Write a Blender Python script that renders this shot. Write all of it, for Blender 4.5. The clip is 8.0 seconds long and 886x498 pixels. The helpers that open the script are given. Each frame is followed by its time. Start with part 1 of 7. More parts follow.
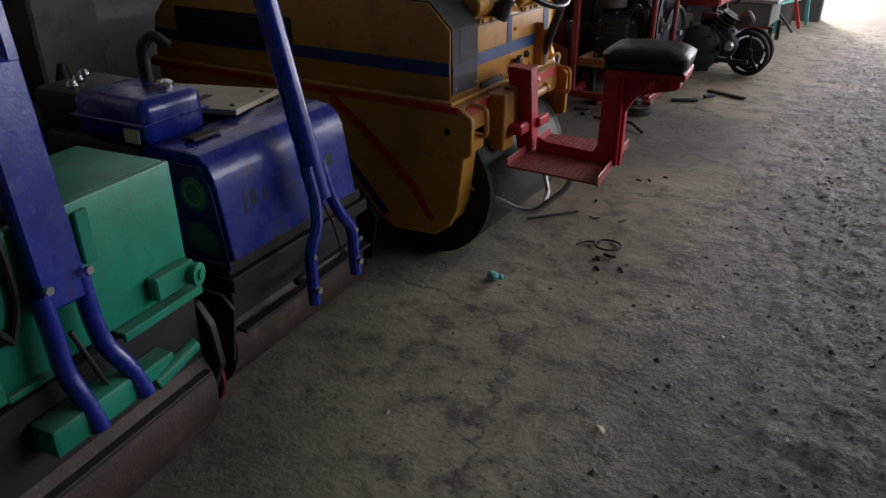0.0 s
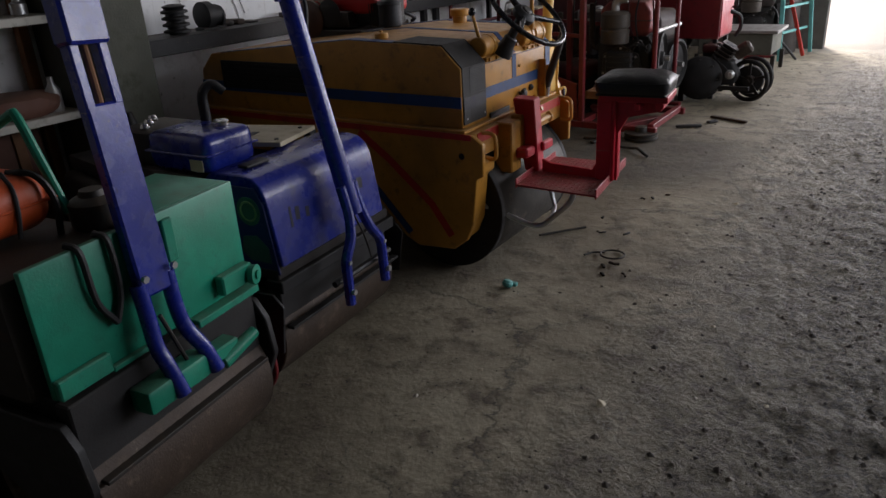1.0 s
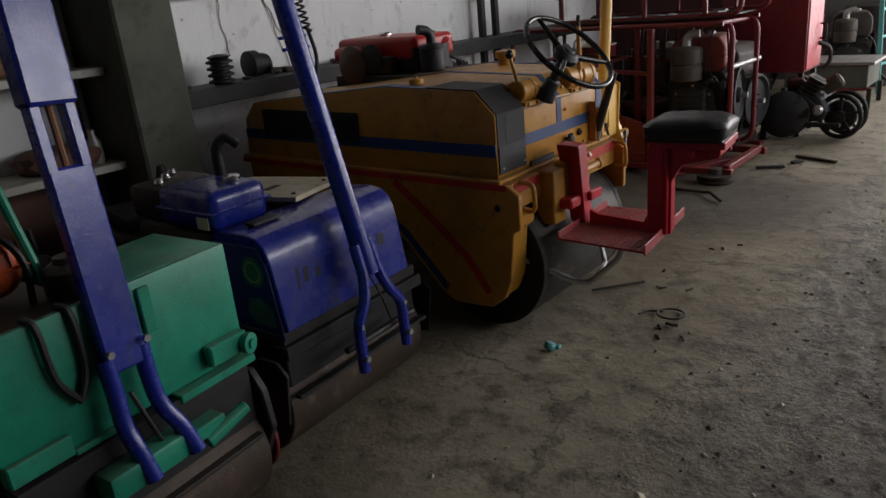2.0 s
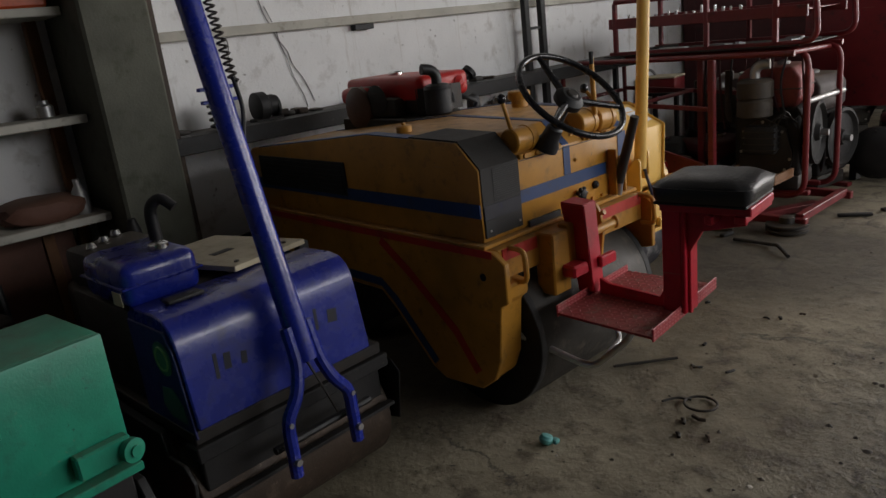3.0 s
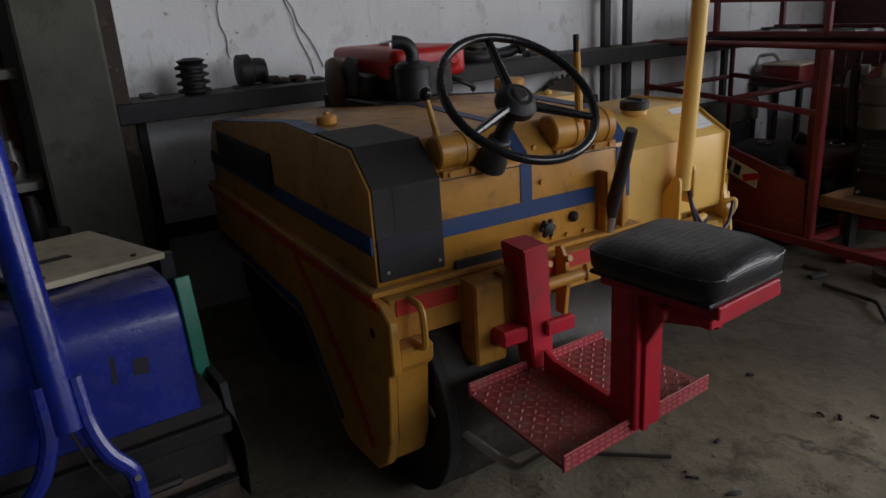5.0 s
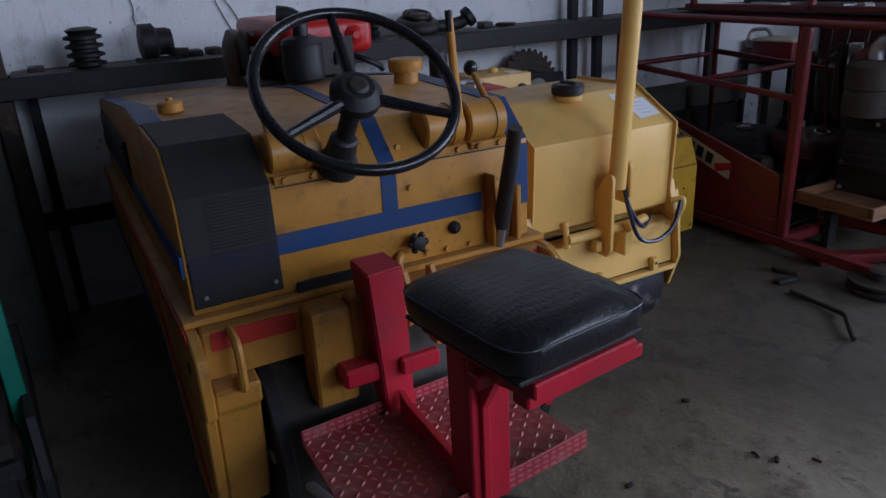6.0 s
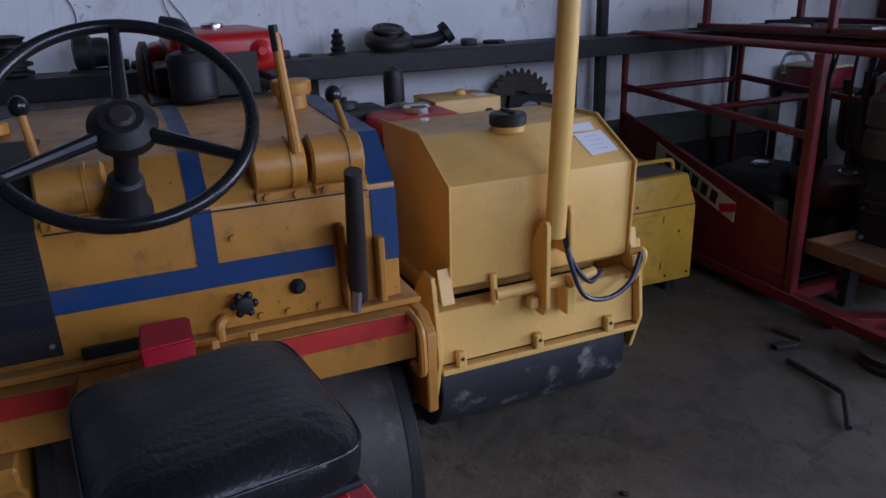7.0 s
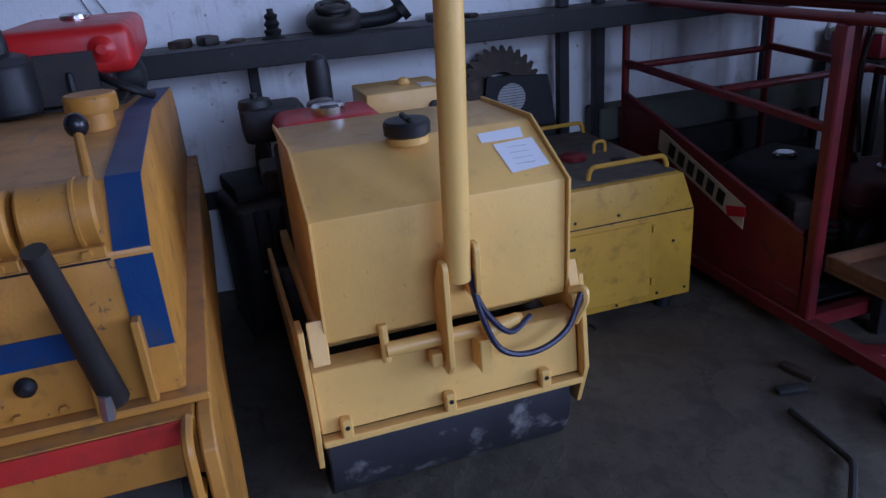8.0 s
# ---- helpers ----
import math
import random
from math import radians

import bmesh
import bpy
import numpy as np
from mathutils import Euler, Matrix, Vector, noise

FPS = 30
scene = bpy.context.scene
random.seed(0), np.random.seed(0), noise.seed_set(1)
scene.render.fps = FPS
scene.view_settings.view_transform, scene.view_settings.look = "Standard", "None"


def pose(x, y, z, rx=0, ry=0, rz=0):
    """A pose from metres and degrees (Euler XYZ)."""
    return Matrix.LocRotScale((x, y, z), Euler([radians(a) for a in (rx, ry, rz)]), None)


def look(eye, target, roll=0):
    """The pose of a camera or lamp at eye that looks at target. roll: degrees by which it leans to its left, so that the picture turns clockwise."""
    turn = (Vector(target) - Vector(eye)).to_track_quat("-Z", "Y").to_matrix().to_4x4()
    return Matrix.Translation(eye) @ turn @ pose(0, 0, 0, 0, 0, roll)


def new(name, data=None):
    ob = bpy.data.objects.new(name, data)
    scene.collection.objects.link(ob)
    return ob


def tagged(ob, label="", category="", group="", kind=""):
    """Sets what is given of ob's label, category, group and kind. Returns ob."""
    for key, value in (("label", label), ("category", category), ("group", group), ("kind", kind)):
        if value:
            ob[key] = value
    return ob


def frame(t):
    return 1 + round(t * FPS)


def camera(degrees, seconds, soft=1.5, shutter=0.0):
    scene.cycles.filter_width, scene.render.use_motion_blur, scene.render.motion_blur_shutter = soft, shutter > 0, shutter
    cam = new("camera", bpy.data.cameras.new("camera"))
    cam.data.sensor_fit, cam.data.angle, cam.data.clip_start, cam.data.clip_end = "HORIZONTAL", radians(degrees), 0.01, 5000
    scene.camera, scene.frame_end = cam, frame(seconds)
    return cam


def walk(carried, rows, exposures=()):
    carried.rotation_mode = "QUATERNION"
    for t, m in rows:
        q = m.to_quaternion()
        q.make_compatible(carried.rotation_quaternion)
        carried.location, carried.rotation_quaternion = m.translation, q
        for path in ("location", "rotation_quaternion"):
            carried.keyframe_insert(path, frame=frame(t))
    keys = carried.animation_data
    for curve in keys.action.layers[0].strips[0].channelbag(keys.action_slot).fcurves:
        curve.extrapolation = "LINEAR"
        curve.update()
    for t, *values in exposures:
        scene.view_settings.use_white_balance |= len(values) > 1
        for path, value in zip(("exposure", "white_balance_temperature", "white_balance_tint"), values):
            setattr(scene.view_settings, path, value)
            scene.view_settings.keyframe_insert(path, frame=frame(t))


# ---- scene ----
cam = camera(63.1, 8.0)
PATH = [
    (0, (-0.052, 0.561, 1.411), (-0.998, 2.085, 0.525), -0.2),
    (0.5, (0.036, 0.373, 1.428), (-0.884, 1.952, 0.616), -0.1),
    (1, (0.183, 0.261, 1.443), (-0.854, 1.785, 0.668), -3.3),
    (1.5, (0.205, 0.36, 1.414), (-0.962, 1.82, 0.703), -5.1),
    (2, (0.223, 0.587, 1.426), (-1.024, 2.003, 0.761), -5.5),
    (2.2, (0.256, 0.7, 1.437), (-1.026, 2.102, 0.814), -7.2),
    (3.3, (0.246, 1.349, 1.409), (-1.226, 2.57, 0.826), -6.6),
    (3.5, (0.204, 1.449, 1.406), (-1.261, 2.673, 0.809), -7.7),
    (4, (0.165, 1.722, 1.397), (-1.393, 2.829, 0.808), -4.4),
    (4.2, (0.176, 1.83, 1.409), (-1.49, 2.771, 0.827), -4.5),
    (5.3, (0.092, 2.305, 1.376), (-1.559, 3.212, 0.704), -3.5),
    (5.5, (0.065, 2.424, 1.384), (-1.617, 3.266, 0.704), -3.7),
    (6, (0.032, 2.671, 1.368), (-1.618, 3.542, 0.647), -3.1),
    (6.5, (-0.022, 2.927, 1.38), (-1.667, 3.817, 0.674), -5.7),
    (7, (-0.065, 3.234, 1.336), (-1.803, 3.954, 0.656), -2.2),
    (7.5, (-0.196, 3.538, 1.314), (-1.983, 4.059, 0.585), -3.0),
    (8, (-0.336, 3.827, 1.344), (-2.107, 4.355, 0.579), -4.5),
]
EXPOSURES = [(0.0, 0.25, 6400, 18), (2.0, 0.10, 6800, 14), (4.0, -0.06, 7100, 13), (5.5, -0.18, 5900, 15), (6.4, -0.04, 5150, 20), (7.2, -0.08, 5200, 24), (8.0, 0.0, 4650, 25)]
walk(cam, [(t, look(eye, target, roll)) for t, eye, target, roll in PATH], EXPOSURES)

# ---- light ----
world = bpy.data.worlds.new("overcast_sky")
scene.world = world
world.use_nodes = True
wn = world.node_tree
sky = wn.nodes.new("ShaderNodeTexSky")
sky.sky_type = "NISHITA"
sky.sun_disc = False
sky.sun_elevation = radians(46)
sky.sun_rotation = radians(-25)
sky.dust_density = 4.0
wn.links.new(sky.outputs[0], wn.nodes["Background"].inputs[0])
wn.nodes["Background"].inputs[1].default_value = 0.12

sun_data = bpy.data.lights.new("sun", "SUN")
sun_data.energy, sun_data.angle, sun_data.color = 5.0, radians(12), (1.0, 0.95, 0.88)
new("sun", sun_data).matrix_world = look((-14, 30, 34), (0, 0, 0))


def opening_light(eye, target, w, h, watts, tint):
    data = bpy.data.lights.new("daylight", "AREA")
    data.shape, data.size, data.size_y, data.energy, data.color = "RECTANGLE", w, h, watts, tint
    new("daylight", data).matrix_world = look(eye, target)


opening_light((1.8, 10.5, 1.9), (1.2, 0.0, 0.9), 4.6, 3.0, 270, (0.95, 0.97, 1.0))
opening_light((4.35, 6.0, 2.55), (-2.5, 4.3, 0.9), 4.4, 1.7, 150, (0.90, 0.95, 1.0))


# ---- mesh helpers ----
def box(bm, lo, hi, bev=0.0, seg=1, m=None):
    lo, hi = Vector(lo), Vector(hi)
    mat = Matrix.Translation((lo + hi) / 2) @ Matrix.Diagonal((*(hi - lo), 1))
    if m is not None:
        mat = m @ mat
    vs = bmesh.ops.create_cube(bm, size=1, matrix=mat)["verts"]
    if bev:
        es = list({e for v in vs for e in v.link_edges})
        bmesh.ops.bevel(bm, geom=es, offset=bev, segments=seg, affect="EDGES", profile=0.5)
    return bm


def to3(axis, a, b, c):
    return {"x": (c, a, b), "y": (a, c, b), "z": (a, b, c)}[axis]


def prism(bm, pts, axis, lo, hi, bev=0.0, seg=1):
    """A polygon drawn across an axis and drawn out along it from lo to hi."""
    n = len(pts)
    lower = [bm.verts.new(to3(axis, a, b, lo)) for a, b in pts]
    upper = [bm.verts.new(to3(axis, a, b, hi)) for a, b in pts]
    fs = [bm.faces.new(lower), bm.faces.new(upper)]
    for i in range(n):
        fs.append(bm.faces.new((lower[i], lower[(i + 1) % n], upper[(i + 1) % n], upper[i])))
    bmesh.ops.recalc_face_normals(bm, faces=fs)
    if bev:
        es = list({e for f in fs for e in f.edges})
        bmesh.ops.bevel(bm, geom=es, offset=bev, segments=seg, affect="EDGES", profile=0.5)
    return bm


def lathe(bm, base, axis, profile, n=24):
    """A turned form: (radius, height) pairs along an axis from base."""
    q = Vector(axis).normalized().to_track_quat("Z", "Y")
    rings = []
    for r, h in profile:
        rings.append([bm.verts.new(Vector(base) + q @ Vector((max(r, 1e-4) * math.cos(6.2831853 * k / n), max(r, 1e-4) * math.sin(6.2831853 * k / n), h))) for k in range(n)])
    fs = []
    for a, b in zip(rings, rings[1:]):
        for k in range(n):
            fs.append(bm.faces.new((a[k], a[(k + 1) % n], b[(k + 1) % n], b[k])))
    fs += [bm.faces.new(list(reversed(rings[0]))), bm.faces.new(rings[-1])]
    return bm


def cyl(bm, p0, p1, r, r2=None, n=20, bev=0.0):
    p0, p1 = Vector(p0), Vector(p1)
    length, r2 = (p1 - p0).length, r if r2 is None else r2
    prof = [(r, 0), (r2, length)] if not bev else [(r - bev, 0), (r, bev), (r2, length - bev), (r2 - bev, length)]
    return lathe(bm, p0, p1 - p0, prof, n)


def smooth_path(pts, steps):
    pts = [Vector(p) for p in pts]
    if steps < 2 or len(pts) < 3:
        return pts
    ext = [2 * pts[0] - pts[1]] + pts + [2 * pts[-1] - pts[-2]]
    out = []
    for i in range(1, len(ext) - 2):
        a, b, c, d = ext[i - 1 : i + 3]
        for s in range(steps):
            t = s / steps
            out.append(0.5 * (2 * b + (c - a) * t + (2 * a - 5 * b + 4 * c - d) * t * t + (3 * b - a - 3 * c + d) * t**3))
    return out + [pts[-1]]


def rounded(pts, r, steps=4):
    """A polyline whose corners are turned with radius r."""
    pts = [Vector(p) for p in pts]
    out = [pts[0]]
    for a, b, c in zip(pts, pts[1:], pts[2:]):
        k = min(r, (a - b).length / 2.1, (c - b).length / 2.1)
        s, e = b + (a - b).normalized() * k, b + (c - b).normalized() * k
        for i in range(steps + 1):
            t = i / steps
            out.append((1 - t) ** 2 * s + 2 * t * (1 - t) * b + t * t * e)
    return out + [pts[-1]]


def tube(bm, pts, r, n=8, steps=1, taper=None):
    pts = smooth_path(pts, steps)
    rings, up = [], None
    for i, p in enumerate(pts):
        d = (pts[min(i + 1, len(pts) - 1)] - pts[max(i - 1, 0)]).normalized()
        if up is None:
            up = Vector((0, 0, 1)) if abs(d.z) < 0.9 else Vector((1, 0, 0))
        side = d.cross(up).normalized()
        up = side.cross(d).normalized()
        rr = r if taper is None else r + (taper - r) * i / (len(pts) - 1)
        rings.append([bm.verts.new(p + rr * (math.cos(6.2831853 * k / n) * side + math.sin(6.2831853 * k / n) * up)) for k in range(n)])
    for a, b in zip(rings, rings[1:]):
        for k in range(n):
            bm.faces.new((a[k], a[(k + 1) % n], b[(k + 1) % n], b[k]))
    bm.faces.new(list(reversed(rings[0]))), bm.faces.new(rings[-1])
    return bm


def torus(bm, c, axis, big, small, n=48, m=10):
    q = Vector(axis).normalized().to_track_quat("Z", "Y")
    rings = []
    for i in range(n):
        a = 6.2831853 * i / n
        rings.append([bm.verts.new(Vector(c) + q @ Vector(((big + small * math.cos(6.2831853 * k / m)) * math.cos(a), (big + small * math.cos(6.2831853 * k / m)) * math.sin(a), small * math.sin(6.2831853 * k / m)))) for k in range(m)])
    for i in range(n):
        for k in range(m):
            bm.faces.new((rings[i][k], rings[(i + 1) % n][k], rings[(i + 1) % n][(k + 1) % m], rings[i][(k + 1) % m]))
    return bm


def ball(bm, c, r, squash=1.0, n=14):
    bmesh.ops.create_uvsphere(bm, u_segments=n, v_segments=n // 2 + 2, radius=r, matrix=Matrix.Translation(c) @ Matrix.Diagonal((1, 1, squash, 1)))
    return bm


def bar(bm, p0, p1, w, h, bev=0.0, up=(0, 0, 1)):
    """A rectangular bar from p0 to p1, w across and h along up."""
    p0, p1 = Vector(p0), Vector(p1)
    d = (p1 - p0).normalized()
    side = d.cross(Vector(up)).normalized()
    top = side.cross(d).normalized()
    m = Matrix.Translation((p0 + p1) / 2) @ Matrix((side, d, top)).transposed().to_4x4()
    return box(bm, (-w / 2, -(p1 - p0).length / 2, -h / 2), (w / 2, (p1 - p0).length / 2, h / 2), bev, 1, m)


def band(bm, pts, axis, at, width, depth):
    """A painted or stuck-on strip that follows a polyline lying across an axis."""
    pts = [Vector(p) for p in pts]
    left, right = [], []
    for i, p in enumerate(pts):
        d = (pts[min(i + 1, len(pts) - 1)] - pts[max(i - 1, 0)]).normalized()
        nrm = Vector((-d.y, d.x)) * width / 2
        left.append(p + nrm), right.append(p - nrm)
    for i in range(len(pts) - 1):
        prism(bm, [left[i], left[i + 1], right[i + 1], right[i]], axis, at, at + depth)
    return bm


LOCAL = set()


def thing(name, loc, label, category, group="", turn=0.0, local=False):
    ob = new(name)
    ob.empty_display_size = 0.1
    ob.matrix_basis = pose(*loc, 0, 0, turn)
    if local:
        LOCAL.add(ob.name)
    return tagged(ob, label, category, group)


def part(name, bm, material, parent=None, label="", sharp=32):
    me = bpy.data.meshes.new(name)
    bmesh.ops.recalc_face_normals(bm, faces=bm.faces[:])
    bm.to_mesh(me)
    bm.free()
    me.polygons.foreach_set("use_smooth", [True] * len(me.polygons))
    me.set_sharp_from_angle(angle=radians(sharp))
    me.materials.append(material)
    ob = new(name, me)
    if parent is not None:
        ob.parent = parent
        if parent.type == "EMPTY" and parent.name not in LOCAL:
            ob.matrix_parent_inverse = parent.matrix_basis.inverted()
    if label:
        ob["label"] = label
    return ob


def bm0():
    return bmesh.new()


# ---- materials ----
def node(nt, kind, **kw):
    nd = nt.nodes.new(kind)
    for key, value in kw.items():
        nd.inputs[key.replace("_", " ")].default_value = value
    return nd


def ramp(nt, fac, a, b):
    nd = nt.nodes.new("ShaderNodeMapRange")
    nd.inputs["From Min"].default_value, nd.inputs["From Max"].default_value = a, b
    nt.links.new(fac, nd.inputs["Value"])
    return nd.outputs[0]


def mix(nt, fac, a, b):
    nd = nt.nodes.new("ShaderNodeMix")
    nd.data_type = "RGBA"
    for sock, value in ((nd.inputs[0], fac), (nd.inputs[6], a), (nd.inputs[7], b)):
        if isinstance(value, bpy.types.NodeSocket):
            nt.links.new(value, sock)
        else:
            sock.default_value = value if isinstance(value, float) else (*value, 1)
    return nd.outputs[2]


def mul(nt, a, b):
    nd = nt.nodes.new("ShaderNodeMath")
    nd.operation = "MULTIPLY"
    for sock, value in zip(nd.inputs, (a, b)):
        if isinstance(value, bpy.types.NodeSocket):
            nt.links.new(value, sock)
        else:
            sock.default_value = value
    return nd.outputs[0]


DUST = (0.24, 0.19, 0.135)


def surface(name, col, rough=0.45, metal=0.0, dirt=(0.05, 0.04, 0.03), dirt_amount=0.5, dust=0.35, vary=0.25, grain=0.15, size=1.0, coat=0.0, chip=0.0, under=(0.05, 0.04, 0.034)):
    """A worn surface: large tone changes, grime spots, dust on what faces up, fine relief."""
    mat = bpy.data.materials.new(name)
    mat.use_nodes = True
    nt = mat.node_tree
    bsdf = nt.nodes["Principled BSDF"]
    co = nt.nodes.new("ShaderNodeTexCoord").outputs["Object"]
    big, mid, fine = (node(nt, "ShaderNodeTexNoise", Scale=s / size, Detail=d, Roughness=0.6) for s, d in ((3.0, 4.0), (17.0, 6.0), (140.0, 3.0)))
    for nd in (big, mid, fine):
        nt.links.new(co, nd.inputs["Vector"])
    base = mix(nt, mul(nt, ramp(nt, big.outputs["Fac"], 0.3, 0.7), 1.0), tuple(c * (1 - vary) for c in col), tuple(min(1, c * (1 + vary * 0.5)) for c in col))
    grime = mul(nt, ramp(nt, mid.outputs["Fac"], 0.56, 0.74), dirt_amount)
    base = mix(nt, grime, base, dirt)
    if chip:
        # chipped spots and long rubbed scratches down to the metal or primer
        spots = node(nt, "ShaderNodeTexNoise", Scale=38.0, Detail=8.0, Roughness=0.7)
        nt.links.new(co, spots.inputs["Vector"])
        base = mix(nt, mul(nt, ramp(nt, spots.outputs["Fac"], 0.635, 0.665), chip), base, under)
        lean = nt.nodes.new("ShaderNodeMapping")
        lean.inputs["Rotation"].default_value = (0.5, 0.9, 0.3)
        lean.inputs["Scale"].default_value = (3.0, 60.0, 60.0)
        nt.links.new(co, lean.inputs[0])
        lines = node(nt, "ShaderNodeTexNoise", Scale=1.0, Detail=3.0, Roughness=0.6)
        nt.links.new(lean.outputs[0], lines.inputs["Vector"])
        rubbed = mul(nt, mul(nt, ramp(nt, lines.outputs["Fac"], 0.66, 0.72), ramp(nt, big.outputs["Fac"], 0.45, 0.6)), chip * 0.8)
        base = mix(nt, rubbed, base, DUST)
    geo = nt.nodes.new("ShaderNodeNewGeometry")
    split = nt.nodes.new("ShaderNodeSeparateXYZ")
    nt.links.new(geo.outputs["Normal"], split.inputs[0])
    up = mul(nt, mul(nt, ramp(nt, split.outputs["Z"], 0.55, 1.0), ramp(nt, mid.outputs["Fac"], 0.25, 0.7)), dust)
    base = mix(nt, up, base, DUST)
    nt.links.new(base, bsdf.inputs["Base Color"])
    add = nt.nodes.new("ShaderNodeMath")
    add.operation, add.use_clamp = "ADD", True
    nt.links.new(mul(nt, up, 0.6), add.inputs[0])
    nt.links.new(ramp(nt, mid.outputs["Fac"], 0.0, 1.0), add.inputs[1])
    rr = nt.nodes.new("ShaderNodeMapRange")
    rr.inputs["To Min"].default_value, rr.inputs["To Max"].default_value = max(0.05, rough - 0.15), min(1, rough + 0.22)
    nt.links.new(add.outputs[0], rr.inputs["Value"])
    nt.links.new(rr.outputs[0], bsdf.inputs["Roughness"])
    bsdf.inputs["Metallic"].default_value = metal
    bsdf.inputs["Coat Weight"].default_value = coat
    bsdf.inputs["Coat Roughness"].default_value = 0.15
    bump = node(nt, "ShaderNodeBump", Strength=grain, Distance=0.004)
    hsum = nt.nodes.new("ShaderNodeMath")
    nt.links.new(fine.outputs["Fac"], hsum.inputs[0]), nt.links.new(mid.outputs["Fac"], hsum.inputs[1])
    nt.links.new(hsum.outputs[0], bump.inputs["Height"])
    nt.links.new(bump.outputs[0], bsdf.inputs["Normal"])
    return mat


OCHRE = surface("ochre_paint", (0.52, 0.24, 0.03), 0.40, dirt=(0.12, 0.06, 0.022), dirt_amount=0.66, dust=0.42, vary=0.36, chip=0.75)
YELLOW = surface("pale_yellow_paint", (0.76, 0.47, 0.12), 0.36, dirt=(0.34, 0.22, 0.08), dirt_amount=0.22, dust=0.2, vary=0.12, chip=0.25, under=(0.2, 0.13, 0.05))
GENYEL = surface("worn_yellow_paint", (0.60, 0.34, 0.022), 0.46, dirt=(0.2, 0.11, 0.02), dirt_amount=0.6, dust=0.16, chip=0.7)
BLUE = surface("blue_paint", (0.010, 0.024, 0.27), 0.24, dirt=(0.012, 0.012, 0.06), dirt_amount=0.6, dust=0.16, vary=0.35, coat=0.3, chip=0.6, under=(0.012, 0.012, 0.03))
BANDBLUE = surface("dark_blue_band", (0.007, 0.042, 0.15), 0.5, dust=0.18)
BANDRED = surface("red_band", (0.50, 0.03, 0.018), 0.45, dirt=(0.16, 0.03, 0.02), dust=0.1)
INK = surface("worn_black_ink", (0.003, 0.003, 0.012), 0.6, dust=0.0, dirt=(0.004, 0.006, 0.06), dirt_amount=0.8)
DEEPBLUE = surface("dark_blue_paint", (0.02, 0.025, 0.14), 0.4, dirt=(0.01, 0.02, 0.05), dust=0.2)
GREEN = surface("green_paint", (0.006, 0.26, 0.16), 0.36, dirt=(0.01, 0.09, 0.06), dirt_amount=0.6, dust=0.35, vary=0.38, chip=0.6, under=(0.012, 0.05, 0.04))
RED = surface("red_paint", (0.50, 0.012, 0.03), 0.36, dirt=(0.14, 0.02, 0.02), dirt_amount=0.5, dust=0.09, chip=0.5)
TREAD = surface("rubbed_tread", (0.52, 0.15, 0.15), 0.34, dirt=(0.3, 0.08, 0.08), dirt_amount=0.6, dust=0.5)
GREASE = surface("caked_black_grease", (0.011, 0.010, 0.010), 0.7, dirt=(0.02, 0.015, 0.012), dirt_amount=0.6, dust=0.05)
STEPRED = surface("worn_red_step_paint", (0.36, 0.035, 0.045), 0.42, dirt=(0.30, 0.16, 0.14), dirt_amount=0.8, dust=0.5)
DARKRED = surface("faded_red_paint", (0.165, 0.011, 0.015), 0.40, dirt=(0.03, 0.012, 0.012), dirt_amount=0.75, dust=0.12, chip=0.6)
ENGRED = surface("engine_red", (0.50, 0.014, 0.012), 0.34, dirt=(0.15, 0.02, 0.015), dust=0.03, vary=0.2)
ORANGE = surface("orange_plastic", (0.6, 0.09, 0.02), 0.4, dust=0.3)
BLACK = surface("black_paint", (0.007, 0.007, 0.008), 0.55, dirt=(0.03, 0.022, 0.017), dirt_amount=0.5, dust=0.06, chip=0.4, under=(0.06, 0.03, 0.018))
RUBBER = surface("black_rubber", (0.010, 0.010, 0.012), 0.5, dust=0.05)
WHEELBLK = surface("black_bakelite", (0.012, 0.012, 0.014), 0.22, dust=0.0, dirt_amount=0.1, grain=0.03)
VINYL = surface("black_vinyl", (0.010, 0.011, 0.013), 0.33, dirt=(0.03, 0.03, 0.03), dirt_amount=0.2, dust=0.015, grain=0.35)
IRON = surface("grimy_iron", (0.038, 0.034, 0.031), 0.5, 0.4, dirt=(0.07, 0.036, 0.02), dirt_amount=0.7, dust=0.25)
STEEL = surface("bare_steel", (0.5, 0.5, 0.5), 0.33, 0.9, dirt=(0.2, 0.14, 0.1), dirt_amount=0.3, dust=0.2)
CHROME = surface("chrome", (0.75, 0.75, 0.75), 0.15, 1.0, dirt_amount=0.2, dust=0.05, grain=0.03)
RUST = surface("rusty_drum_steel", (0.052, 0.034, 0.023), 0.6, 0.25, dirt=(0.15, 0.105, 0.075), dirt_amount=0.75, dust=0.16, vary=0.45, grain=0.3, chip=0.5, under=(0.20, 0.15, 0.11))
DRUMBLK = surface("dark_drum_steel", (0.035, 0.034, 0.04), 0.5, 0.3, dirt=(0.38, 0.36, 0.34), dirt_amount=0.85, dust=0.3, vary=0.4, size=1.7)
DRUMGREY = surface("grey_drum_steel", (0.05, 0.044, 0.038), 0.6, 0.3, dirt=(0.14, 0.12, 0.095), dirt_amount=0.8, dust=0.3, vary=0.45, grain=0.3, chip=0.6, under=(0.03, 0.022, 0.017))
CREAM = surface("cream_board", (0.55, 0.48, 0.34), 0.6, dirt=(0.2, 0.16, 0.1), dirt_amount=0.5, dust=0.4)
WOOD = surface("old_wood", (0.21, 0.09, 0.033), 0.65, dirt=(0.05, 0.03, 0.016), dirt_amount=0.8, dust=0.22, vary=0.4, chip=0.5)
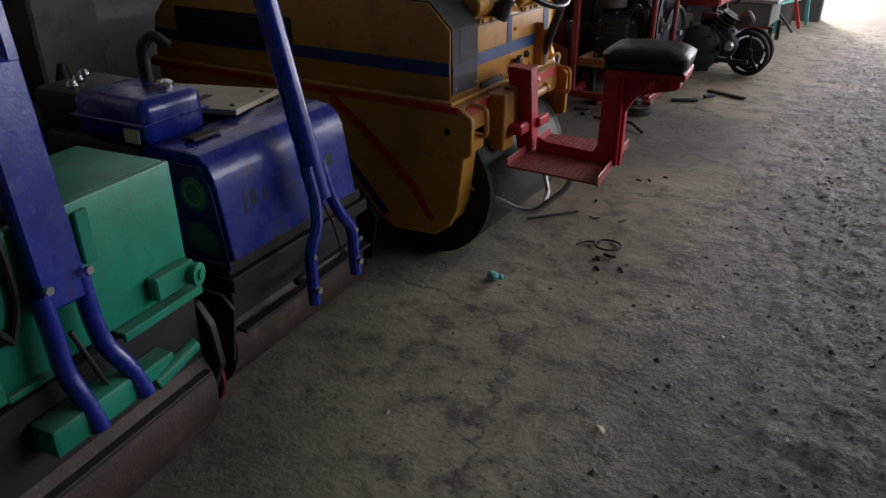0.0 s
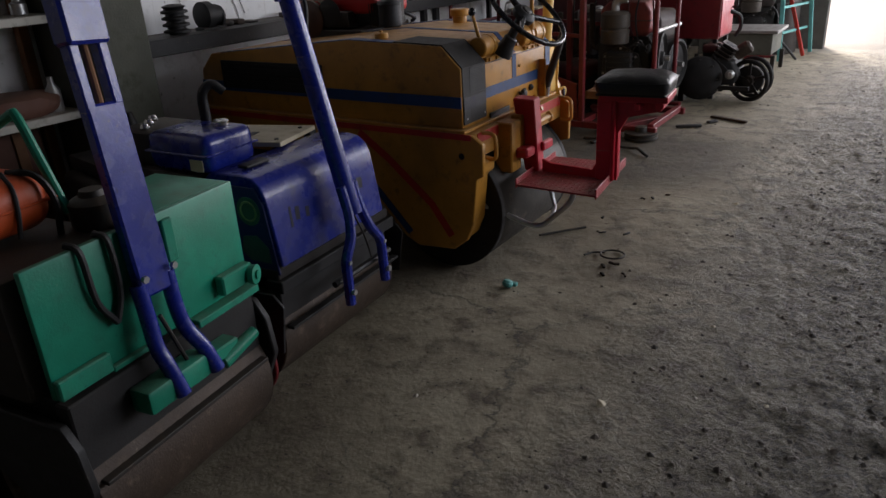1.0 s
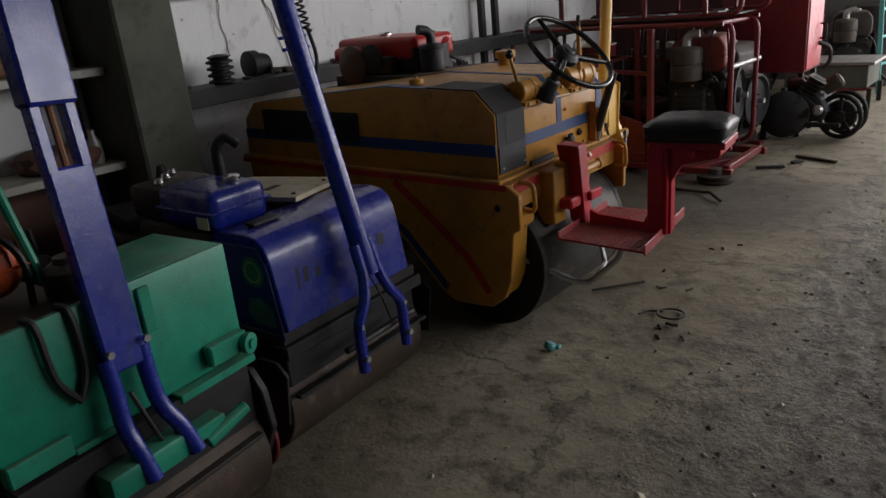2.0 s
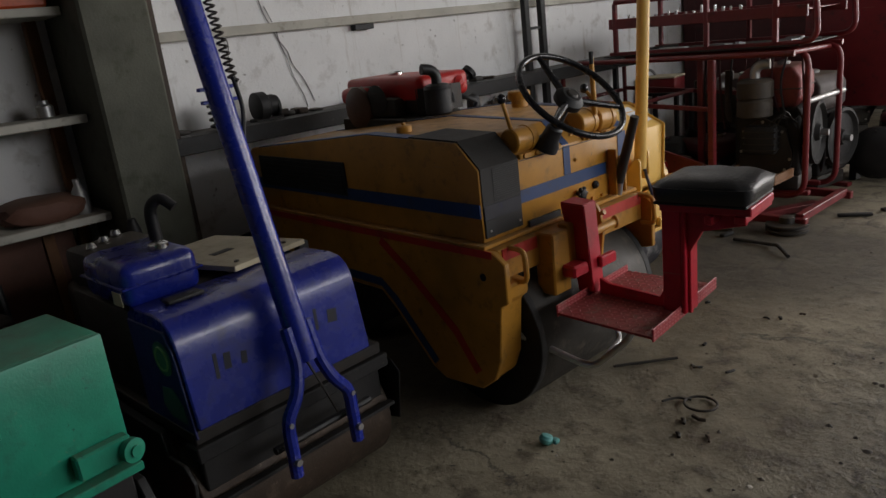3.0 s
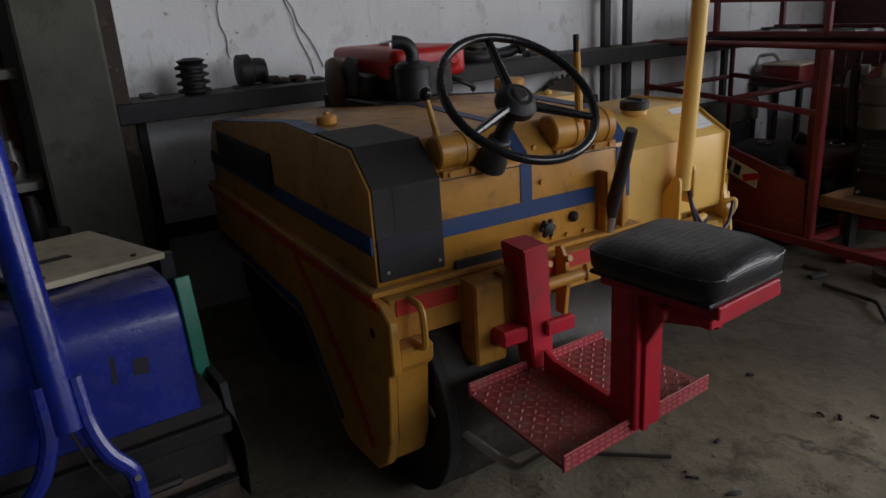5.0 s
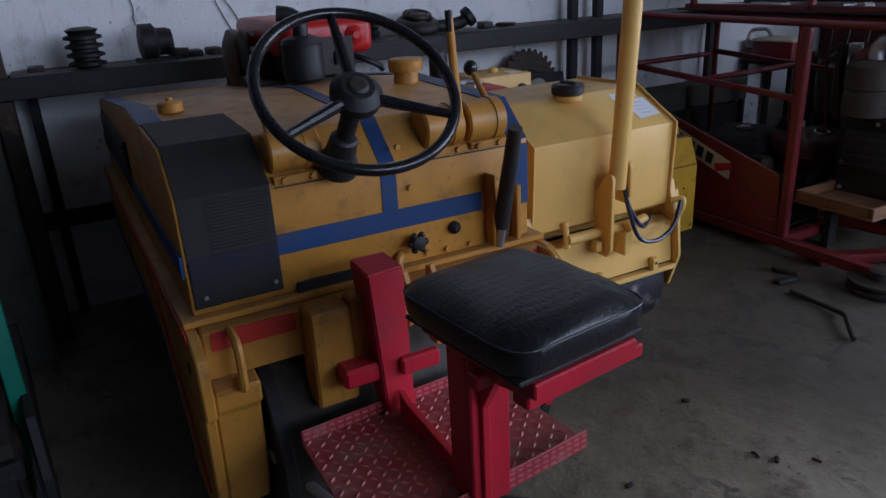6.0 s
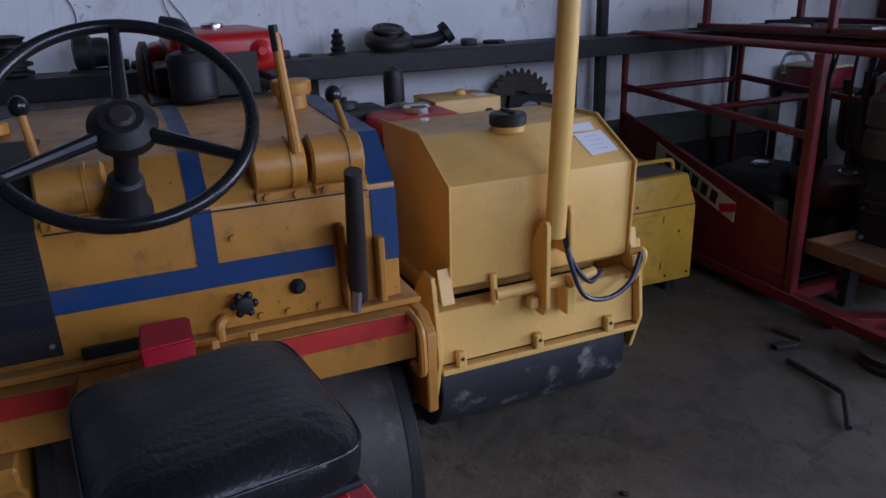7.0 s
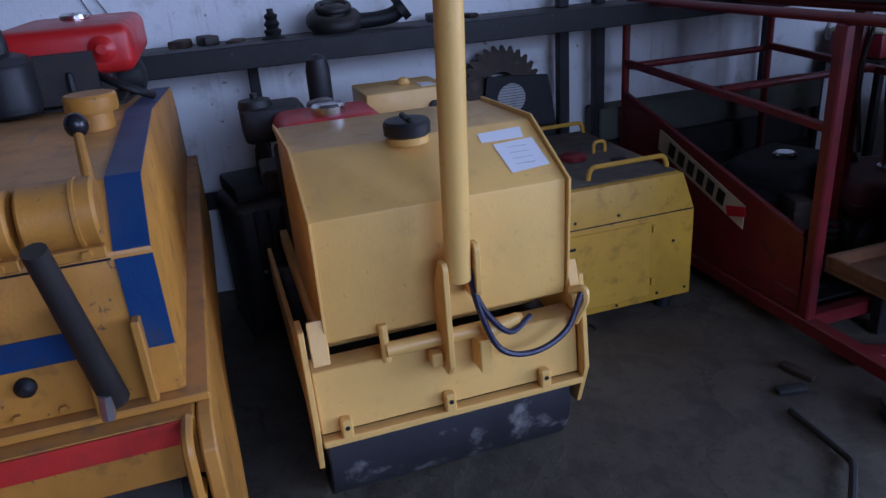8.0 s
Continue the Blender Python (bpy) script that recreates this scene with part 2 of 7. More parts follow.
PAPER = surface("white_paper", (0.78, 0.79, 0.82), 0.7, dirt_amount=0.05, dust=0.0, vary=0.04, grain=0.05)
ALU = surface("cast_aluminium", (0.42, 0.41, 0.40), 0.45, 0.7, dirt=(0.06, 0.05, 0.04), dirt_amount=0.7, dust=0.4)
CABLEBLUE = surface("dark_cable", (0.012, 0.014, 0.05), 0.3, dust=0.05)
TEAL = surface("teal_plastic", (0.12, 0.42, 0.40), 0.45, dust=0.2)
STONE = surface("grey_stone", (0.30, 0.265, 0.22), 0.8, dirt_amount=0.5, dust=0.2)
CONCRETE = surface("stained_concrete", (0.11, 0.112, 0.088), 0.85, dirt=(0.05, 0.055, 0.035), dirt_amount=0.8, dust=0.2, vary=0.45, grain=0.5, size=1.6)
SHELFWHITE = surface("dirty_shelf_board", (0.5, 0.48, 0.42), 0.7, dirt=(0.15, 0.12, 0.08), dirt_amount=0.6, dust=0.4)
# DARKRED taken darker: the dim light behind the frames put into the colour
DIMRED = surface("dimmed_red_paint", (0.07, 0.009, 0.012), 0.6, dirt=(0.02, 0.015, 0.012), dirt_amount=0.7, dust=0.3)
# kept dark so that the added shell bounces little light
DARKCEIL = surface("low_bounce_concrete", (0.13, 0.124, 0.115), 0.9, dirt=(0.07, 0.064, 0.056), dirt_amount=0.7, dust=0.0)
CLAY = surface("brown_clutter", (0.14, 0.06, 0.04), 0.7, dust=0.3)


def wall_material():
    mat = surface("whitewashed_plaster", (0.82, 0.82, 0.82), 0.85, dirt=(0.32, 0.29, 0.25), dirt_amount=0.55, dust=0.0, vary=0.12, grain=0.5, size=2.2)
    nt = mat.node_tree
    bsdf = nt.nodes["Principled BSDF"]
    co = nt.nodes.new("ShaderNodeTexCoord").outputs["Object"]
    mp = nt.nodes.new("ShaderNodeMapping")
    mp.inputs["Scale"].default_value = (1, 9, 0.7)
    nt.links.new(co, mp.inputs[0])
    runs = node(nt, "ShaderNodeTexNoise", Scale=1.6, Detail=6.0, Roughness=0.7)
    nt.links.new(mp.outputs[0], runs.inputs["Vector"])
    spots = node(nt, "ShaderNodeTexNoise", Scale=26.0, Detail=3.0, Roughness=0.5)
    nt.links.new(co, spots.inputs["Vector"])
    old = bsdf.inputs["Base Color"].links[0].from_socket
    a = mix(nt, mul(nt, ramp(nt, runs.outputs["Fac"], 0.58, 0.75), 0.6), old, (0.36, 0.30, 0.24))
    b = mix(nt, mul(nt, ramp(nt, spots.outputs["Fac"], 0.69, 0.76), 0.7), a, (0.17, 0.15, 0.13))
    nt.links.new(b, bsdf.inputs["Base Color"])
    return mat


def floor_material():
    mat = bpy.data.materials.new("rough_dirty_concrete")
    mat.use_nodes = True
    nt = mat.node_tree
    bsdf = nt.nodes["Principled BSDF"]
    co = nt.nodes.new("ShaderNodeTexCoord").outputs["Object"]
    n1, n2, n3 = (node(nt, "ShaderNodeTexNoise", Scale=s, Detail=d, Roughness=0.65) for s, d in ((1.3, 6.0), (7.0, 10.0), (95.0, 5.0)))
    cracks = nt.nodes.new("ShaderNodeTexVoronoi")
    cracks.feature = "DISTANCE_TO_EDGE"
    cracks.inputs["Scale"].default_value = 0.9
    warp = nt.nodes.new("ShaderNodeVectorMath")
    warp.operation = "MULTIPLY_ADD"
    warp.inputs[1].default_value = (0.35, 0.35, 0.0)
    for nd in (n1, n2, n3):
        nt.links.new(co, nd.inputs["Vector"])
    nt.links.new(n2.outputs["Color"], warp.inputs[0]), nt.links.new(co, warp.inputs[2])
    nt.links.new(warp.outputs[0], cracks.inputs["Vector"])
    base = mix(nt, ramp(nt, n1.outputs["Fac"], 0.3, 0.72), (0.130, 0.108, 0.070), (0.345, 0.303, 0.215))
    base = mix(nt, mul(nt, ramp(nt, n2.outputs["Fac"], 0.49, 0.64), 0.85), base, (0.09, 0.068, 0.046))
    base = mix(nt, mul(nt, ramp(nt, n3.outputs["Fac"], 0.60, 0.75), 0.45), base, (0.38, 0.34, 0.29))
    crack = nt.nodes.new("ShaderNodeMapRange")
    crack.inputs["From Max"].default_value, crack.inputs["To Min"].default_value, crack.inputs["To Max"].default_value = 0.011, 0.75, 0.0
    nt.links.new(cracks.outputs["Distance"], crack.inputs["Value"])
    crack_mask = mul(nt, crack.outputs[0], ramp(nt, n1.outputs["Fac"], 0.42, 0.55))
    base = mix(nt, crack_mask, base, (0.03, 0.026, 0.022))
    # trodden soil and grit over the walking lane
    parts = nt.nodes.new("ShaderNodeSeparateXYZ")
    nt.links.new(warp.outputs[0], parts.inputs[0])
    lane = ramp(nt, parts.outputs["X"], -0.55, 0.35)
    grit = node(nt, "ShaderNodeTexNoise", Scale=34.0, Detail=7.0, Roughness=0.7)
    nt.links.new(co, grit.inputs["Vector"])
    base = mix(nt, mul(nt, lane, 0.72), base, (0.078, 0.064, 0.043))
    # low grit painted dark, the shade of its hollows put into the colour
    base = mix(nt, mul(nt, lane, mul(nt, ramp(nt, grit.outputs["Fac"], 0.49, 0.42), 0.9)), base, (0.03, 0.026, 0.022))
    base = mix(nt, mul(nt, lane, mul(nt, ramp(nt, grit.outputs["Fac"], 0.58, 0.68), 0.7)), base, (0.33, 0.29, 0.24))
    # dark crumbs and small pits strewn over the concrete
    crumbs = node(nt, "ShaderNodeTexNoise", Scale=60.0, Detail=2.0, Roughness=0.4)
    nt.links.new(co, crumbs.inputs["Vector"])
    base = mix(nt, mul(nt, mul(nt, ramp(nt, crumbs.outputs["Fac"], 0.66, 0.70), ramp(nt, n2.outputs["Fac"], 0.42, 0.55)), 0.75), base, (0.03, 0.025, 0.02))
    # ground outside the gateway painted paler, its sunlit brightness put into the colour
    yard_glare = mul(nt, ramp(nt, parts.outputs["Y"], 10.3, 11.4), 0.9)
    base = mix(nt, yard_glare, base, (0.52, 0.49, 0.44))
    # broken dark patches in the floor colour round the parked machines
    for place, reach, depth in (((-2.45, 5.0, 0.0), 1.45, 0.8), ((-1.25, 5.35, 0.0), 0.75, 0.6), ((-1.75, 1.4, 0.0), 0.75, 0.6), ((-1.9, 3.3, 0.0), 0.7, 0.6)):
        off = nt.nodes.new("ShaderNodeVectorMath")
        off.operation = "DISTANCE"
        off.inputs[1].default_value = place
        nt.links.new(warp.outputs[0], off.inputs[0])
        dark_patch = nt.nodes.new("ShaderNodeMapRange")
        dark_patch.inputs["From Min"].default_value, dark_patch.inputs["From Max"].default_value = reach * 0.7, reach * 1.25
        dark_patch.inputs["To Min"].default_value, dark_patch.inputs["To Max"].default_value = depth, 0.0
        nt.links.new(off.outputs["Value"], dark_patch.inputs["Value"])
        base = mix(nt, mul(nt, dark_patch.outputs[0], ramp(nt, n2.outputs["Fac"], 0.85, 0.42)), base, (0.032, 0.026, 0.021))
    nt.links.new(base, bsdf.inputs["Base Color"])
    rr = nt.nodes.new("ShaderNodeMapRange")
    rr.inputs["To Min"].default_value, rr.inputs["To Max"].default_value = 0.45, 0.9
    nt.links.new(n3.outputs["Fac"], rr.inputs["Value"])
    nt.links.new(rr.outputs[0], bsdf.inputs["Roughness"])
    hs = nt.nodes.new("ShaderNodeMath")
    nt.links.new(mul(nt, n2.outputs["Fac"], 0.5), hs.inputs[0]), nt.links.new(mul(nt, n3.outputs["Fac"], 0.075), hs.inputs[1])
    hs2 = nt.nodes.new("ShaderNodeMath")
    nt.links.new(hs.outputs[0], hs2.inputs[0]), nt.links.new(mul(nt, mul(nt, lane, grit.outputs["Fac"]), 2.2), hs2.inputs[1])
    b = node(nt, "ShaderNodeBump", Strength=0.85, Distance=0.03)
    nt.links.new(hs2.outputs[0], b.inputs["Height"])
    nt.links.new(b.outputs[0], bsdf.inputs["Normal"])
    return mat


def perforated_material():
    mat = surface("perforated_black_sheet", (0.008, 0.008, 0.009), 0.72, dirt=(0.03, 0.027, 0.024), dust=0.08)
    nt = mat.node_tree
    bsdf = nt.nodes["Principled BSDF"]
    co = nt.nodes.new("ShaderNodeTexCoord").outputs["Object"]
    axes = nt.nodes.new("ShaderNodeSeparateXYZ")
    nt.links.new(co, axes.inputs[0])
    along = nt.nodes.new("ShaderNodeMath")
    along.operation = "SUBTRACT"
    nt.links.new(axes.outputs["Z"], along.inputs[0]), nt.links.new(axes.outputs["X"], along.inputs[1])
    sheet = nt.nodes.new("ShaderNodeCombineXYZ")
    nt.links.new(axes.outputs["Y"], sheet.inputs[0]), nt.links.new(along.outputs[0], sheet.inputs[1])
    turned = nt.nodes.new("ShaderNodeMapping")
    turned.inputs["Rotation"].default_value = (0, 0, 0.785)
    nt.links.new(sheet.outputs[0], turned.inputs[0])
    holes = node(nt, "ShaderNodeTexVoronoi", Scale=140.0, Randomness=0.0)
    holes.voronoi_dimensions = "2D"
    nt.links.new(turned.outputs[0], holes.inputs["Vector"])
    mask = ramp(nt, holes.outputs["Distance"], 0.26, 0.36)
    old = bsdf.inputs["Base Color"].links[0].from_socket
    nt.links.new(mix(nt, mask, (0.026, 0.021, 0.016), old), bsdf.inputs["Base Color"])
    return mat


WALL = wall_material()
FLOOR = floor_material()
PERF = perforated_material()

# ---- structure ----
def slab(name, lo, hi, mat, label, category, bev=0.0):
    return tagged(part(name, box(bm0(), lo, hi, bev), mat), label, category, "", "structure")


def floor_height(x, y):
    """The floor's own unevenness: fairly flat concrete near the machines, trodden stony dirt where people walk."""
    rough = min(1.0, max(0.0, (x + 0.75) / 0.8))
    patch = 0.55 + 0.45 * max(0.0, min(1.0, 0.5 + 1.2 * noise.noise((x * 0.9, y * 0.55, 4.0))))
    z = 0.008 * noise.noise((x * 1.3, y * 1.3, 0.0)) + 0.0016 * noise.noise((x * 6, y * 6, 1.0))
    lumps = abs(noise.noise((x * 8, y * 5.5, 3.0))) + 0.6 * abs(noise.noise((x * 19, y * 14, 5.0))) + 0.45 * abs(noise.noise((x * 41, y * 33, 6.0)))
    return z + (0.0012 + 0.033 * rough * patch) * (lumps - 0.45) - 0.004


def ground():
    """One sheet: fine and uneven where the path runs, coarse out to the horizon."""
    xs = list(np.arange(-3.9, -0.9, 0.03)) + list(np.arange(-0.9, 2.6, 0.016)) + [2.6, 4.0, 7.0, 15.0, 40.0, 150.0, 500.0]
    xs = [-500.0, -60.0, -10.0] + xs
    ys = [-500.0, -60.0, -10.0, -3.0] + list(np.arange(-0.6, 10.5, 0.018)) + [10.8, 12.0, 14.0, 20.0, 60.0, 500.0]
    verts, faces = [], []
    for y in ys:
        for x in xs:
            near = -3.9 < x < 2.6 and -0.6 <= y < 10.5
            z = floor_height(x, y) if near else -0.004
            verts.append((x, y, z))
    w = len(xs)
    for j in range(len(ys) - 1):
        for i in range(w - 1):
            a = j * w + i
            faces.append((a, a + 1, a + w + 1, a + w))
    me = bpy.data.meshes.new("floor")
    me.from_pydata(verts, [], faces)
    me.polygons.foreach_set("use_smooth", [True] * len(me.polygons))
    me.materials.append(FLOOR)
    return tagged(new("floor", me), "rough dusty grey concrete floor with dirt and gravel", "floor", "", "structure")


ground()
slab("wall_west", (-3.65, -4, -0.1), (-3.45, 10.6, 4.2), WALL, "stained whitewashed plaster wall", "wall")
# unseen walls and ceiling, added to shape the daylight and cut the fill
slab("wall_south", (-3.65, -4.2, -0.1), (4.7, -4, 4.2), DARKCEIL, "plain dark unseen wall added behind the walker", "wall")
slab("wall_east", (4.5, -4, -0.1), (4.7, 10.6, 1.6), DARKCEIL, "dark unseen side wall added under a long window opening", "wall")
slab("wall_east_near", (4.5, -4, 1.6), (4.7, 3.7, 3.5), DARKCEIL, "dark unseen side wall added beside the window opening", "wall")
slab("wall_east_far", (4.5, 8.3, 1.6), (4.7, 10.6, 3.5), DARKCEIL, "dark unseen side wall added beyond the window opening", "wall")
slab("wall_east_lintel", (4.5, -4, 3.5), (4.7, 10.6, 4.2), DARKCEIL, "dark unseen lintel wall added over the window opening", "wall")
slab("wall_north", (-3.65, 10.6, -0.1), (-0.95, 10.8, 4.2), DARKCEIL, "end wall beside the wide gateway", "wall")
slab("wall_north_lintel", (-0.95, 10.6, 3.5), (4.7, 10.8, 4.2), DARKCEIL, "dark unseen lintel wall added over the wide gateway", "wall")
slab("ceiling", (-3.65, -4.2, 4.2), (4.7, 10.8, 4.35), DARKCEIL, "plain dark unseen ceiling added over the shed", "ceiling")
slab("wall_ledge", (-3.45, 2.51, 1.52), (-3.40, 8.0, 1.57), SHELFWHITE, "grey plank ledge along the plaster wall", "ledge", 0.004)
slab("pillar", (-3.45, 2.20, -0.02), (-2.96, 2.49, 4.2), CONCRETE, "stained grey-green concrete pillar against the wall", "pillar", 0.012)


def wall_crack():
    rng = random.Random(5)
    bm = bm0()
    for y0, z0, y1, z1 in ((3.31, 1.66, 3.50, 1.09), (3.28, 1.70, 3.54, 1.12), (3.05, 1.51, 3.08, 1.2)):
        pts = [(-3.446 + rng.uniform(0, 0.004), y0 + (y1 - y0) * k / 8 + rng.uniform(-0.012, 0.012), z0 + (z1 - z0) * k / 8) for k in range(9)]
        tube(bm, pts, 0.0026, 6, 2)
    return bm


tagged(part("wall_cable", wall_crack(), surface("grey_cable", (0.22, 0.21, 0.20), 0.7, dust=0.0)), "thin grey grimy cables hanging down the plaster wall", "cable")
bm = box(bm0(), (-3.448, 3.88, 1.485), (-3.40, 4.02, 1.517), 0.002)
tagged(part("wall_bracket", bm, BLACK), "small dark bracket under the wall ledge", "bracket")


def steel_shelf():
    t = thing("wall_rack", (-3.3, 4.2, 0), "black angle-iron rack with a long shelf along the wall", "rack")
    part("front_rail", box(bm0(), (-3.085, 2.50, 1.0), (-3.055, 6.7, 1.082), 0.003), BLACK, t)
    part("rail_flange", box(bm0(), (-3.19, 2.57, 1.073), (-3.0855, 6.7, 1.081), 0.002), BLACK, t)
    part("shelf", box(bm0(), (-3.44, 2.57, 1.060), (-3.0855, 6.7, 1.072), 0.002), IRON, t)
    part("back_rail", box(bm0(), (-3.44, 2.46, 1.0), (-3.41, 6.7, 1.059), 0.002), BLACK, t)
    for y in (5.35, 5.53):
        part("post", box(bm0(), (-3.36, y - 0.025, 0.0), (-3.315, y + 0.025, 1.058), 0.003), BLACK, t)
        part("upright", box(bm0(), (-3.36, y - 0.025, 1.0735), (-3.315, y + 0.025, 2.6), 0.003), BLACK, t)
    part("cross_tie", box(bm0(), (-3.34, 5.377, 1.36), (-3.325, 5.503, 1.38), 0.002), BLACK, t)
    for y in (2.62, 4.0, 6.5):
        part("post", box(bm0(), (-3.40, y - 0.02, 0.0), (-3.36, y + 0.02, 1.058), 0.003), BLACK, t)
    part("lower_rail", box(bm0(), (-3.358, 2.46, 0.42), (-3.33, 3.98, 0.49), 0.003), BLACK, t)


steel_shelf()
bm = box(bm0(), (-3.20, 2.495, 0.0), (-3.09, 2.56, 3.2), 0.004)
tagged(part("steel_post", bm, RUST), "rusty brown steel post beside the concrete pillar", "post")


def side_shelf():
    t = thing("shelf_unit", (-3.4, 1.0, 0), "dirty open wooden shelf unit with dark clutter", "shelf")
    for z in (0.80, 1.235, 1.68):
        part("board", box(bm0(), (-3.44, -0.6, z - 0.018), (-3.12, 2.185, z + 0.018), 0.004), SHELFWHITE, t)
    for y in (-0.58, 2.10):
        part("upright", box(bm0(), (-3.43, y, 0.0), (-3.38, y + 0.05, 2.1), 0.004), WOOD, t)


side_shelf()
# board added to darken the bright wall below the shelf
sheet = thing("wall_shading_board", (-3.4, 1.6, 0), "drab brown board added to darken the wall beneath the shelf", "board")
part("panel", bar(bm0(), (-3.375, 1.56, 0.0), (-3.415, 1.56, 0.775), 1.04, 0.012, 0.002, (1, 0, 0)), CLAY, sheet)
part("batten", bar(bm0(), (-3.362, 1.97, 0.0), (-3.402, 1.97, 0.775), 0.05, 0.014, 0.002, (1, 0, 0)), WOOD, sheet)


def lump(name, c, s, mat, label, category, seed, n=2):
    """An irregular solid of grimy spare parts, rounded and dented."""
    bm = bm0()
    bmesh.ops.create_icosphere(bm, subdivisions=n + 1, radius=1.0)
    for v in bm.verts:
        p = v.co.copy()
        q = Vector([max(-0.8, min(0.8, k)) / 0.8 for k in p])
        v.co = Vector((q.x * s[0], q.y * s[1], q.z * s[2])) / 2 * (1 + 0.12 * noise.noise(p * 2.2 + Vector((seed, 0, 0))))
        v.co += Vector(c)
    return tagged(part(name, bm, mat), label, category)


lump("sack", (-3.28, 1.95, 0.87), (0.26, 0.34, 0.11), CLAY, "brown dusty sack lying on the lower shelf board", "sack", 1)
lump("sack", (-3.29, 1.45, 0.88), (0.25, 0.3, 0.13), CLAY, "reddish brown sack on the lower shelf board", "sack", 2)
lump("cardboard_pack", (-3.28, 1.72, 1.30), (0.2, 0.22, 0.1), WOOD, "brown dented pack on the upper shelf board", "pack", 3)
bm = lathe(bm0(), (-3.25, 2.06, 1.254), (0, 0, 1), [(0.03, 0), (0.036, 0.005), (0.036, 0.05), (0.02, 0.06), (0.02, 0.075)], 16)
tagged(part("tin_can", bm, STEEL), "small dull metal tin on the shelf board", "tin")
bm = lathe(bm0(), (-3.22, 2.10, 0.818), (0, 0, 1), [(0.03, 0), (0.034, 0.01), (0.034, 0.10), (0.015, 0.13), (0.015, 0.16)], 16)
tagged(part("bottle", bm, ALU), "small grey bottle on the lower shelf board", "bottle")
box_bm = box(bm0(), (-3.42, 1.75, 1.70), (-3.15, 2.15, 1.82), 0.01)
tagged(part("tool_case", box_bm, ORANGE), "flat orange case on the top shelf board", "case")


def storage_box(x, y, z, size, turn, mat, label):
    """A grimy lidded box with a rim and a latch."""
    t = thing("storage_box", (x, y, z), label, "box", "boxes on the shelves", turn, True)
    sx, sy, sz = size
    part("body", box(bm0(), (-sx / 2, -sy / 2, 0.001), (sx / 2, sy / 2, sz * 0.8), 0.008, 2), mat, t)
    part("lid", box(bm0(), (-sx / 2 - 0.006, -sy / 2 - 0.006, sz * 0.8 + 0.0005), (sx / 2 + 0.006, sy / 2 + 0.006, sz), 0.01, 2), mat, t)
    part("latch", box(bm0(), (sx / 2 + 0.0065, -0.02, sz * 0.68), (sx / 2 + 0.014, 0.02, sz * 0.92), 0.002), IRON, t)


for y, z, size, turn, mat in ((0.95, 0.818, (0.26, 0.36, 0.26), 4, CLAY), (0.40, 0.818, (0.26, 0.42, 0.30), -3, GREASE), (-0.2, 0.818, (0.26, 0.4, 0.22), 5, WOOD), (1.28, 1.253, (0.24, 0.34, 0.24), -6, GREASE), (0.75, 1.253, (0.25, 0.45, 0.30), 3, CLAY), (0.1, 1.253, (0.25, 0.5, 0.26), 0, GREASE)):
    storage_box(-3.28, y, z, size, turn, mat, "dark grimy lidded box on the shelf board")


# ---- ride-on roller ----
def bolt(bm, p, axis, r=0.008, h=0.008):
    return cyl(bm, p, Vector(p) + Vector(axis).normalized() * h, r, n=6)


def hood_top(x):
    """Height of the hood's top at x."""
    pts = [(-3.09, 0.70), (-3.06, 0.90), (-2.97, 0.985), (-2.03, 1.072), (-1.53, 1.055), (-1.435, 0.965)]
    for (a, za), (b, zb) in zip(pts, pts[1:]):
        if a <= x <= b:
            return za + (zb - za) * (x - a) / (b - a)
    return 0.965


def over_hood(bm, y0, y1, x0, x1, lift):
    """A thin strip that lies on the hood's top and chamfer between two depths."""
    xs = sorted({x0, x1, *[k for k in (-2.97, -2.03, -1.53) if x0 < k < x1]})
    prof = [(x, hood_top(x) + lift) for x in xs] + [(x, hood_top(x) - 0.002) for x in reversed(xs)]
    return prism(bm, prof, "y", y0, y1)


SPOKES = (88, 208, 330)


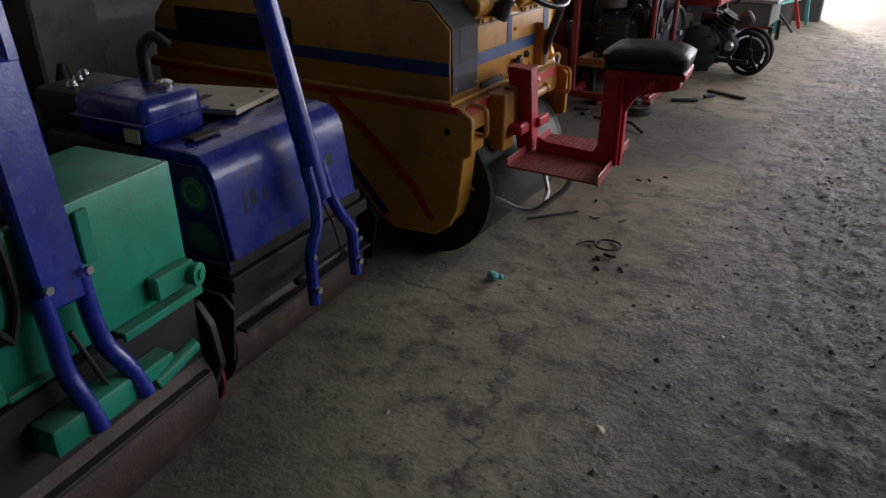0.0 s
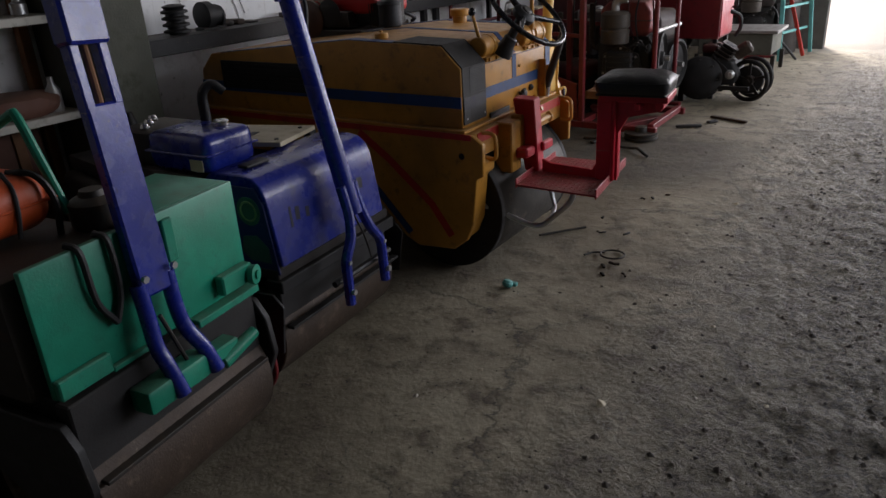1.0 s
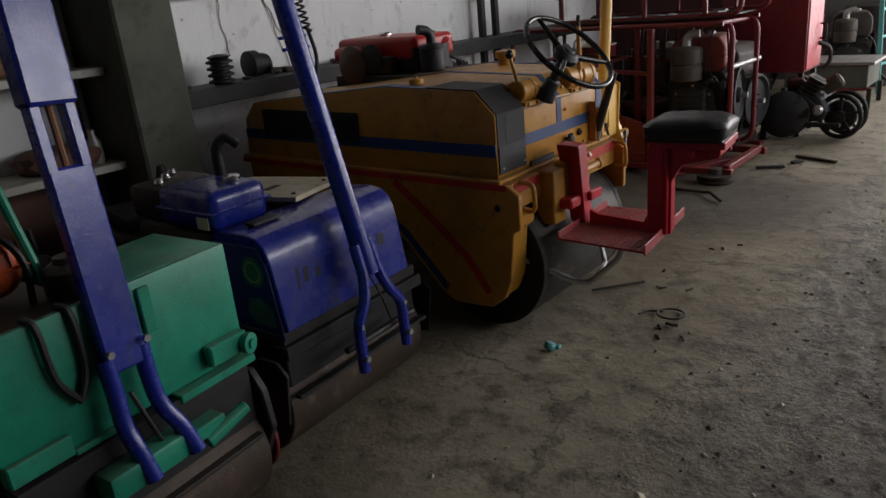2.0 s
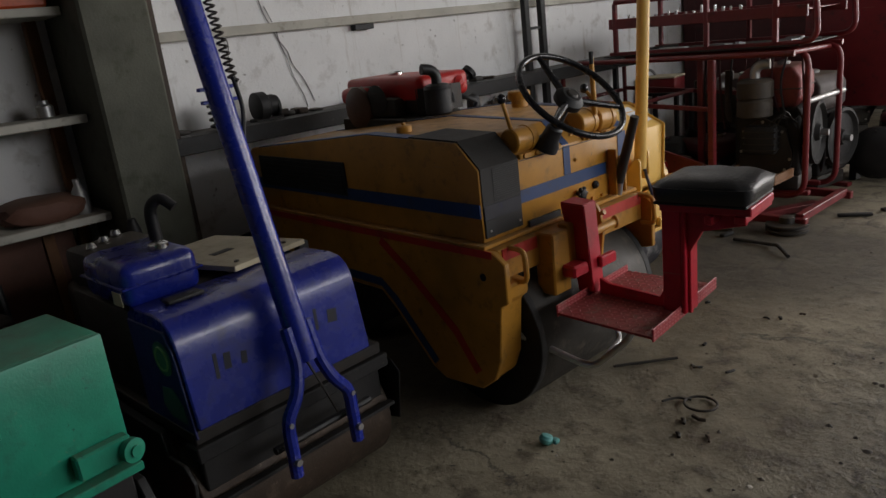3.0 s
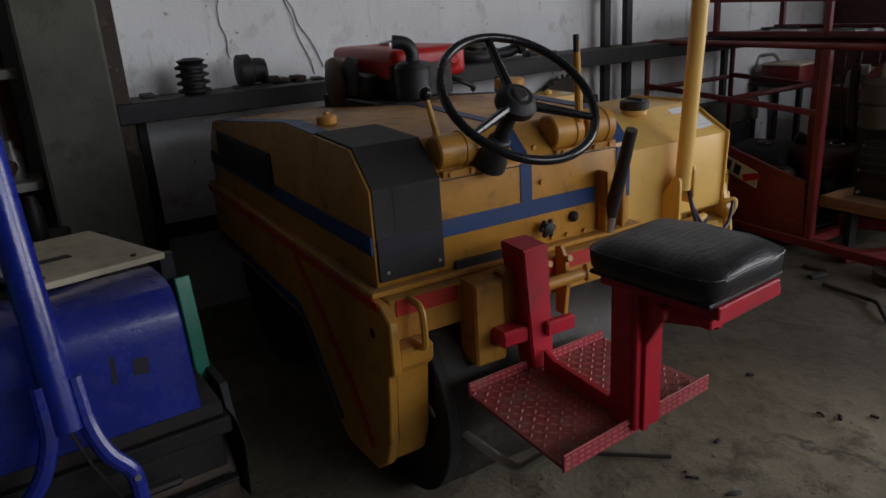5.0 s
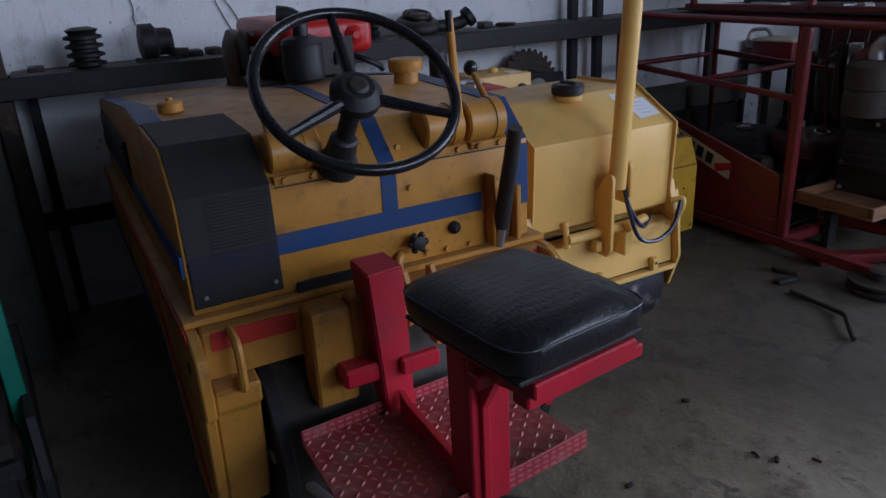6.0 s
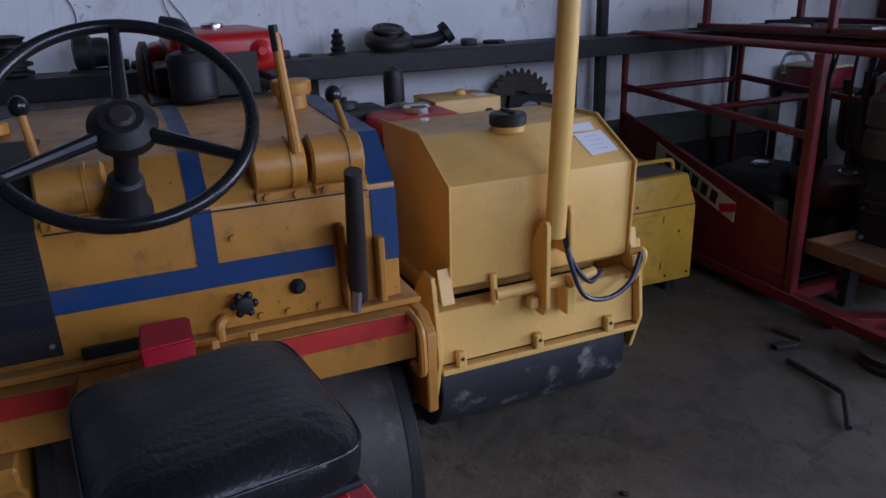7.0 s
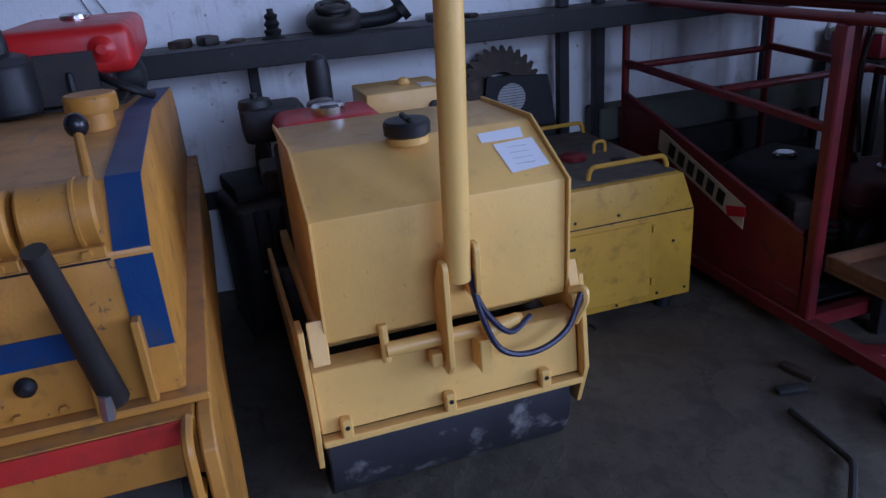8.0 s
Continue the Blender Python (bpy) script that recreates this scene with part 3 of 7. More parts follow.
def ride_on_roller():
    t = thing("ride_on_roller", (-2.2, 3.27, 0), "ochre yellow ride-on road roller with dark blue bands", "road roller")
    prof = [(-1.435, 0.712), (-1.435, 0.965), (-1.53, 1.055), (-2.03, 1.072), (-2.97, 0.985), (-3.06, 0.90), (-3.09, 0.712)]
    hood = part("hood", prism(bm0(), prof, "y", 2.842, 3.70, 0.006, 2), OCHRE, t)
    # bands and panels of the hood
    part("side_band", box(bm0(), (-3.065, 2.836, 0.80), (-1.436, 2.842, 0.848)), BANDBLUE, hood, "dark blue painted band")
    part("front_band", box(bm0(), (-1.436, 3.036, 0.806), (-1.4325, 3.56, 0.853)), BANDBLUE, hood)
    part("front_band", box(bm0(), (-1.436, 3.645, 0.80), (-1.4325, 3.699, 0.955)), BANDBLUE, hood)
    part("front_band", box(bm0(), (-1.436, 3.295, 0.854), (-1.4325, 3.333, 0.962)), BANDBLUE, hood)
    part("top_band", over_hood(bm0(), 3.295, 3.333, -2.9, -1.437, 0.0025), BANDBLUE, hood)
    part("top_band", over_hood(bm0(), 3.645, 3.698, -2.9, -1.437, 0.0025), BANDBLUE, hood)
    part("top_band", over_hood(bm0(), 2.845, 2.90, -2.9, -1.78, 0.0025), BANDBLUE, hood)
    part("vent_panel", box(bm0(), (-2.90, 2.834, 0.815), (-2.20, 2.8415, 0.955), 0.002), BLACK, hood, "dark louvred side vent")
    for k in range(6):
        part("vent_slat", box(bm0(), (-2.88, 2.829, 0.828 + k * 0.021), (-2.22, 2.8335, 0.838 + k * 0.021)), BLACK, hood)
    bm = prism(bm0(), [(-1.4305, 0.728), (-1.4305, 0.968), (-1.527, 1.0605), (-1.78, 1.069), (-1.78, 1.058), (-1.535, 1.052), (-1.437, 0.962), (-1.437, 0.728)], "y", 2.85, 3.04)
    part("grille", bm, PERF, hood, "black perforated corner grille")
    part("grille_band", box(bm0(), (-1.4303, 2.852, 0.79), (-1.4283, 3.038, 0.84)), INK, hood, "faded dark blue band over the grille")
    for k in range(15):
        part("grille_slat", box(bm0(), (-1.4304, 2.905, 0.850 + k * 0.0075), (-1.4275, 3.032, 0.8525 + k * 0.0075)), BLACK, hood)
    part("grille_fold", box(bm0(), (-1.4304, 2.852, 0.728), (-1.4285, 2.901, 0.789)), BLACK, hood)
    for y, z in ((2.875, 0.75), (3.025, 0.75)):
        part("bolt", bolt(bm0(), (-1.431, y, z), (1, 0, 0), 0.005, 0.004), STEEL, hood)
    part("seam", box(bm0(), (-1.437, 3.05, 0.9555), (-1.4315, 3.64, 0.958)), BLACK, hood)
    # deck, side plates and beam
    part("deck", box(bm0(), (-3.10, 2.815, 0.697), (-1.41, 3.735, 0.7115), 0.003), OCHRE, t)
    part("red_edge", box(bm0(), (-3.10, 2.811, 0.672), (-1.38, 2.8145, 0.698)), BANDRED, t, "thin red painted edge")
    plate = [(-1.375, 0.695), (-1.325, 0.66), (-1.325, 0.52), (-1.36, 0.50), (-1.385, 0.29), (-1.42, 0.21), (-1.49, 0.155), (-1.69, 0.14), (-1.76, 0.175), (-1.95, 0.375), (-2.03, 0.44), (-3.05, 0.45), (-3.05, 0.695)]
    far_plate = [(-1.375, 0.695), (-1.325, 0.66), (-1.33, 0.47), (-1.40, 0.455), (-1.50, 0.40), (-1.52, 0.21), (-1.58, 0.155), (-1.69, 0.14)] + plate[8:]
    for pts, y0, y1 in ((plate, 2.815, 2.84), (far_plate, 3.71, 3.735)):
        part("side_plate", prism(bm0(), pts, "y", y0, y1, 0.004), OCHRE, t)
    leg = [(-1.385, 0.583), (-1.335, 0.575), (-1.34, 0.525), (-1.372, 0.50), (-1.395, 0.295), (-1.43, 0.215), (-1.495, 0.162), (-1.685, 0.147), (-1.75, 0.18), (-1.94, 0.38), (-1.98, 0.583)]
    part("fork_leg", prism(bm0(), leg, "y", 2.8405, 2.94, 0.006), OCHRE, t)
    part("plate_hole", lathe(bm0(), (-1.43, 2.8145, 0.60), (0, -1, 0), [(0.014, 0), (0.014, 0.002), (0.006, 0.003)], 16), BLACK, t)
    part("side_stripe", band(bm0(), [(-1.73, 0.20), (-1.94, 0.42), (-2.02, 0.478), (-3.0, 0.492)], "y", 2.8115, 0.035, 0.0035), BANDBLUE, t)
    part("side_stripe", band(bm0(), [(-1.50, 0.22), (-1.60, 0.36), (-1.83, 0.55), (-1.99, 0.66)], "y", 2.8115, 0.035, 0.0035), BANDRED, t)
    part("front_beam", box(bm0(), (-1.43, 2.842, 0.585), (-1.375, 3.708, 0.695), 0.004), OCHRE, t)
    part("beam_stripe", box(bm0(), (-1.3755, 2.86, 0.652), (-1.3715, 3.04, 0.694)), BANDRED, t)
    part("beam_stripe", box(bm0(), (-1.3755, 3.24, 0.652), (-1.3715, 3.70, 0.694)), BANDRED, t)
    for y in (2.90, 3.695):
        part("grab_loop", tube(bm0(), rounded([(-1.38, y, 0.69), (-1.31, y, 0.69), (-1.305, y, 0.575), (-1.37, y, 0.575)], 0.03), 0.0095, 8), OCHRE, t)
    part("chassis", box(bm0(), (-3.0, 2.95, 0.42), (-1.95, 3.60, 0.694), 0.01), IRON, t)
    part("fork_post", box(bm0(), (-1.60, 3.15, 0.60), (-1.48, 3.35, 0.694), 0.01), IRON, t)
    part("front_drum", lathe(bm0(), (-1.62, 2.955, 0.302), (0, 1, 0), [(0.25, 0.03), (0.275, 0.0), (0.30, 0.0), (0.305, 0.008), (0.305, 0.722), (0.30, 0.73), (0.275, 0.73), (0.25, 0.70)], 56), DRUMGREY, t, "smooth grey steel drum")
    for y in (2.953, 3.655):
        part("drum_rim", lathe(bm0(), (-1.62, y, 0.302), (0, 1, 0), [(0.272, 0), (0.303, 0.0), (0.3065, 0.004), (0.3065, 0.030), (0.303, 0.034), (0.272, 0.034)], 56), GREASE, t, "dark worn drum rim")
    part("rear_drum", lathe(bm0(), (-2.72, 2.885, 0.33), (0, 1, 0), [(0.28, 0.03), (0.30, 0.0), (0.33, 0.008), (0.33, 0.772), (0.30, 0.78), (0.28, 0.75)], 48), DRUMGREY, t)
    part("axle", cyl(bm0(), (-1.62, 2.86, 0.302), (-1.62, 3.70, 0.302), 0.04), IRON, t)
    bm = bm0()
    tube(bm, rounded([(-1.42, 2.945, 0.345), (-1.225, 3.066, 0.228), (-1.17, 3.075, 0.232), (-1.035, 3.09, 0.365), (-1.03, 3.11, 0.437)], 0.035), 0.0125, 10)
    tube(bm, rounded([(-1.13, 3.08, 0.275), (-1.19, 3.251, 0.262), (-1.25, 3.275, 0.437)], 0.03), 0.0105, 8)
    part("step_stay", bm, STEEL, t, "bent grey steel rod under the step")
    # middle bracket behind the red arm
    part("pivot_block", box(bm0(), (-1.40, 3.055, 0.47), (-1.315, 3.15, 0.70), 0.006), OCHRE, t)
    part("pivot_block", box(bm0(), (-1.37, 3.15, 0.55), (-1.315, 3.235, 0.715), 0.006), OCHRE, t)
    part("pivot_pin", cyl(bm0(), (-1.30, 3.24, 0.655), (-1.30, 3.40, 0.658), 0.0165, bev=0.002), OCHRE, t)
    part("pivot_eye", torus(bm0(), (-1.30, 3.412, 0.658), (0.5, 1, 0), 0.017, 0.0075, 24, 8), OCHRE, t)
    for y, z0 in ((3.292, 0.60), (3.362, 0.53)):
        ear = part("pivot_ear", prism(bm0(), [(-1.374, z0), (-1.335, z0), (-1.322, 0.63), (-1.33, 0.70), (-1.35, 0.735), (-1.374, 0.725)], "y", y, y + 0.014, 0.002), OCHRE, t, "ochre welded lug plate")
        part("ear_bolt", bolt(bm0(), (-1.328, y + 0.007, 0.70), (1, 0, 0.4), 0.010, 0.014), OCHRE, ear)
    part("gap_shade", box(bm0(), (-1.434, 3.07, 0.70), (-1.425, 3.25, 0.735), 0.002), BLACK, t)
    # controls
    for y0, y1, r in ((3.05, 3.165, 0.046), (3.418, 3.522, 0.05), (3.532, 3.638, 0.052)):
        c = part("control_drum", lathe(bm0(), (-1.475, y0, 1.022), (0, 1, 0), [(r - 0.006, 0), (r, 0.005), (r, y1 - y0 - 0.005), (r - 0.006, y1 - y0)], 28), OCHRE, t)
        part("flange", box(bm0(), (-1.446, y0, 0.962), (-1.428, y1, 0.98), 0.002), OCHRE, c)
        for k in (0.2, 0.75):
            part("bolt", bolt(bm0(), (-1.428, y0 + (y1 - y0) * k, 0.971), (1, 0, 0)), OCHRE, c)
        part("strap", lathe(bm0(), (-1.475, (y0 + y1) / 2 + 0.02, 1.022), (0, 1, 0), [(r, 0), (r + 0.003, 0.001), (r + 0.003, 0.007), (r, 0.008)], 28), OCHRE, c)

    def lever(p0, p1, r, rod, knob, kr, name="lever"):
        lv = part(name, tube(bm0(), [p0, p1], r, 10, 1, r * 0.75), rod, t)
        if kr:
            part("lever_knob", ball(bm0(), p1, kr, 1.1), knob, lv)

    lever((-1.47, 3.066, 1.055), (-1.495, 3.052, 1.172), 0.009, OCHRE, WHEELBLK, 0.017)
    lever((-1.435, 3.505, 1.05), (-1.425, 3.486, 1.272), 0.0115, OCHRE, BLACK, 0)
    part("lever_tip", tube(bm0(), [(-1.4255, 3.487, 1.24), (-1.424, 3.484, 1.285)], 0.0085, 8), BLACK, t)
    lever((-1.495, 3.628, 1.05), (-1.565, 3.620, 1.135), 0.009, OCHRE, WHEELBLK, 0.018)
    part("brake_lever", tube(bm0(), [(-1.415, 3.597, 0.735), (-1.36, 3.588, 0.88), (-1.305, 3.577, 1.03)], 0.022, 12, 2, 0.017), IRON, t, "long worn dark metal lever")
    part("lever_guide", box(bm0(), (-1.434, 3.57, 0.716), (-1.395, 3.58, 0.90), 0.003), OCHRE, t)
    part("lever_guide", box(bm0(), (-1.434, 3.645, 0.716), (-1.405, 3.66, 0.86), 0.003), OCHRE, t)
    part("lever_clevis", tube(bm0(), [(-1.395, 3.585, 0.715), (-1.39, 3.59, 0.76)], 0.011, 8), STEEL, t)
    # hand knob, studs and pipes on the front
    bm = lathe(bm0(), (-1.434, 3.367, 0.769), (1, 0, 0), [(0.009, 0), (0.009, 0.012), (0.017, 0.015), (0.017, 0.034), (0.008, 0.037)], 18)
    kn = part("hand_knob", bm, BLACK, t)
    for k in range(6):
        a = k * math.pi / 3
        part("lobe", ball(bm0(), (-1.41, 3.367 + 0.02 * math.cos(a), 0.769 + 0.02 * math.sin(a)), 0.0085, 1, 8), BLACK, kn)
    part("button", lathe(bm0(), (-1.434, 3.478, 0.778), (1, 0, 0), [(0.016, 0), (0.016, 0.008), (0.011, 0.014), (0.006, 0.018)], 16), BLACK, t)
    for y, z in ((3.40, 0.73), (3.455, 0.728), (3.22, 0.99), (3.365, 0.90), (3.52, 0.727), (3.34, 1.0)):
        part("stud", bolt(bm0(), (-1.436, y, z), (1, 0, 0), 0.007, 0.01), OCHRE, t)
    part("valve_body", tube(bm0(), rounded([(-1.415, 3.315, 0.70), (-1.415, 3.315, 0.735), (-1.43, 3.33, 0.742)], 0.012), 0.010, 10), OCHRE, t)
    # caps on the hood
    part("small_cap", lathe(bm0(), (-1.91, 2.94, 1.066), (0, 0, 1), [(0.024, 0), (0.031, 0.003), (0.031, 0.024), (0.026, 0.028), (0.008, 0.03), (0.008, 0.038)], 18), OCHRE, t)
    part("filler_cap", lathe(bm0(), (-1.90, 3.60, 1.064), (0, 0, 1), [(0.036, 0), (0.036, 0.035), (0.048, 0.037), (0.05, 0.045), (0.05, 0.066), (0.046, 0.072)], 24), OCHRE, t)
    # steering wheel
    c, base = Vector((-1.322, 3.212, 1.153)), Vector((-1.425, 3.192, 0.985))
    ax = Vector((0.67, -0.02, 0.74)).normalized()
    col = part("steering_column", tube(bm0(), [base, c - ax * 0.03], 0.02, 14), BLACK, t)
    part("column_boot", lathe(bm0(), base - (c - base).normalized() * 0.01, c - base, [(0.046, 0), (0.043, 0.025), (0.034, 0.045), (0.030, 0.085), (0.024, 0.09)], 20), RUBBER, col)
    wheel = part("steering_wheel", torus(bm0(), c + ax * 0.012, ax, 0.200, 0.0115, 72, 12), WHEELBLK, t, "thin black three-spoked steering wheel")
    q = ax.to_track_quat("Z", "Y")
    part("hub", lathe(bm0(), c - ax * 0.03, ax, [(0.036, 0), (0.052, 0.006), (0.054, 0.028), (0.042, 0.040), (0.034, 0.046)], 28), BLACK, wheel)
    part("hub_cap", lathe(bm0(), c + ax * 0.012, ax, [(0.022, 0), (0.022, 0.006), (0.016, 0.010)], 20), IRON, wheel)
    for deg in SPOKES:
        d = q @ Vector((math.cos(radians(deg)), math.sin(radians(deg)), 0))
        part("spoke", tube(bm0(), [c + d * 0.035 - ax * 0.008, c + d * 0.12 + ax * 0.002, c + d * 0.197 + ax * 0.012], 0.0135, 10, 3, 0.009), WHEELBLK, wheel)
    # red seat arm, step and seat
    post = bm0()
    vs = [post.verts.new(p) for p in [(-1.37, 3.175, 0.786), (-1.262, 3.172, 0.783), (-1.275, 3.262, 0.782), (-1.372, 3.262, 0.785), (-1.318, 3.190, 0.45), (-1.248, 3.188, 0.45), (-1.248, 3.255, 0.45), (-1.318, 3.256, 0.45)]]
    for f in ((0, 1, 2, 3), (4, 7, 6, 5), (0, 4, 5, 1), (1, 5, 6, 2), (2, 6, 7, 3), (3, 7, 4, 0)):
        post.faces.new([vs[k] for k in f])
    bmesh.ops.bevel(post, geom=post.edges[:], offset=0.004, segments=2, affect="EDGES")
    part("arm_post", post, RED, t, "bright red box-section post")
    step = part("step_plate", prism(bm0(), [(-1.262, 2.99), (-0.885, 2.985), (-0.943, 3.497), (-1.292, 3.468)], "z", 0.436, 0.444), STEPRED, t, "red checker-plate footstep")
    for a, b in (((-1.262, 2.99), (-1.292, 3.468)), ((-0.885, 2.985), (-0.943, 3.497))):
        part("step_flange", bar(bm0(), (a[0], a[1], 0.449), (b[0], b[1], 0.449), 0.006, 0.044, 0.002), STEPRED, step)
    bm = bm0()
    for i in range(16):
        for j in range(21):
            u, v = (i + 0.5) / 16, (j + 0.5) / 21
            x0, x1 = -1.262 - 0.03 * v, -0.885 - 0.058 * v
            x, y = x0 + (x1 - x0) * u, 2.99 + 0.49 * v
            ang = 0.8 if (i + j) % 2 else -0.8
            d = Vector((math.cos(ang), math.sin(ang), 0)) * 0.0125
            s = Vector((-d.y, d.x, 0)) * 0.34
            p = Vector((x, y, 0.4435))
            ring = [bm.verts.new(k) for k in (p + d, p + s, p - d, p - s)]
            top = bm.verts.new(p + Vector((0, 0, 0.0045)))
            for k in range(4):
                bm.faces.new((ring[k], ring[(k + 1) % 4], top))
    tagged(part("tread", bm, TREAD, step), kind="stuff")
    bm = bm0()
    for k, (a, b) in enumerate((((-1.262, 2.99), (-1.292, 3.468)), ((-0.885, 2.985), (-0.943, 3.497)))):
        for j in range(24):
            v = (j + 0.5) / 24
            x, y = a[0] + (b[0] - a[0]) * v, a[1] + (b[1] - a[1]) * v
            for z in (0.437, 0.450, 0.463):
                box(bm, (x - 0.0048, y - 0.006, z - 0.0025), (x + 0.0048, y + 0.006, z + 0.0025))
    tagged(part("flange_tread", bm, TREAD, step), kind="stuff")
    bm = prism(bm0(), [(-1.24, 0.445), (-1.24, 0.505), (-1.20, 0.49), (-0.995, 0.482), (-0.975, 0.52), (-0.965, 0.70), (-0.91, 0.79), (-0.70, 0.805), (-0.70, 0.765), (-0.84, 0.73), (-0.88, 0.66), (-0.88, 0.445)], "y", 3.212, 3.228, 0.002)
    part("arm_web", bm, RED, t)
    part("seat_post", box(bm0(), (-0.972, 3.195, 0.445), (-0.905, 3.2115, 0.805), 0.003), RED, t)
    part("seat_post", box(bm0(), (-0.9045, 3.195, 0.445), (-0.890, 3.275, 0.805), 0.003), RED, t)
    seat_m = Matrix.Translation((-0.825, 3.250, 0.806)) @ pose(0, 0, 0, 0, 0, 7)
    part("seat_frame", box(bm0(), (-0.13, -0.10, 0.0), (0.15, 0.11, 0.026), 0.003, 1, seat_m), RED, t)
    part("slide_rail", box(bm0(), (0.02, -0.12, -0.028), (0.045, 0.15, -0.001), 0.003, 1, seat_m), RED, t)
    part("slide_rail", box(bm0(), (0.10, -0.10, -0.024), (0.135, 0.145, -0.001), 0.003, 1, seat_m), RED, t)
    part("cushion_base", box(bm0(), (-0.14, -0.124, 0.027), (0.145, 0.128, 0.036), 0.003, 1, seat_m), BLACK, t)
    bm = bm0()
    n = 44
    grid = []
    for j in range(n + 1):
        row = []
        for i in range(n + 1):
            u, v = 2 * i / n - 1, 2 * j / n - 1
            # a cushion with round corners and a slight crown
            r = (abs(u) ** 8 + abs(v) ** 8) ** 0.125
            k = max(abs(u), abs(v)) / r if r > 1e-6 else 1.0
            edge = max(abs(u), abs(v))
            z = 0.113 - 0.020 * edge**6 - 0.006 * (u * u + v * v) + 0.0012 * math.sin(9 * u + 4 * v) + 0.0009 * math.sin(52 * u) * (1 - edge**4)
            row.append(bm.verts.new(seat_m @ Vector((0.002 + u * k * 0.150, 0.002 + v * k * 0.134, z))))
        grid.append(row)
    for j in range(n):
        for i in range(n):
            bm.faces.new((grid[j][i], grid[j][i + 1], grid[j + 1][i + 1], grid[j + 1][i]))
    rim = [grid[0][i] for i in range(n)] + [grid[j][n] for j in range(n)] + [grid[n][i] for i in range(n, 0, -1)] + [grid[j][0] for j in range(n, 0, -1)]
    cen = seat_m @ Vector((0.002, 0.002, 0))
    prev = rim
    for z, s in ((0.082, 1.014), (0.066, 1.012), (0.046, 0.995), (0.037, 0.96)):
        nxt = [bm.verts.new(Vector((cen.x + (v.co.x - cen.x) * s, cen.y + (v.co.y - cen.y) * s, 0.806 + z))) for v in rim]
        for k in range(len(rim)):
            bm.faces.new((prev[k], prev[(k + 1) % len(rim)], nxt[(k + 1) % len(rim)], nxt[k]))
        prev = nxt
    bm.faces.new(prev)
    cushion = part("seat_cushion", bm, VINYL, t, "padded black vinyl seat cushion", 50)
    part("piping", tube(bm0(), [Vector((cen.x + (v[0] - cen.x), v[1], 0.8882)) for v in [(cen.x + 1.012 * (p.x - cen.x), cen.y + 1.012 * (p.y - cen.y)) for p in [seat_m @ Vector((0.002 + 0.1515 * math.copysign(abs(math.cos(a)) ** 0.28, math.cos(a)), 0.002 + 0.1355 * math.copysign(abs(math.sin(a)) ** 0.28, math.sin(a)), 0)) for a in [6.2831853 * k / 60 for k in range(61)]]]], 0.0016, 6), VINYL, cushion)
    part("arm_bracket", box(bm0(), (-1.345, 3.10, 0.53), (-1.26, 3.186, 0.575), 0.008), RED, t)
    part("arm_bracket", box(bm0(), (-1.26, 3.225, 0.54), (-1.235, 3.32, 0.58), 0.005), RED, t)


ride_on_roller()


# ---- engines ----
def small_engine(name, loc, turn, tank_mat, label, scale=1.0, with_tank=True):
    """A small petrol engine: crankcase, finned head, recoil cover, tank, air cleaner, muffler."""
    t = thing(name, loc, label, "engine", "", turn, True)
    s = scale

    def P(*v):
        return tuple(k * s for k in v)

    part("crankcase", box(bm0(), P(-0.13, -0.12, 0.0), P(0.11, 0.12, 0.16), 0.02 * s, 2), GREASE if tank_mat in (GREASE, DIMRED) else ALU if tank_mat is not BLACK else IRON, t)
    for k in range(5):
        part("cooling_fin", box(bm0(), P(-0.12, -0.17 - 0.002, 0.05 + k * 0.022), P(0.07, -0.121, 0.058 + k * 0.022)), IRON, t)
    part("fan_cover", lathe(bm0(), P(0.112, 0.0, 0.10), (1, 0, 0), [(0.115 * s, 0), (0.115 * s, 0.03 * s), (0.08 * s, 0.05 * s), (0.02 * s, 0.055 * s)], 28), BLACK, t)
    part("starter_cup", lathe(bm0(), P(0.16, 0.0, 0.10), (1, 0, 0), [(0.05 * s, 0), (0.05 * s, 0.015 * s), (0.03 * s, 0.02 * s)], 20), STEEL, t)
    if with_tank:
        tank = part("fuel_tank", box(bm0(), P(-0.16, -0.13, 0.165), P(0.15, 0.15, 0.275), 0.04 * s, 4), tank_mat, t)
        part("tank_cap", lathe(bm0(), P(0.02, 0.02, 0.274), (0, 0, 1), [(0.034 * s, 0), (0.036 * s, 0.004), (0.036 * s, 0.014 * s), (0.028 * s, 0.02 * s)], 22), CHROME, tank)
        part("tank_seam", box(bm0(), P(-0.162, -0.132, 0.214), P(0.152, 0.152, 0.219), 0.002), tank_mat, tank)
    part("air_cleaner", lathe(bm0(), P(-0.02, 0.20, 0.14), (0, 0, 1), [(0.06 * s, 0), (0.065 * s, 0.01 * s), (0.065 * s, 0.10 * s), (0.05 * s, 0.115 * s), (0.015 * s, 0.12 * s)], 22), BLACK, t)
    part("intake_pipe", tube(bm0(), [Vector(P(-0.02, 0.20, 0.26)), Vector(P(-0.02, 0.20, 0.29)), Vector(P(0.0, 0.15, 0.32))], 0.028 * s, 10, 3), RUBBER, t)
    part("muffler", box(bm0(), P(-0.17, -0.24, 0.10), P(0.03, -0.175, 0.20), 0.02 * s, 2), RUST, t)
    return t


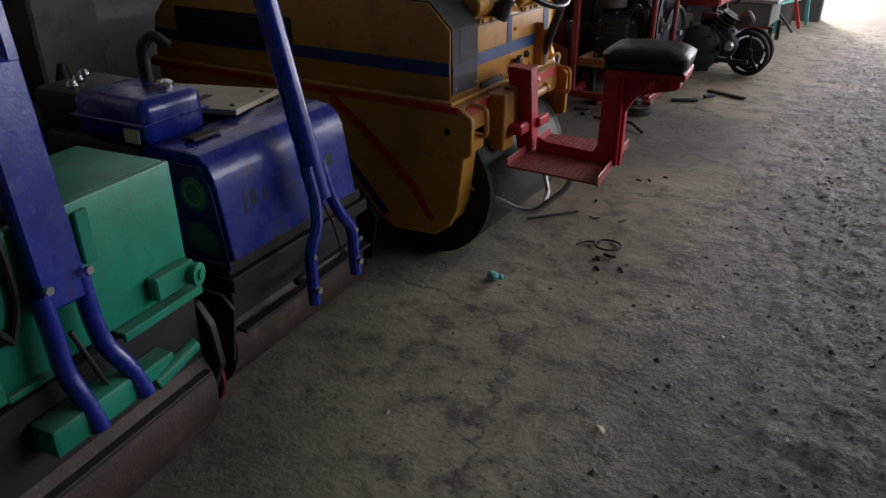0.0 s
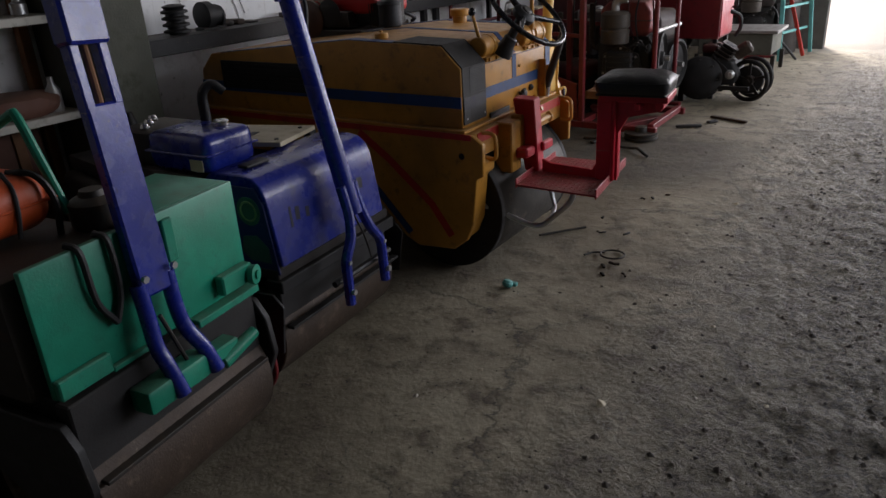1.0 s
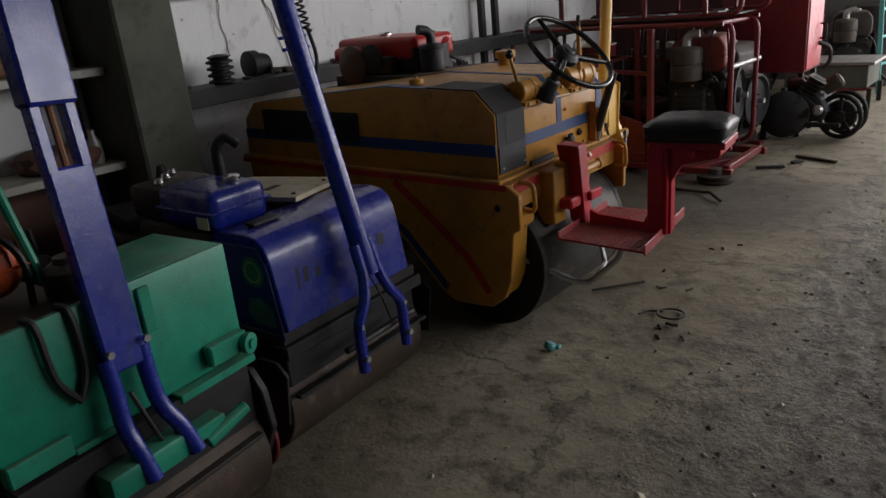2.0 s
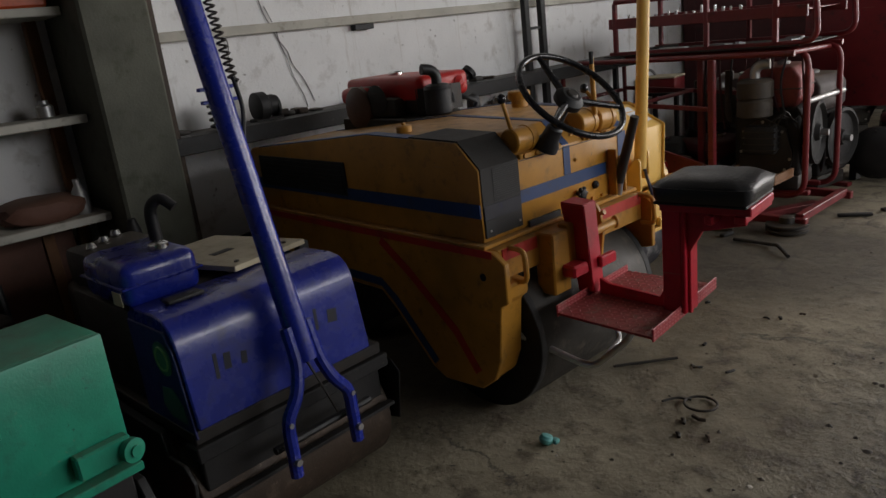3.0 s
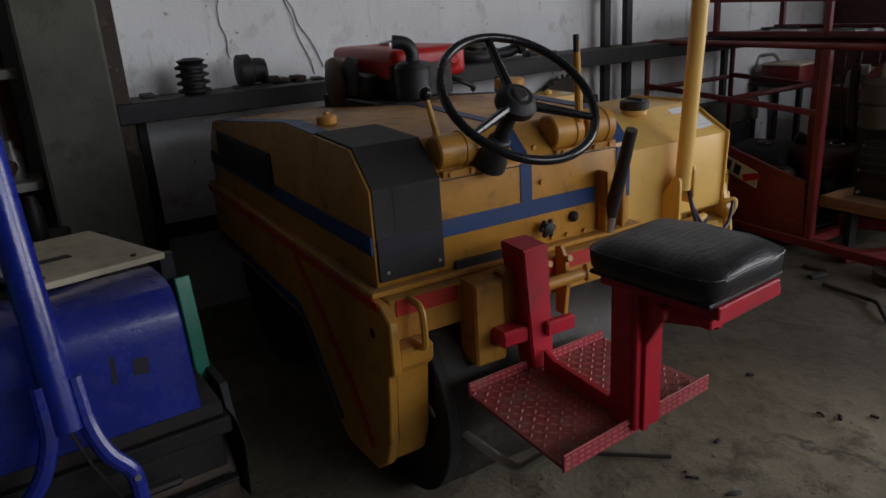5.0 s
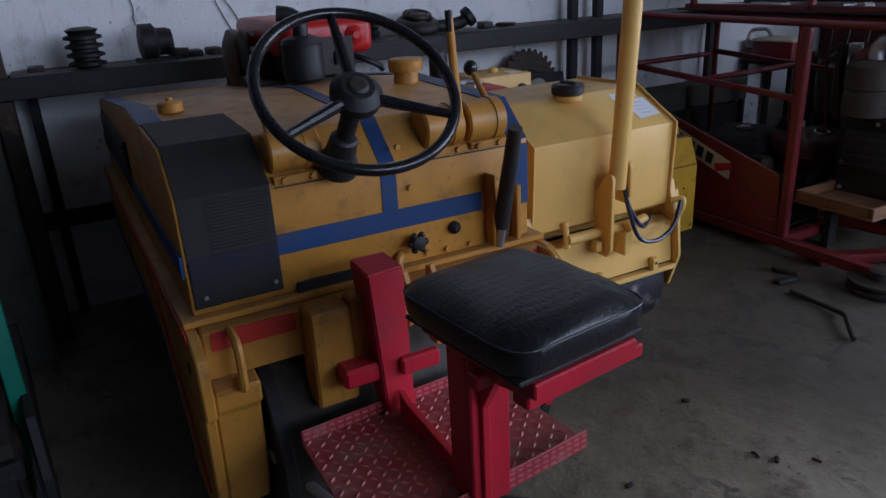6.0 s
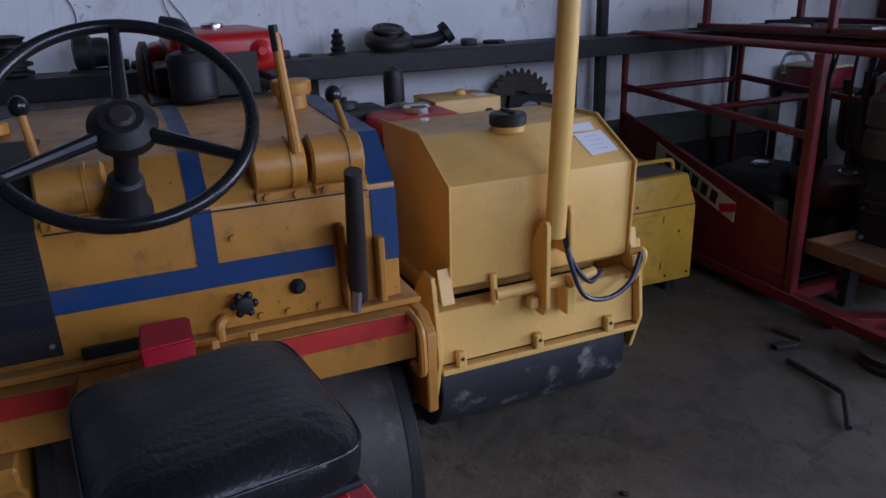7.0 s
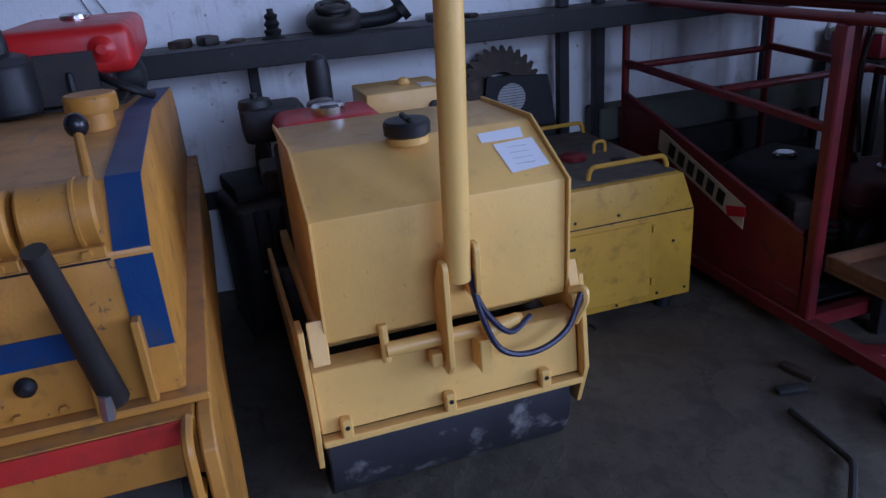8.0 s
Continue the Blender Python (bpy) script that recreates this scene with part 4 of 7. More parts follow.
# ---- walk-behind vibratory roller, pale yellow ----
def drum_with_ends(bm, x, y0, y1, z, r):
    return lathe(bm, (x, y0, z), (0, 1, 0), [(r * 0.35, 0.012), (r * 0.82, 0.012), (r * 0.86, 0.0), (r - 0.004, 0.0), (r, 0.004), (r, y1 - y0 - 0.004), (r - 0.004, y1 - y0), (r * 0.86, y1 - y0), (r * 0.82, y1 - y0 - 0.012), (r * 0.35, y1 - y0 - 0.012)], 48)


def yellow_roller():
    t = thing("vibratory_roller", (-2.2, 4.26, 0), "pale yellow walk-behind vibratory roller with a water tank in front", "vibratory roller")
    prof = [(-1.80, 0.535), (-1.79, 0.832), (-1.99, 0.937), (-2.33, 0.93), (-2.33, 0.50), (-1.86, 0.50)]
    tank = part("water_tank", prism(bm0(), prof, "y", 3.972, 4.572, 0.005, 2), YELLOW, t)
    for y in (3.966, 4.572):
        lip = [(-1.792, 0.50), (-1.776, 0.835), (-1.986, 0.949), (-2.33, 0.94), (-2.33, 0.925), (-1.99, 0.932), (-1.80, 0.826), (-1.812, 0.50)]
        part("edge_lip", prism(bm0(), lip, "y", y, y + 0.0065, 0.001), YELLOW, tank)
    part("filler_neck", cyl(bm0(), (-1.975, 4.25, 0.925), (-1.975, 4.25, 0.945), 0.05, bev=0.003), YELLOW, tank)
    cap = part("tank_cap", lathe(bm0(), (-1.975, 4.25, 0.945), (0, 0, 1), [(0.05, 0), (0.056, 0.004), (0.057, 0.028), (0.052, 0.036), (0.02, 0.038)], 30), RUBBER, tank, "black screw cap")
    part("cap_grip", box(bm0(), (-2.015, 4.243, 0.98), (-1.935, 4.257, 0.992), 0.004), RUBBER, cap)
    d = Vector((-0.20, 0, 0.105)).normalized()
    nrm = Vector((0.105, 0, 0.20)).normalized()

    def on_slope(a, y):
        return Vector((-1.79, y, 0.832)) + d * a + nrm * 0.0015

    bm = bm0()
    bm.faces.new([bm.verts.new(on_slope(*k)) for k in ((0.045, 4.455), (0.055, 4.555), (0.155, 4.55), (0.15, 4.445))])
    bm.faces.new([bm.verts.new(on_slope(*k)) for k in ((0.160, 4.42), (0.160, 4.53), (0.20, 4.535), (0.195, 4.42))])
    part("paper_label", bm, PAPER, tank, "blank white paper labels")
    bm = bm0()
    for k in range(4):
        y0 = 4.475
        bm.faces.new([bm.verts.new(on_slope(0.07 + k * 0.02, y0) + nrm * 0.001), bm.verts.new(on_slope(0.07 + k * 0.02, y0 + 0.05) + nrm * 0.001), bm.verts.new(on_slope(0.0725 + k * 0.02, y0 + 0.05) + nrm * 0.001), bm.verts.new(on_slope(0.0725 + k * 0.02, y0) + nrm * 0.001)])
    part("label_lines", bm, surface("pale_ink", (0.55, 0.55, 0.6), 0.7, dust=0.0), tank)
    # pole
    part("handle_pole", tube(bm0(), [(-1.738, 4.274, 0.66), (-1.711, 4.284, 1.2), (-1.688, 4.292, 1.75)], 0.030, 28), YELLOW, t, "long round yellow steering pole")
    for y0, y1, z0, z1 in ((4.232, 4.246, 0.42, 0.712), (4.308, 4.322, 0.60, 0.745)):
        part("pole_bracket", prism(bm0(), [(-1.80, z0), (-1.735, z0), (-1.712, z0 + 0.03), (-1.712, z1 - 0.015), (-1.72, z1), (-1.745, z1), (-1.80, z1 - 0.08)], "y", y0, y1, 0.002), YELLOW, t)
    part("pivot_shaft", cyl(bm0(), (-1.775, 4.10, 0.50), (-1.775, 4.44, 0.50), 0.018), YELLOW, t)
    part("pivot_boss", cyl(bm0(), (-1.745, 4.33, 0.505), (-1.745, 4.42, 0.525), 0.02, 0.014, bev=0.002), YELLOW, t)
    part("stop_block", box(bm0(), (-1.79, 4.315, 0.405), (-1.73, 4.345, 0.49), 0.003), YELLOW, t)
    part("stop_block", box(bm0(), (-1.775, 4.20, 0.44), (-1.745, 4.228, 0.475), 0.003), YELLOW, t)
    part("spring_rod", tube(bm0(), [(-1.79, 4.10, 0.56), (-1.775, 4.10, 0.47)], 0.011, 10), YELLOW, t)
    # lower frame
    part("front_plate", prism(bm0(), [(-1.855, 0.475), (-1.80, 0.465), (-1.785, 0.305), (-1.81, 0.305), (-1.865, 0.465)], "y", 3.925, 4.60, 0.003), YELLOW, t)
    part("scraper_bar", box(bm0(), (-1.80, 3.925, 0.278), (-1.765, 4.605, 0.296), 0.003), YELLOW, t)
    for y in (3.985, 4.243, 4.498):
        lug = part("lug", box(bm0(), (-1.785, y - 0.014, 0.295), (-1.76, y + 0.014, 0.345), 0.004), YELLOW, t)
        part("lug_hole", cyl(bm0(), (-1.7605, y, 0.325), (-1.7585, y, 0.325), 0.006, n=12), BLACK, lug)
    side = [(-1.77, 0.47), (-1.755, 0.33), (-1.80, 0.20), (-1.84, 0.20), (-1.90, 0.33), (-2.7, 0.33), (-2.7, 0.45), (-1.95, 0.47), (-1.86, 0.58), (-1.79, 0.58)]
    for y in (3.908, 4.603):
        part("side_frame", prism(bm0(), side, "y", y, y + 0.014, 0.002), YELLOW, t)
    part("corner_gusset", prism(bm0(), [(-1.80, 0.50), (-1.765, 0.50), (-1.80, 0.60)], "y", 3.93, 3.97, 0.002), YELLOW, t)
    part("corner_gusset", prism(bm0(), [(-1.80, 0.50), (-1.765, 0.50), (-1.80, 0.62)], "y", 4.575, 4.602, 0.002), YELLOW, t)
    part("hook", tube(bm0(), rounded([(-1.775, 4.585, 0.46), (-1.745, 4.60, 0.53), (-1.75, 4.60, 0.56), (-1.78, 4.575, 0.545)], 0.02), 0.011, 8), YELLOW, t)
    part("front_drum", drum_with_ends(bm0(), -2.015, 3.935, 4.59, 0.212, 0.212), DRUMBLK, t, "scuffed black steel drum")
    part("rear_drum", drum_with_ends(bm0(), -2.52, 3.935, 4.59, 0.212, 0.212), DRUMBLK, t)
    part("inner_frame", box(bm0(), (-2.72, 3.96, 0.44), (-1.95, 4.56, 0.50), 0.004), YELLOW, t)
    part("cable", tube(bm0(), [(-1.735, 4.30, 0.68), (-1.72, 4.315, 0.58), (-1.71, 4.36, 0.47), (-1.715, 4.45, 0.44), (-1.73, 4.54, 0.47), (-1.75, 4.59, 0.55)], 0.0075, 8, 6), CABLEBLUE, t, "dark blue rubber control cable")
    part("cable", tube(bm0(), [(-1.735, 4.295, 0.68), (-1.725, 4.325, 0.58), (-1.73, 4.39, 0.50), (-1.765, 4.46, 0.51)], 0.0075, 8, 6), CABLEBLUE, t)
    # engine bay behind the tank
    ft = part("fuel_tank", box(bm0(), (-2.60, 3.985, 0.825), (-2.345, 4.29, 0.93), 0.04, 4), ENGRED, t, "glossy red fuel tank")
    part("tank_cap", lathe(bm0(), (-2.44, 4.14, 0.927), (0, 0, 1), [(0.042, 0), (0.05, 0.004), (0.05, 0.024), (0.042, 0.032), (0.01, 0.034)], 22), CHROME, ft)
    part("crankcase", box(bm0(), (-2.66, 3.98, 0.50), (-2.36, 4.27, 0.82), 0.02, 2), GREASE, t)
    part("air_cleaner", lathe(bm0(), (-2.76, 4.17, 0.86), (0, 0, 1), [(0.03, 0), (0.04, 0.02), (0.04, 0.15), (0.034, 0.185), (0.012, 0.20)], 20), RUBBER, t, "upright black air cleaner")
    part("carburettor", box(bm0(), (-2.80, 3.90, 0.82), (-2.63, 4.10, 0.93), 0.02, 2), BLACK, t)
    part("carburettor", lathe(bm0(), (-2.70, 3.95, 0.92), (0, 0, 1), [(0.05, 0), (0.055, 0.01), (0.05, 0.03), (0.012, 0.035), (0.012, 0.05)], 18), RUBBER, t)
    part("manifold", tube(bm0(), [(-2.74, 4.13, 0.90), (-2.66, 4.17, 0.92), (-2.6, 4.2, 0.90)], 0.018, 10, 3), ALU, t)
    rear = part("rear_tank", box(bm0(), (-2.90, 4.30, 0.50), (-2.66, 4.585, 0.925), 0.006, 2), YELLOW, t)
    part("vent_cap", lathe(bm0(), (-2.78, 4.46, 0.924), (0, 0, 1), [(0.02, 0), (0.024, 0.006), (0.018, 0.02), (0.008, 0.026)], 16), YELLOW, rear)
    part("plug", lathe(bm0(), (-2.66, 4.53, 0.862), (1, 0, 0), [(0.02, 0), (0.02, 0.012), (0.012, 0.016)], 16), IRON, rear)
    part("label_plate", box(bm0(), (-2.76, 4.50, 0.9255), (-2.70, 4.55, 0.927)), PAPER, rear)
    part("beam", box(bm0(), (-2.95, 3.94, 0.62), (-2.75, 4.28, 0.70), 0.01), IRON, t)


yellow_roller()


def generator():
    t = thing("generator", (-2.8, 5.05, 0), "worn yellow box generator with a dusty top and carrying handles", "generator")
    prof = [(4.70, 0.07), (5.415, 0.07), (5.415, 0.41), (5.36, 0.555), (4.76, 0.555), (4.70, 0.41)]
    body = part("housing", prism(bm0(), prof, "x", -3.17, -2.425, 0.006, 2), GENYEL, t)
    part("lid_seam", box(bm0(), (-2.426, 4.705, 0.412), (-2.4225, 5.412, 0.416)), BLACK, body)
    door = part("door", box(bm0(), (-2.4255, 4.85, 0.098), (-2.419, 5.235, 0.392), 0.002), GENYEL, body)
    for z in (0.34, 0.30):
        part("slot", box(bm0(), (-2.4195, 4.865, z), (-2.4175, 4.93, z + 0.01)), BLACK, door)
    for z in (0.14, 0.35):
        part("hinge", box(bm0(), (-2.4195, 5.238, z), (-2.415, 5.25, z + 0.03), 0.001), GENYEL, door)
    part("plate", box(bm0(), (-2.4195, 4.86, 0.24), (-2.4175, 4.90, 0.275)), BANDBLUE, door)
    for y, z in ((5.27, 0.10), (5.39, 0.10), (4.93, 0.44), (5.10, 0.44), (5.33, 0.30), (5.10, 0.085)):
        part("screw", bolt(bm0(), (-2.4255, y, z), (1, 0, 0), 0.006, 0.004), IRON, body)
    part("top_sheet", box(bm0(), (-3.15, 4.78, 0.556), (-2.45, 5.345, 0.561), 0.002), surface("dusty_dark_top", (0.06, 0.055, 0.05), 0.7, dirt=(0.2, 0.16, 0.12), dirt_amount=0.8, dust=0.55), body, "dark dust-covered top sheet")
    for x in (-2.50, -3.12):
        part("handle", tube(bm0(), rounded([(x, 5.02, 0.558), (x, 5.03, 0.605), (x, 5.33, 0.605), (x, 5.34, 0.558)], 0.03), 0.009, 10), GENYEL, t)
    part("lifting_eye", tube(bm0(), rounded([(-2.80, 5.21, 0.558), (-2.80, 5.21, 0.605), (-2.80, 5.26, 0.605), (-2.80, 5.26, 0.558)], 0.02), 0.007, 8), GENYEL, t)
    part("fuel_cap", lathe(bm0(), (-2.76, 5.10, 0.56), (0, 0, 1), [(0.045, 0), (0.05, 0.004), (0.05, 0.02), (0.03, 0.028), (0.012, 0.03)], 24), DARKRED, t, "dull red fuel cap")
    part("plug", lathe(bm0(), (-2.66, 5.24, 0.56), (0, 0, 1), [(0.03, 0), (0.03, 0.006), (0.02, 0.009)], 18), BLACK, t)
    for x in (-3.1, -2.5):
        for y in (4.76, 5.35):
            part("foot", cyl(bm0(), (x, y, 0.0), (x, y, 0.072), 0.03), RUBBER, t)


generator()


# ---- red frames ----
def carriage():
    t = thing("engine_carriage", (-2.6, 6.0, 0), "faded red tubular engine carriage with a slanting side panel", "carriage")
    for y, x0 in ((5.62, -3.245), (6.36, -3.20)):
        part("side_hoop", tube(bm0(), rounded([(x0, y, 0.07), (x0, y, 1.085), (-1.55, y, 1.07)], 0.07, 5), 0.017, 12), DARKRED, t)
        part("mid_rail", bar(bm0(), (x0, y, 0.815), (-2.06, y, 0.745), 0.024, 0.03, 0.004), DARKRED, t)
        part("post", bar(bm0(), (-2.06, y, 0.05), (-2.06, y, 1.06), 0.045, 0.04, 0.006, (0, 1, 0)), DARKRED, t)
        part("bottom_rail", bar(bm0(), (x0, y, 0.08), (-1.45, y, 0.06), 0.05, 0.05, 0.004), DARKRED, t)
    part("side_panel", prism(bm0(), [(-3.235, 0.10), (-3.235, 0.685), (-2.10, 0.38), (-2.085, 0.10)], "y", 5.606, 5.612, 0.001), DARKRED, t, "slanting red sheet panel")
    part("panel_edge", bar(bm0(), (-3.235, 5.609, 0.687), (-2.10, 5.609, 0.382), 0.02, 0.012, 0.002), DARKRED, t)
    # badge: pale strip with dark bars and a red wedge
    o, d = Vector((-2.945, 0.535)), Vector((0.565, -0.185)).normalized()
    nn = Vector((-d.y, d.x))

    def bp(a, b):
        return o + d * a + nn * b

    badge = part("badge", prism(bm0(), [bp(0.0, 0.042), bp(0.02, -0.045), bp(0.60, -0.045), bp(0.575, 0.042)], "y", 5.6005, 5.6055), CREAM, t, "cream badge strip with dark bars and a red wedge")
    for k in range(6):
        a = 0.085 + k * 0.068
        part("badge_bar", prism(bm0(), [bp(a, 0.028), bp(a + 0.006, -0.028), bp(a + 0.05, -0.028), bp(a + 0.044, 0.028)], "y", 5.598, 5.6005), BLACK, badge)
    part("badge_wedge", prism(bm0(), [bp(0.515, -0.045), bp(0.60, 0.012), bp(0.578, 0.042), bp(0.49, -0.012)], "y", 5.598, 5.6005), RED, badge)
    for x in (-3.23, -2.06, -1.5):
        part("cross_rail", bar(bm0(), (x, 5.63, 0.08), (x, 6.35, 0.08), 0.05, 0.05, 0.004), DARKRED, t)
    for x, z in ((-3.22, 0.80), (-2.6, 0.785)):
        part("cross_rail", tube(bm0(), [(x, 5.63, z), (x, 6.35, z)], 0.015, 10), DARKRED, t)
    for x in (-3.22, -1.62):
        part("cross_rail", tube(bm0(), [(x, 5.63, 1.07), (x, 6.35, 1.05)], 0.015, 10), DARKRED, t)
    part("bed", box(bm0(), (-3.2, 5.64, 0.108), (-2.1, 6.34, 0.12), 0.002), GREASE, t)
    # rounded outer hoops
    for y, x1 in ((5.95, -1.60), (6.35, -1.555)):
        part("end_hoop", tube(bm0(), rounded([(-2.9, y, 1.075), (x1, y, 1.065), (x1, y, 0.14), (-2.2, y, 0.10)], 0.11, 6), 0.019, 12), DARKRED, t)
    part("grip_bar", tube(bm0(), [(-1.60, 5.95, 0.745), (-1.555, 6.42, 0.755)], 0.018, 12), ALU, t, "bare metal grip bar")
    part("inner_post", bar(bm0(), (-2.31, 5.95, 0.10), (-2.31, 5.95, 1.06), 0.045, 0.04, 0.005, (0, 1, 0)), DARKRED, t)


carriage()


def top_rack():
    t = thing("parts_tray", (-2.2, 6.2, 1.1), "red two-tier parts tray full of small metal pieces", "tray")
    part("tray_floor", box(bm0(), (-3.0, 5.80, 1.098), (-1.60, 6.45, 1.108), 0.002), IRON, t)
    for y in (5.82, 6.43):
        part("long_rail", bar(bm0(), (-2.95, y, 1.33), (-1.56, y, 1.30), 0.025, 0.07, 0.004), DARKRED, t)
        part("low_rail", bar(bm0(), (-2.95, y, 1.12), (-1.56, y, 1.118), 0.03, 0.025, 0.004), DARKRED, t)
        part("hoop", tube(bm0(), rounded([(-2.9, y, 1.48), (-1.52, y, 1.44), (-1.50, y, 1.12), (-1.7, y, 1.115)], 0.09, 5), 0.018, 10), DARKRED, t)
        for x in (-2.9, -2.2, -1.75):
            part("stay", bar(bm0(), (x, y, 1.11), (x, y, 1.47), 0.03, 0.03, 0.003, (0, 1, 0)), DARKRED, t)
    part("upper_floor", box(bm0(), (-2.95, 5.83, 1.30), (-1.6, 6.42, 1.308), 0.002), DARKRED, t)


top_rack()
rng = random.Random(11)
for k in range(12):
    x, y = rng.uniform(-2.8, -1.72), rng.uniform(5.88, 6.2)
    L, w = rng.uniform(0.05, 0.13), rng.uniform(0.02, 0.045)
    bm = box(bm0(), (-L, -w, 0), (L, w, rng.uniform(0.008, 0.03)), 0.003, 1, Matrix.Translation((x, y, 1.109)) @ pose(0, 0, 0, 0, 0, rng.uniform(-60, 60)))
    tagged(part("spare_plate", bm, (ALU, STEEL, IRON, PAPER)[k % 4]), "small flat metal spare part lying in the red tray", "spare part", "spares in the tray")
for k in range(16):
    x, y = -2.85 + 0.055 * k + rng.uniform(-0.01, 0.01), 5.89 + rng.uniform(0, 0.05)
    r = rng.uniform(0.012, 0.02)
    bm = lathe(bm0(), (x, y, 1.309), (0, 0, 1), [(r, 0), (r, 0.03), (r * 0.6, 0.035), (r * 0.6, rng.uniform(0.05, 0.09))], 12)
    tagged(part("metal_fitting", bm, (CHROME, STEEL, ALU)[k % 3]), "shiny small metal fitting standing on the tray", "fitting", "fittings on the tray")


TAN = surface("tan_dusty_canister", (0.05, 0.038, 0.027), 0.65, dirt=(0.025, 0.018, 0.013), dirt_amount=0.8, dust=0.2, chip=0.6)
HOPPER = surface("sooty_hopper_paint", (0.05, 0.035, 0.032), 0.55, dirt=(0.02, 0.016, 0.014), dirt_amount=0.8, dust=0.65, chip=0.7, under=(0.12, 0.09, 0.075))


def big_engine(name, loc, turn, label, tank=None):
    """A larger stationary diesel: ribbed block, hopper, fuel tank, flywheel, filter canister, pipes."""
    t = thing(name, loc, label, "engine", "", turn, True)
    block = part("block", box(bm0(), (-0.21, -0.19, 0.10), (0.21, 0.20, 0.55), 0.025, 3), GREASE, t)
    for k in range(5):
        part("rib", box(bm0(), (0.2095, -0.15 + 0.07 * k, 0.14), (0.222, -0.138 + 0.07 * k, 0.50), 0.003), GREASE, block)
    part("sump", box(bm0(), (-0.20, -0.18, 0.0), (0.20, 0.18, 0.10), 0.02, 2), IRON, t)
    cover = part("gear_cover", prism(bm0(), [(-0.17, 0.13), (0.14, 0.13), (0.17, 0.22), (0.12, 0.42), (-0.02, 0.49), (-0.16, 0.42)], "y", -0.215, -0.1905, 0.006, 2), IRON, t)
    for x, z in ((-0.15, 0.15), (0.12, 0.15), (0.15, 0.22), (0.10, 0.40), (-0.02, 0.465), (-0.14, 0.40), (-0.155, 0.27)):
        part("bolt", bolt(bm0(), (x, -0.2155, z), (0, -1, 0), 0.010, 0.010), ALU, cover)
    hopper = part("hopper", prism(bm0(), [(-0.20, 0.552), (0.17, 0.552), (0.20, 0.60), (0.20, 0.74), (0.15, 0.81), (-0.12, 0.82), (-0.19, 0.76)], "y", -0.20, 0.16, 0.02, 3), HOPPER if tank is None else tank, t, "dusty water hopper")
    part("filler_cap", lathe(bm0(), (0.05, -0.02, 0.812), (0, 0, 1), [(0.035, 0), (0.04, 0.005), (0.04, 0.02), (0.02, 0.028)], 20), ALU, hopper)
    part("seam", box(bm0(), (-0.195, -0.204, 0.668), (0.204, 0.164, 0.675), 0.002), HOPPER, hopper)
    wheel = part("flywheel", lathe(bm0(), (0.225, 0.0, 0.36), (1, 0, 0), [(0.05, 0), (0.20, 0.0), (0.21, 0.01), (0.21, 0.05), (0.19, 0.055), (0.17, 0.03), (0.06, 0.03), (0.05, 0.06)], 36), GREASE, t)
    part("shaft_end", cyl(bm0(), (0.286, 0, 0.36), (0.33, 0, 0.36), 0.022), STEEL, wheel)
    head = part("cylinder_head", box(bm0(), (-0.12, -0.30, 0.26), (0.08, -0.2155, 0.45), 0.02, 2), GREASE, t)
    for k in range(4):
        part("head_fin", box(bm0(), (-0.125, -0.302, 0.285 + 0.04 * k), (0.085, -0.216, 0.293 + 0.04 * k)), IRON, head)
    for k in range(3):
        part("fuel_line", tube(bm0(), [(0.02 + 0.03 * k, -0.29, 0.44), (0.08 + 0.03 * k, -0.30, 0.50 + 0.02 * k), (0.15 + 0.01 * k, -0.23, 0.48), (0.19, -0.17, 0.40 + 0.05 * k)], 0.005, 6, 5), IRON if k else RUBBER, t)
    can = part("air_filter", lathe(bm0(), (-0.06, -0.255, 0.505), (0, 0, 1), [(0.09, 0), (0.11, 0.01), (0.11, 0.105), (0.103, 0.112), (0.103, 0.122), (0.112, 0.13), (0.112, 0.225), (0.09, 0.245), (0.03, 0.25)], 28), TAN, t, "tan two-tier air filter canister")
    part("elbow", tube(bm0(), [(-0.06, -0.255, 0.75), (-0.06, -0.255, 0.80), (-0.03, -0.255, 0.835), (0.03, -0.25, 0.84)], 0.032, 12, 4), ALU, can, "bare metal intake elbow")
    part("exhaust", tube(bm0(), [(-0.205, -0.10, 0.45), (-0.27, -0.10, 0.48), (-0.28, -0.10, 0.60), (-0.28, -0.10, 0.80)], 0.024, 10, 4), RUST, t)
    part("drain_cock", tube(bm0(), [(0.21, -0.16, 0.30), (0.245, -0.17, 0.29), (0.25, -0.17, 0.24)], 0.009, 8, 3), ALU, t)
    part("oil_hose", tube(bm0(), [(0.18, -0.19, 0.55), (0.235, -0.215, 0.46), (0.25, -0.20, 0.30), (0.21, -0.16, 0.14)], 0.011, 8, 5), RUBBER, t)
    for y in (-0.15, 0.15):
        part("skid", box(bm0(), (-0.26, y - 0.03, -0.03), (0.26, y + 0.03, -0.001), 0.004), DARKRED, t)
    return t


big_engine("diesel_engine", (-1.88, 6.15, 0.152), 8, "grimy stationary diesel engine with a red hopper inside the frame", surface("dull_red_hopper", (0.20, 0.03, 0.028), 0.5, dirt=(0.05, 0.02, 0.018), dirt_amount=0.8, dust=0.75, chip=0.8, under=(0.30, 0.24, 0.20)))
small_engine("petrol_engine", (-2.66, 6.0, 0.122), -70, GREASE, "dark oily petrol engine on the carriage bed", 1.25)
small_engine("petrol_engine", (-2.30, 6.12, 0.122), -20, DIMRED, "grimy red-tanked engine on the carriage bed", 1.3)


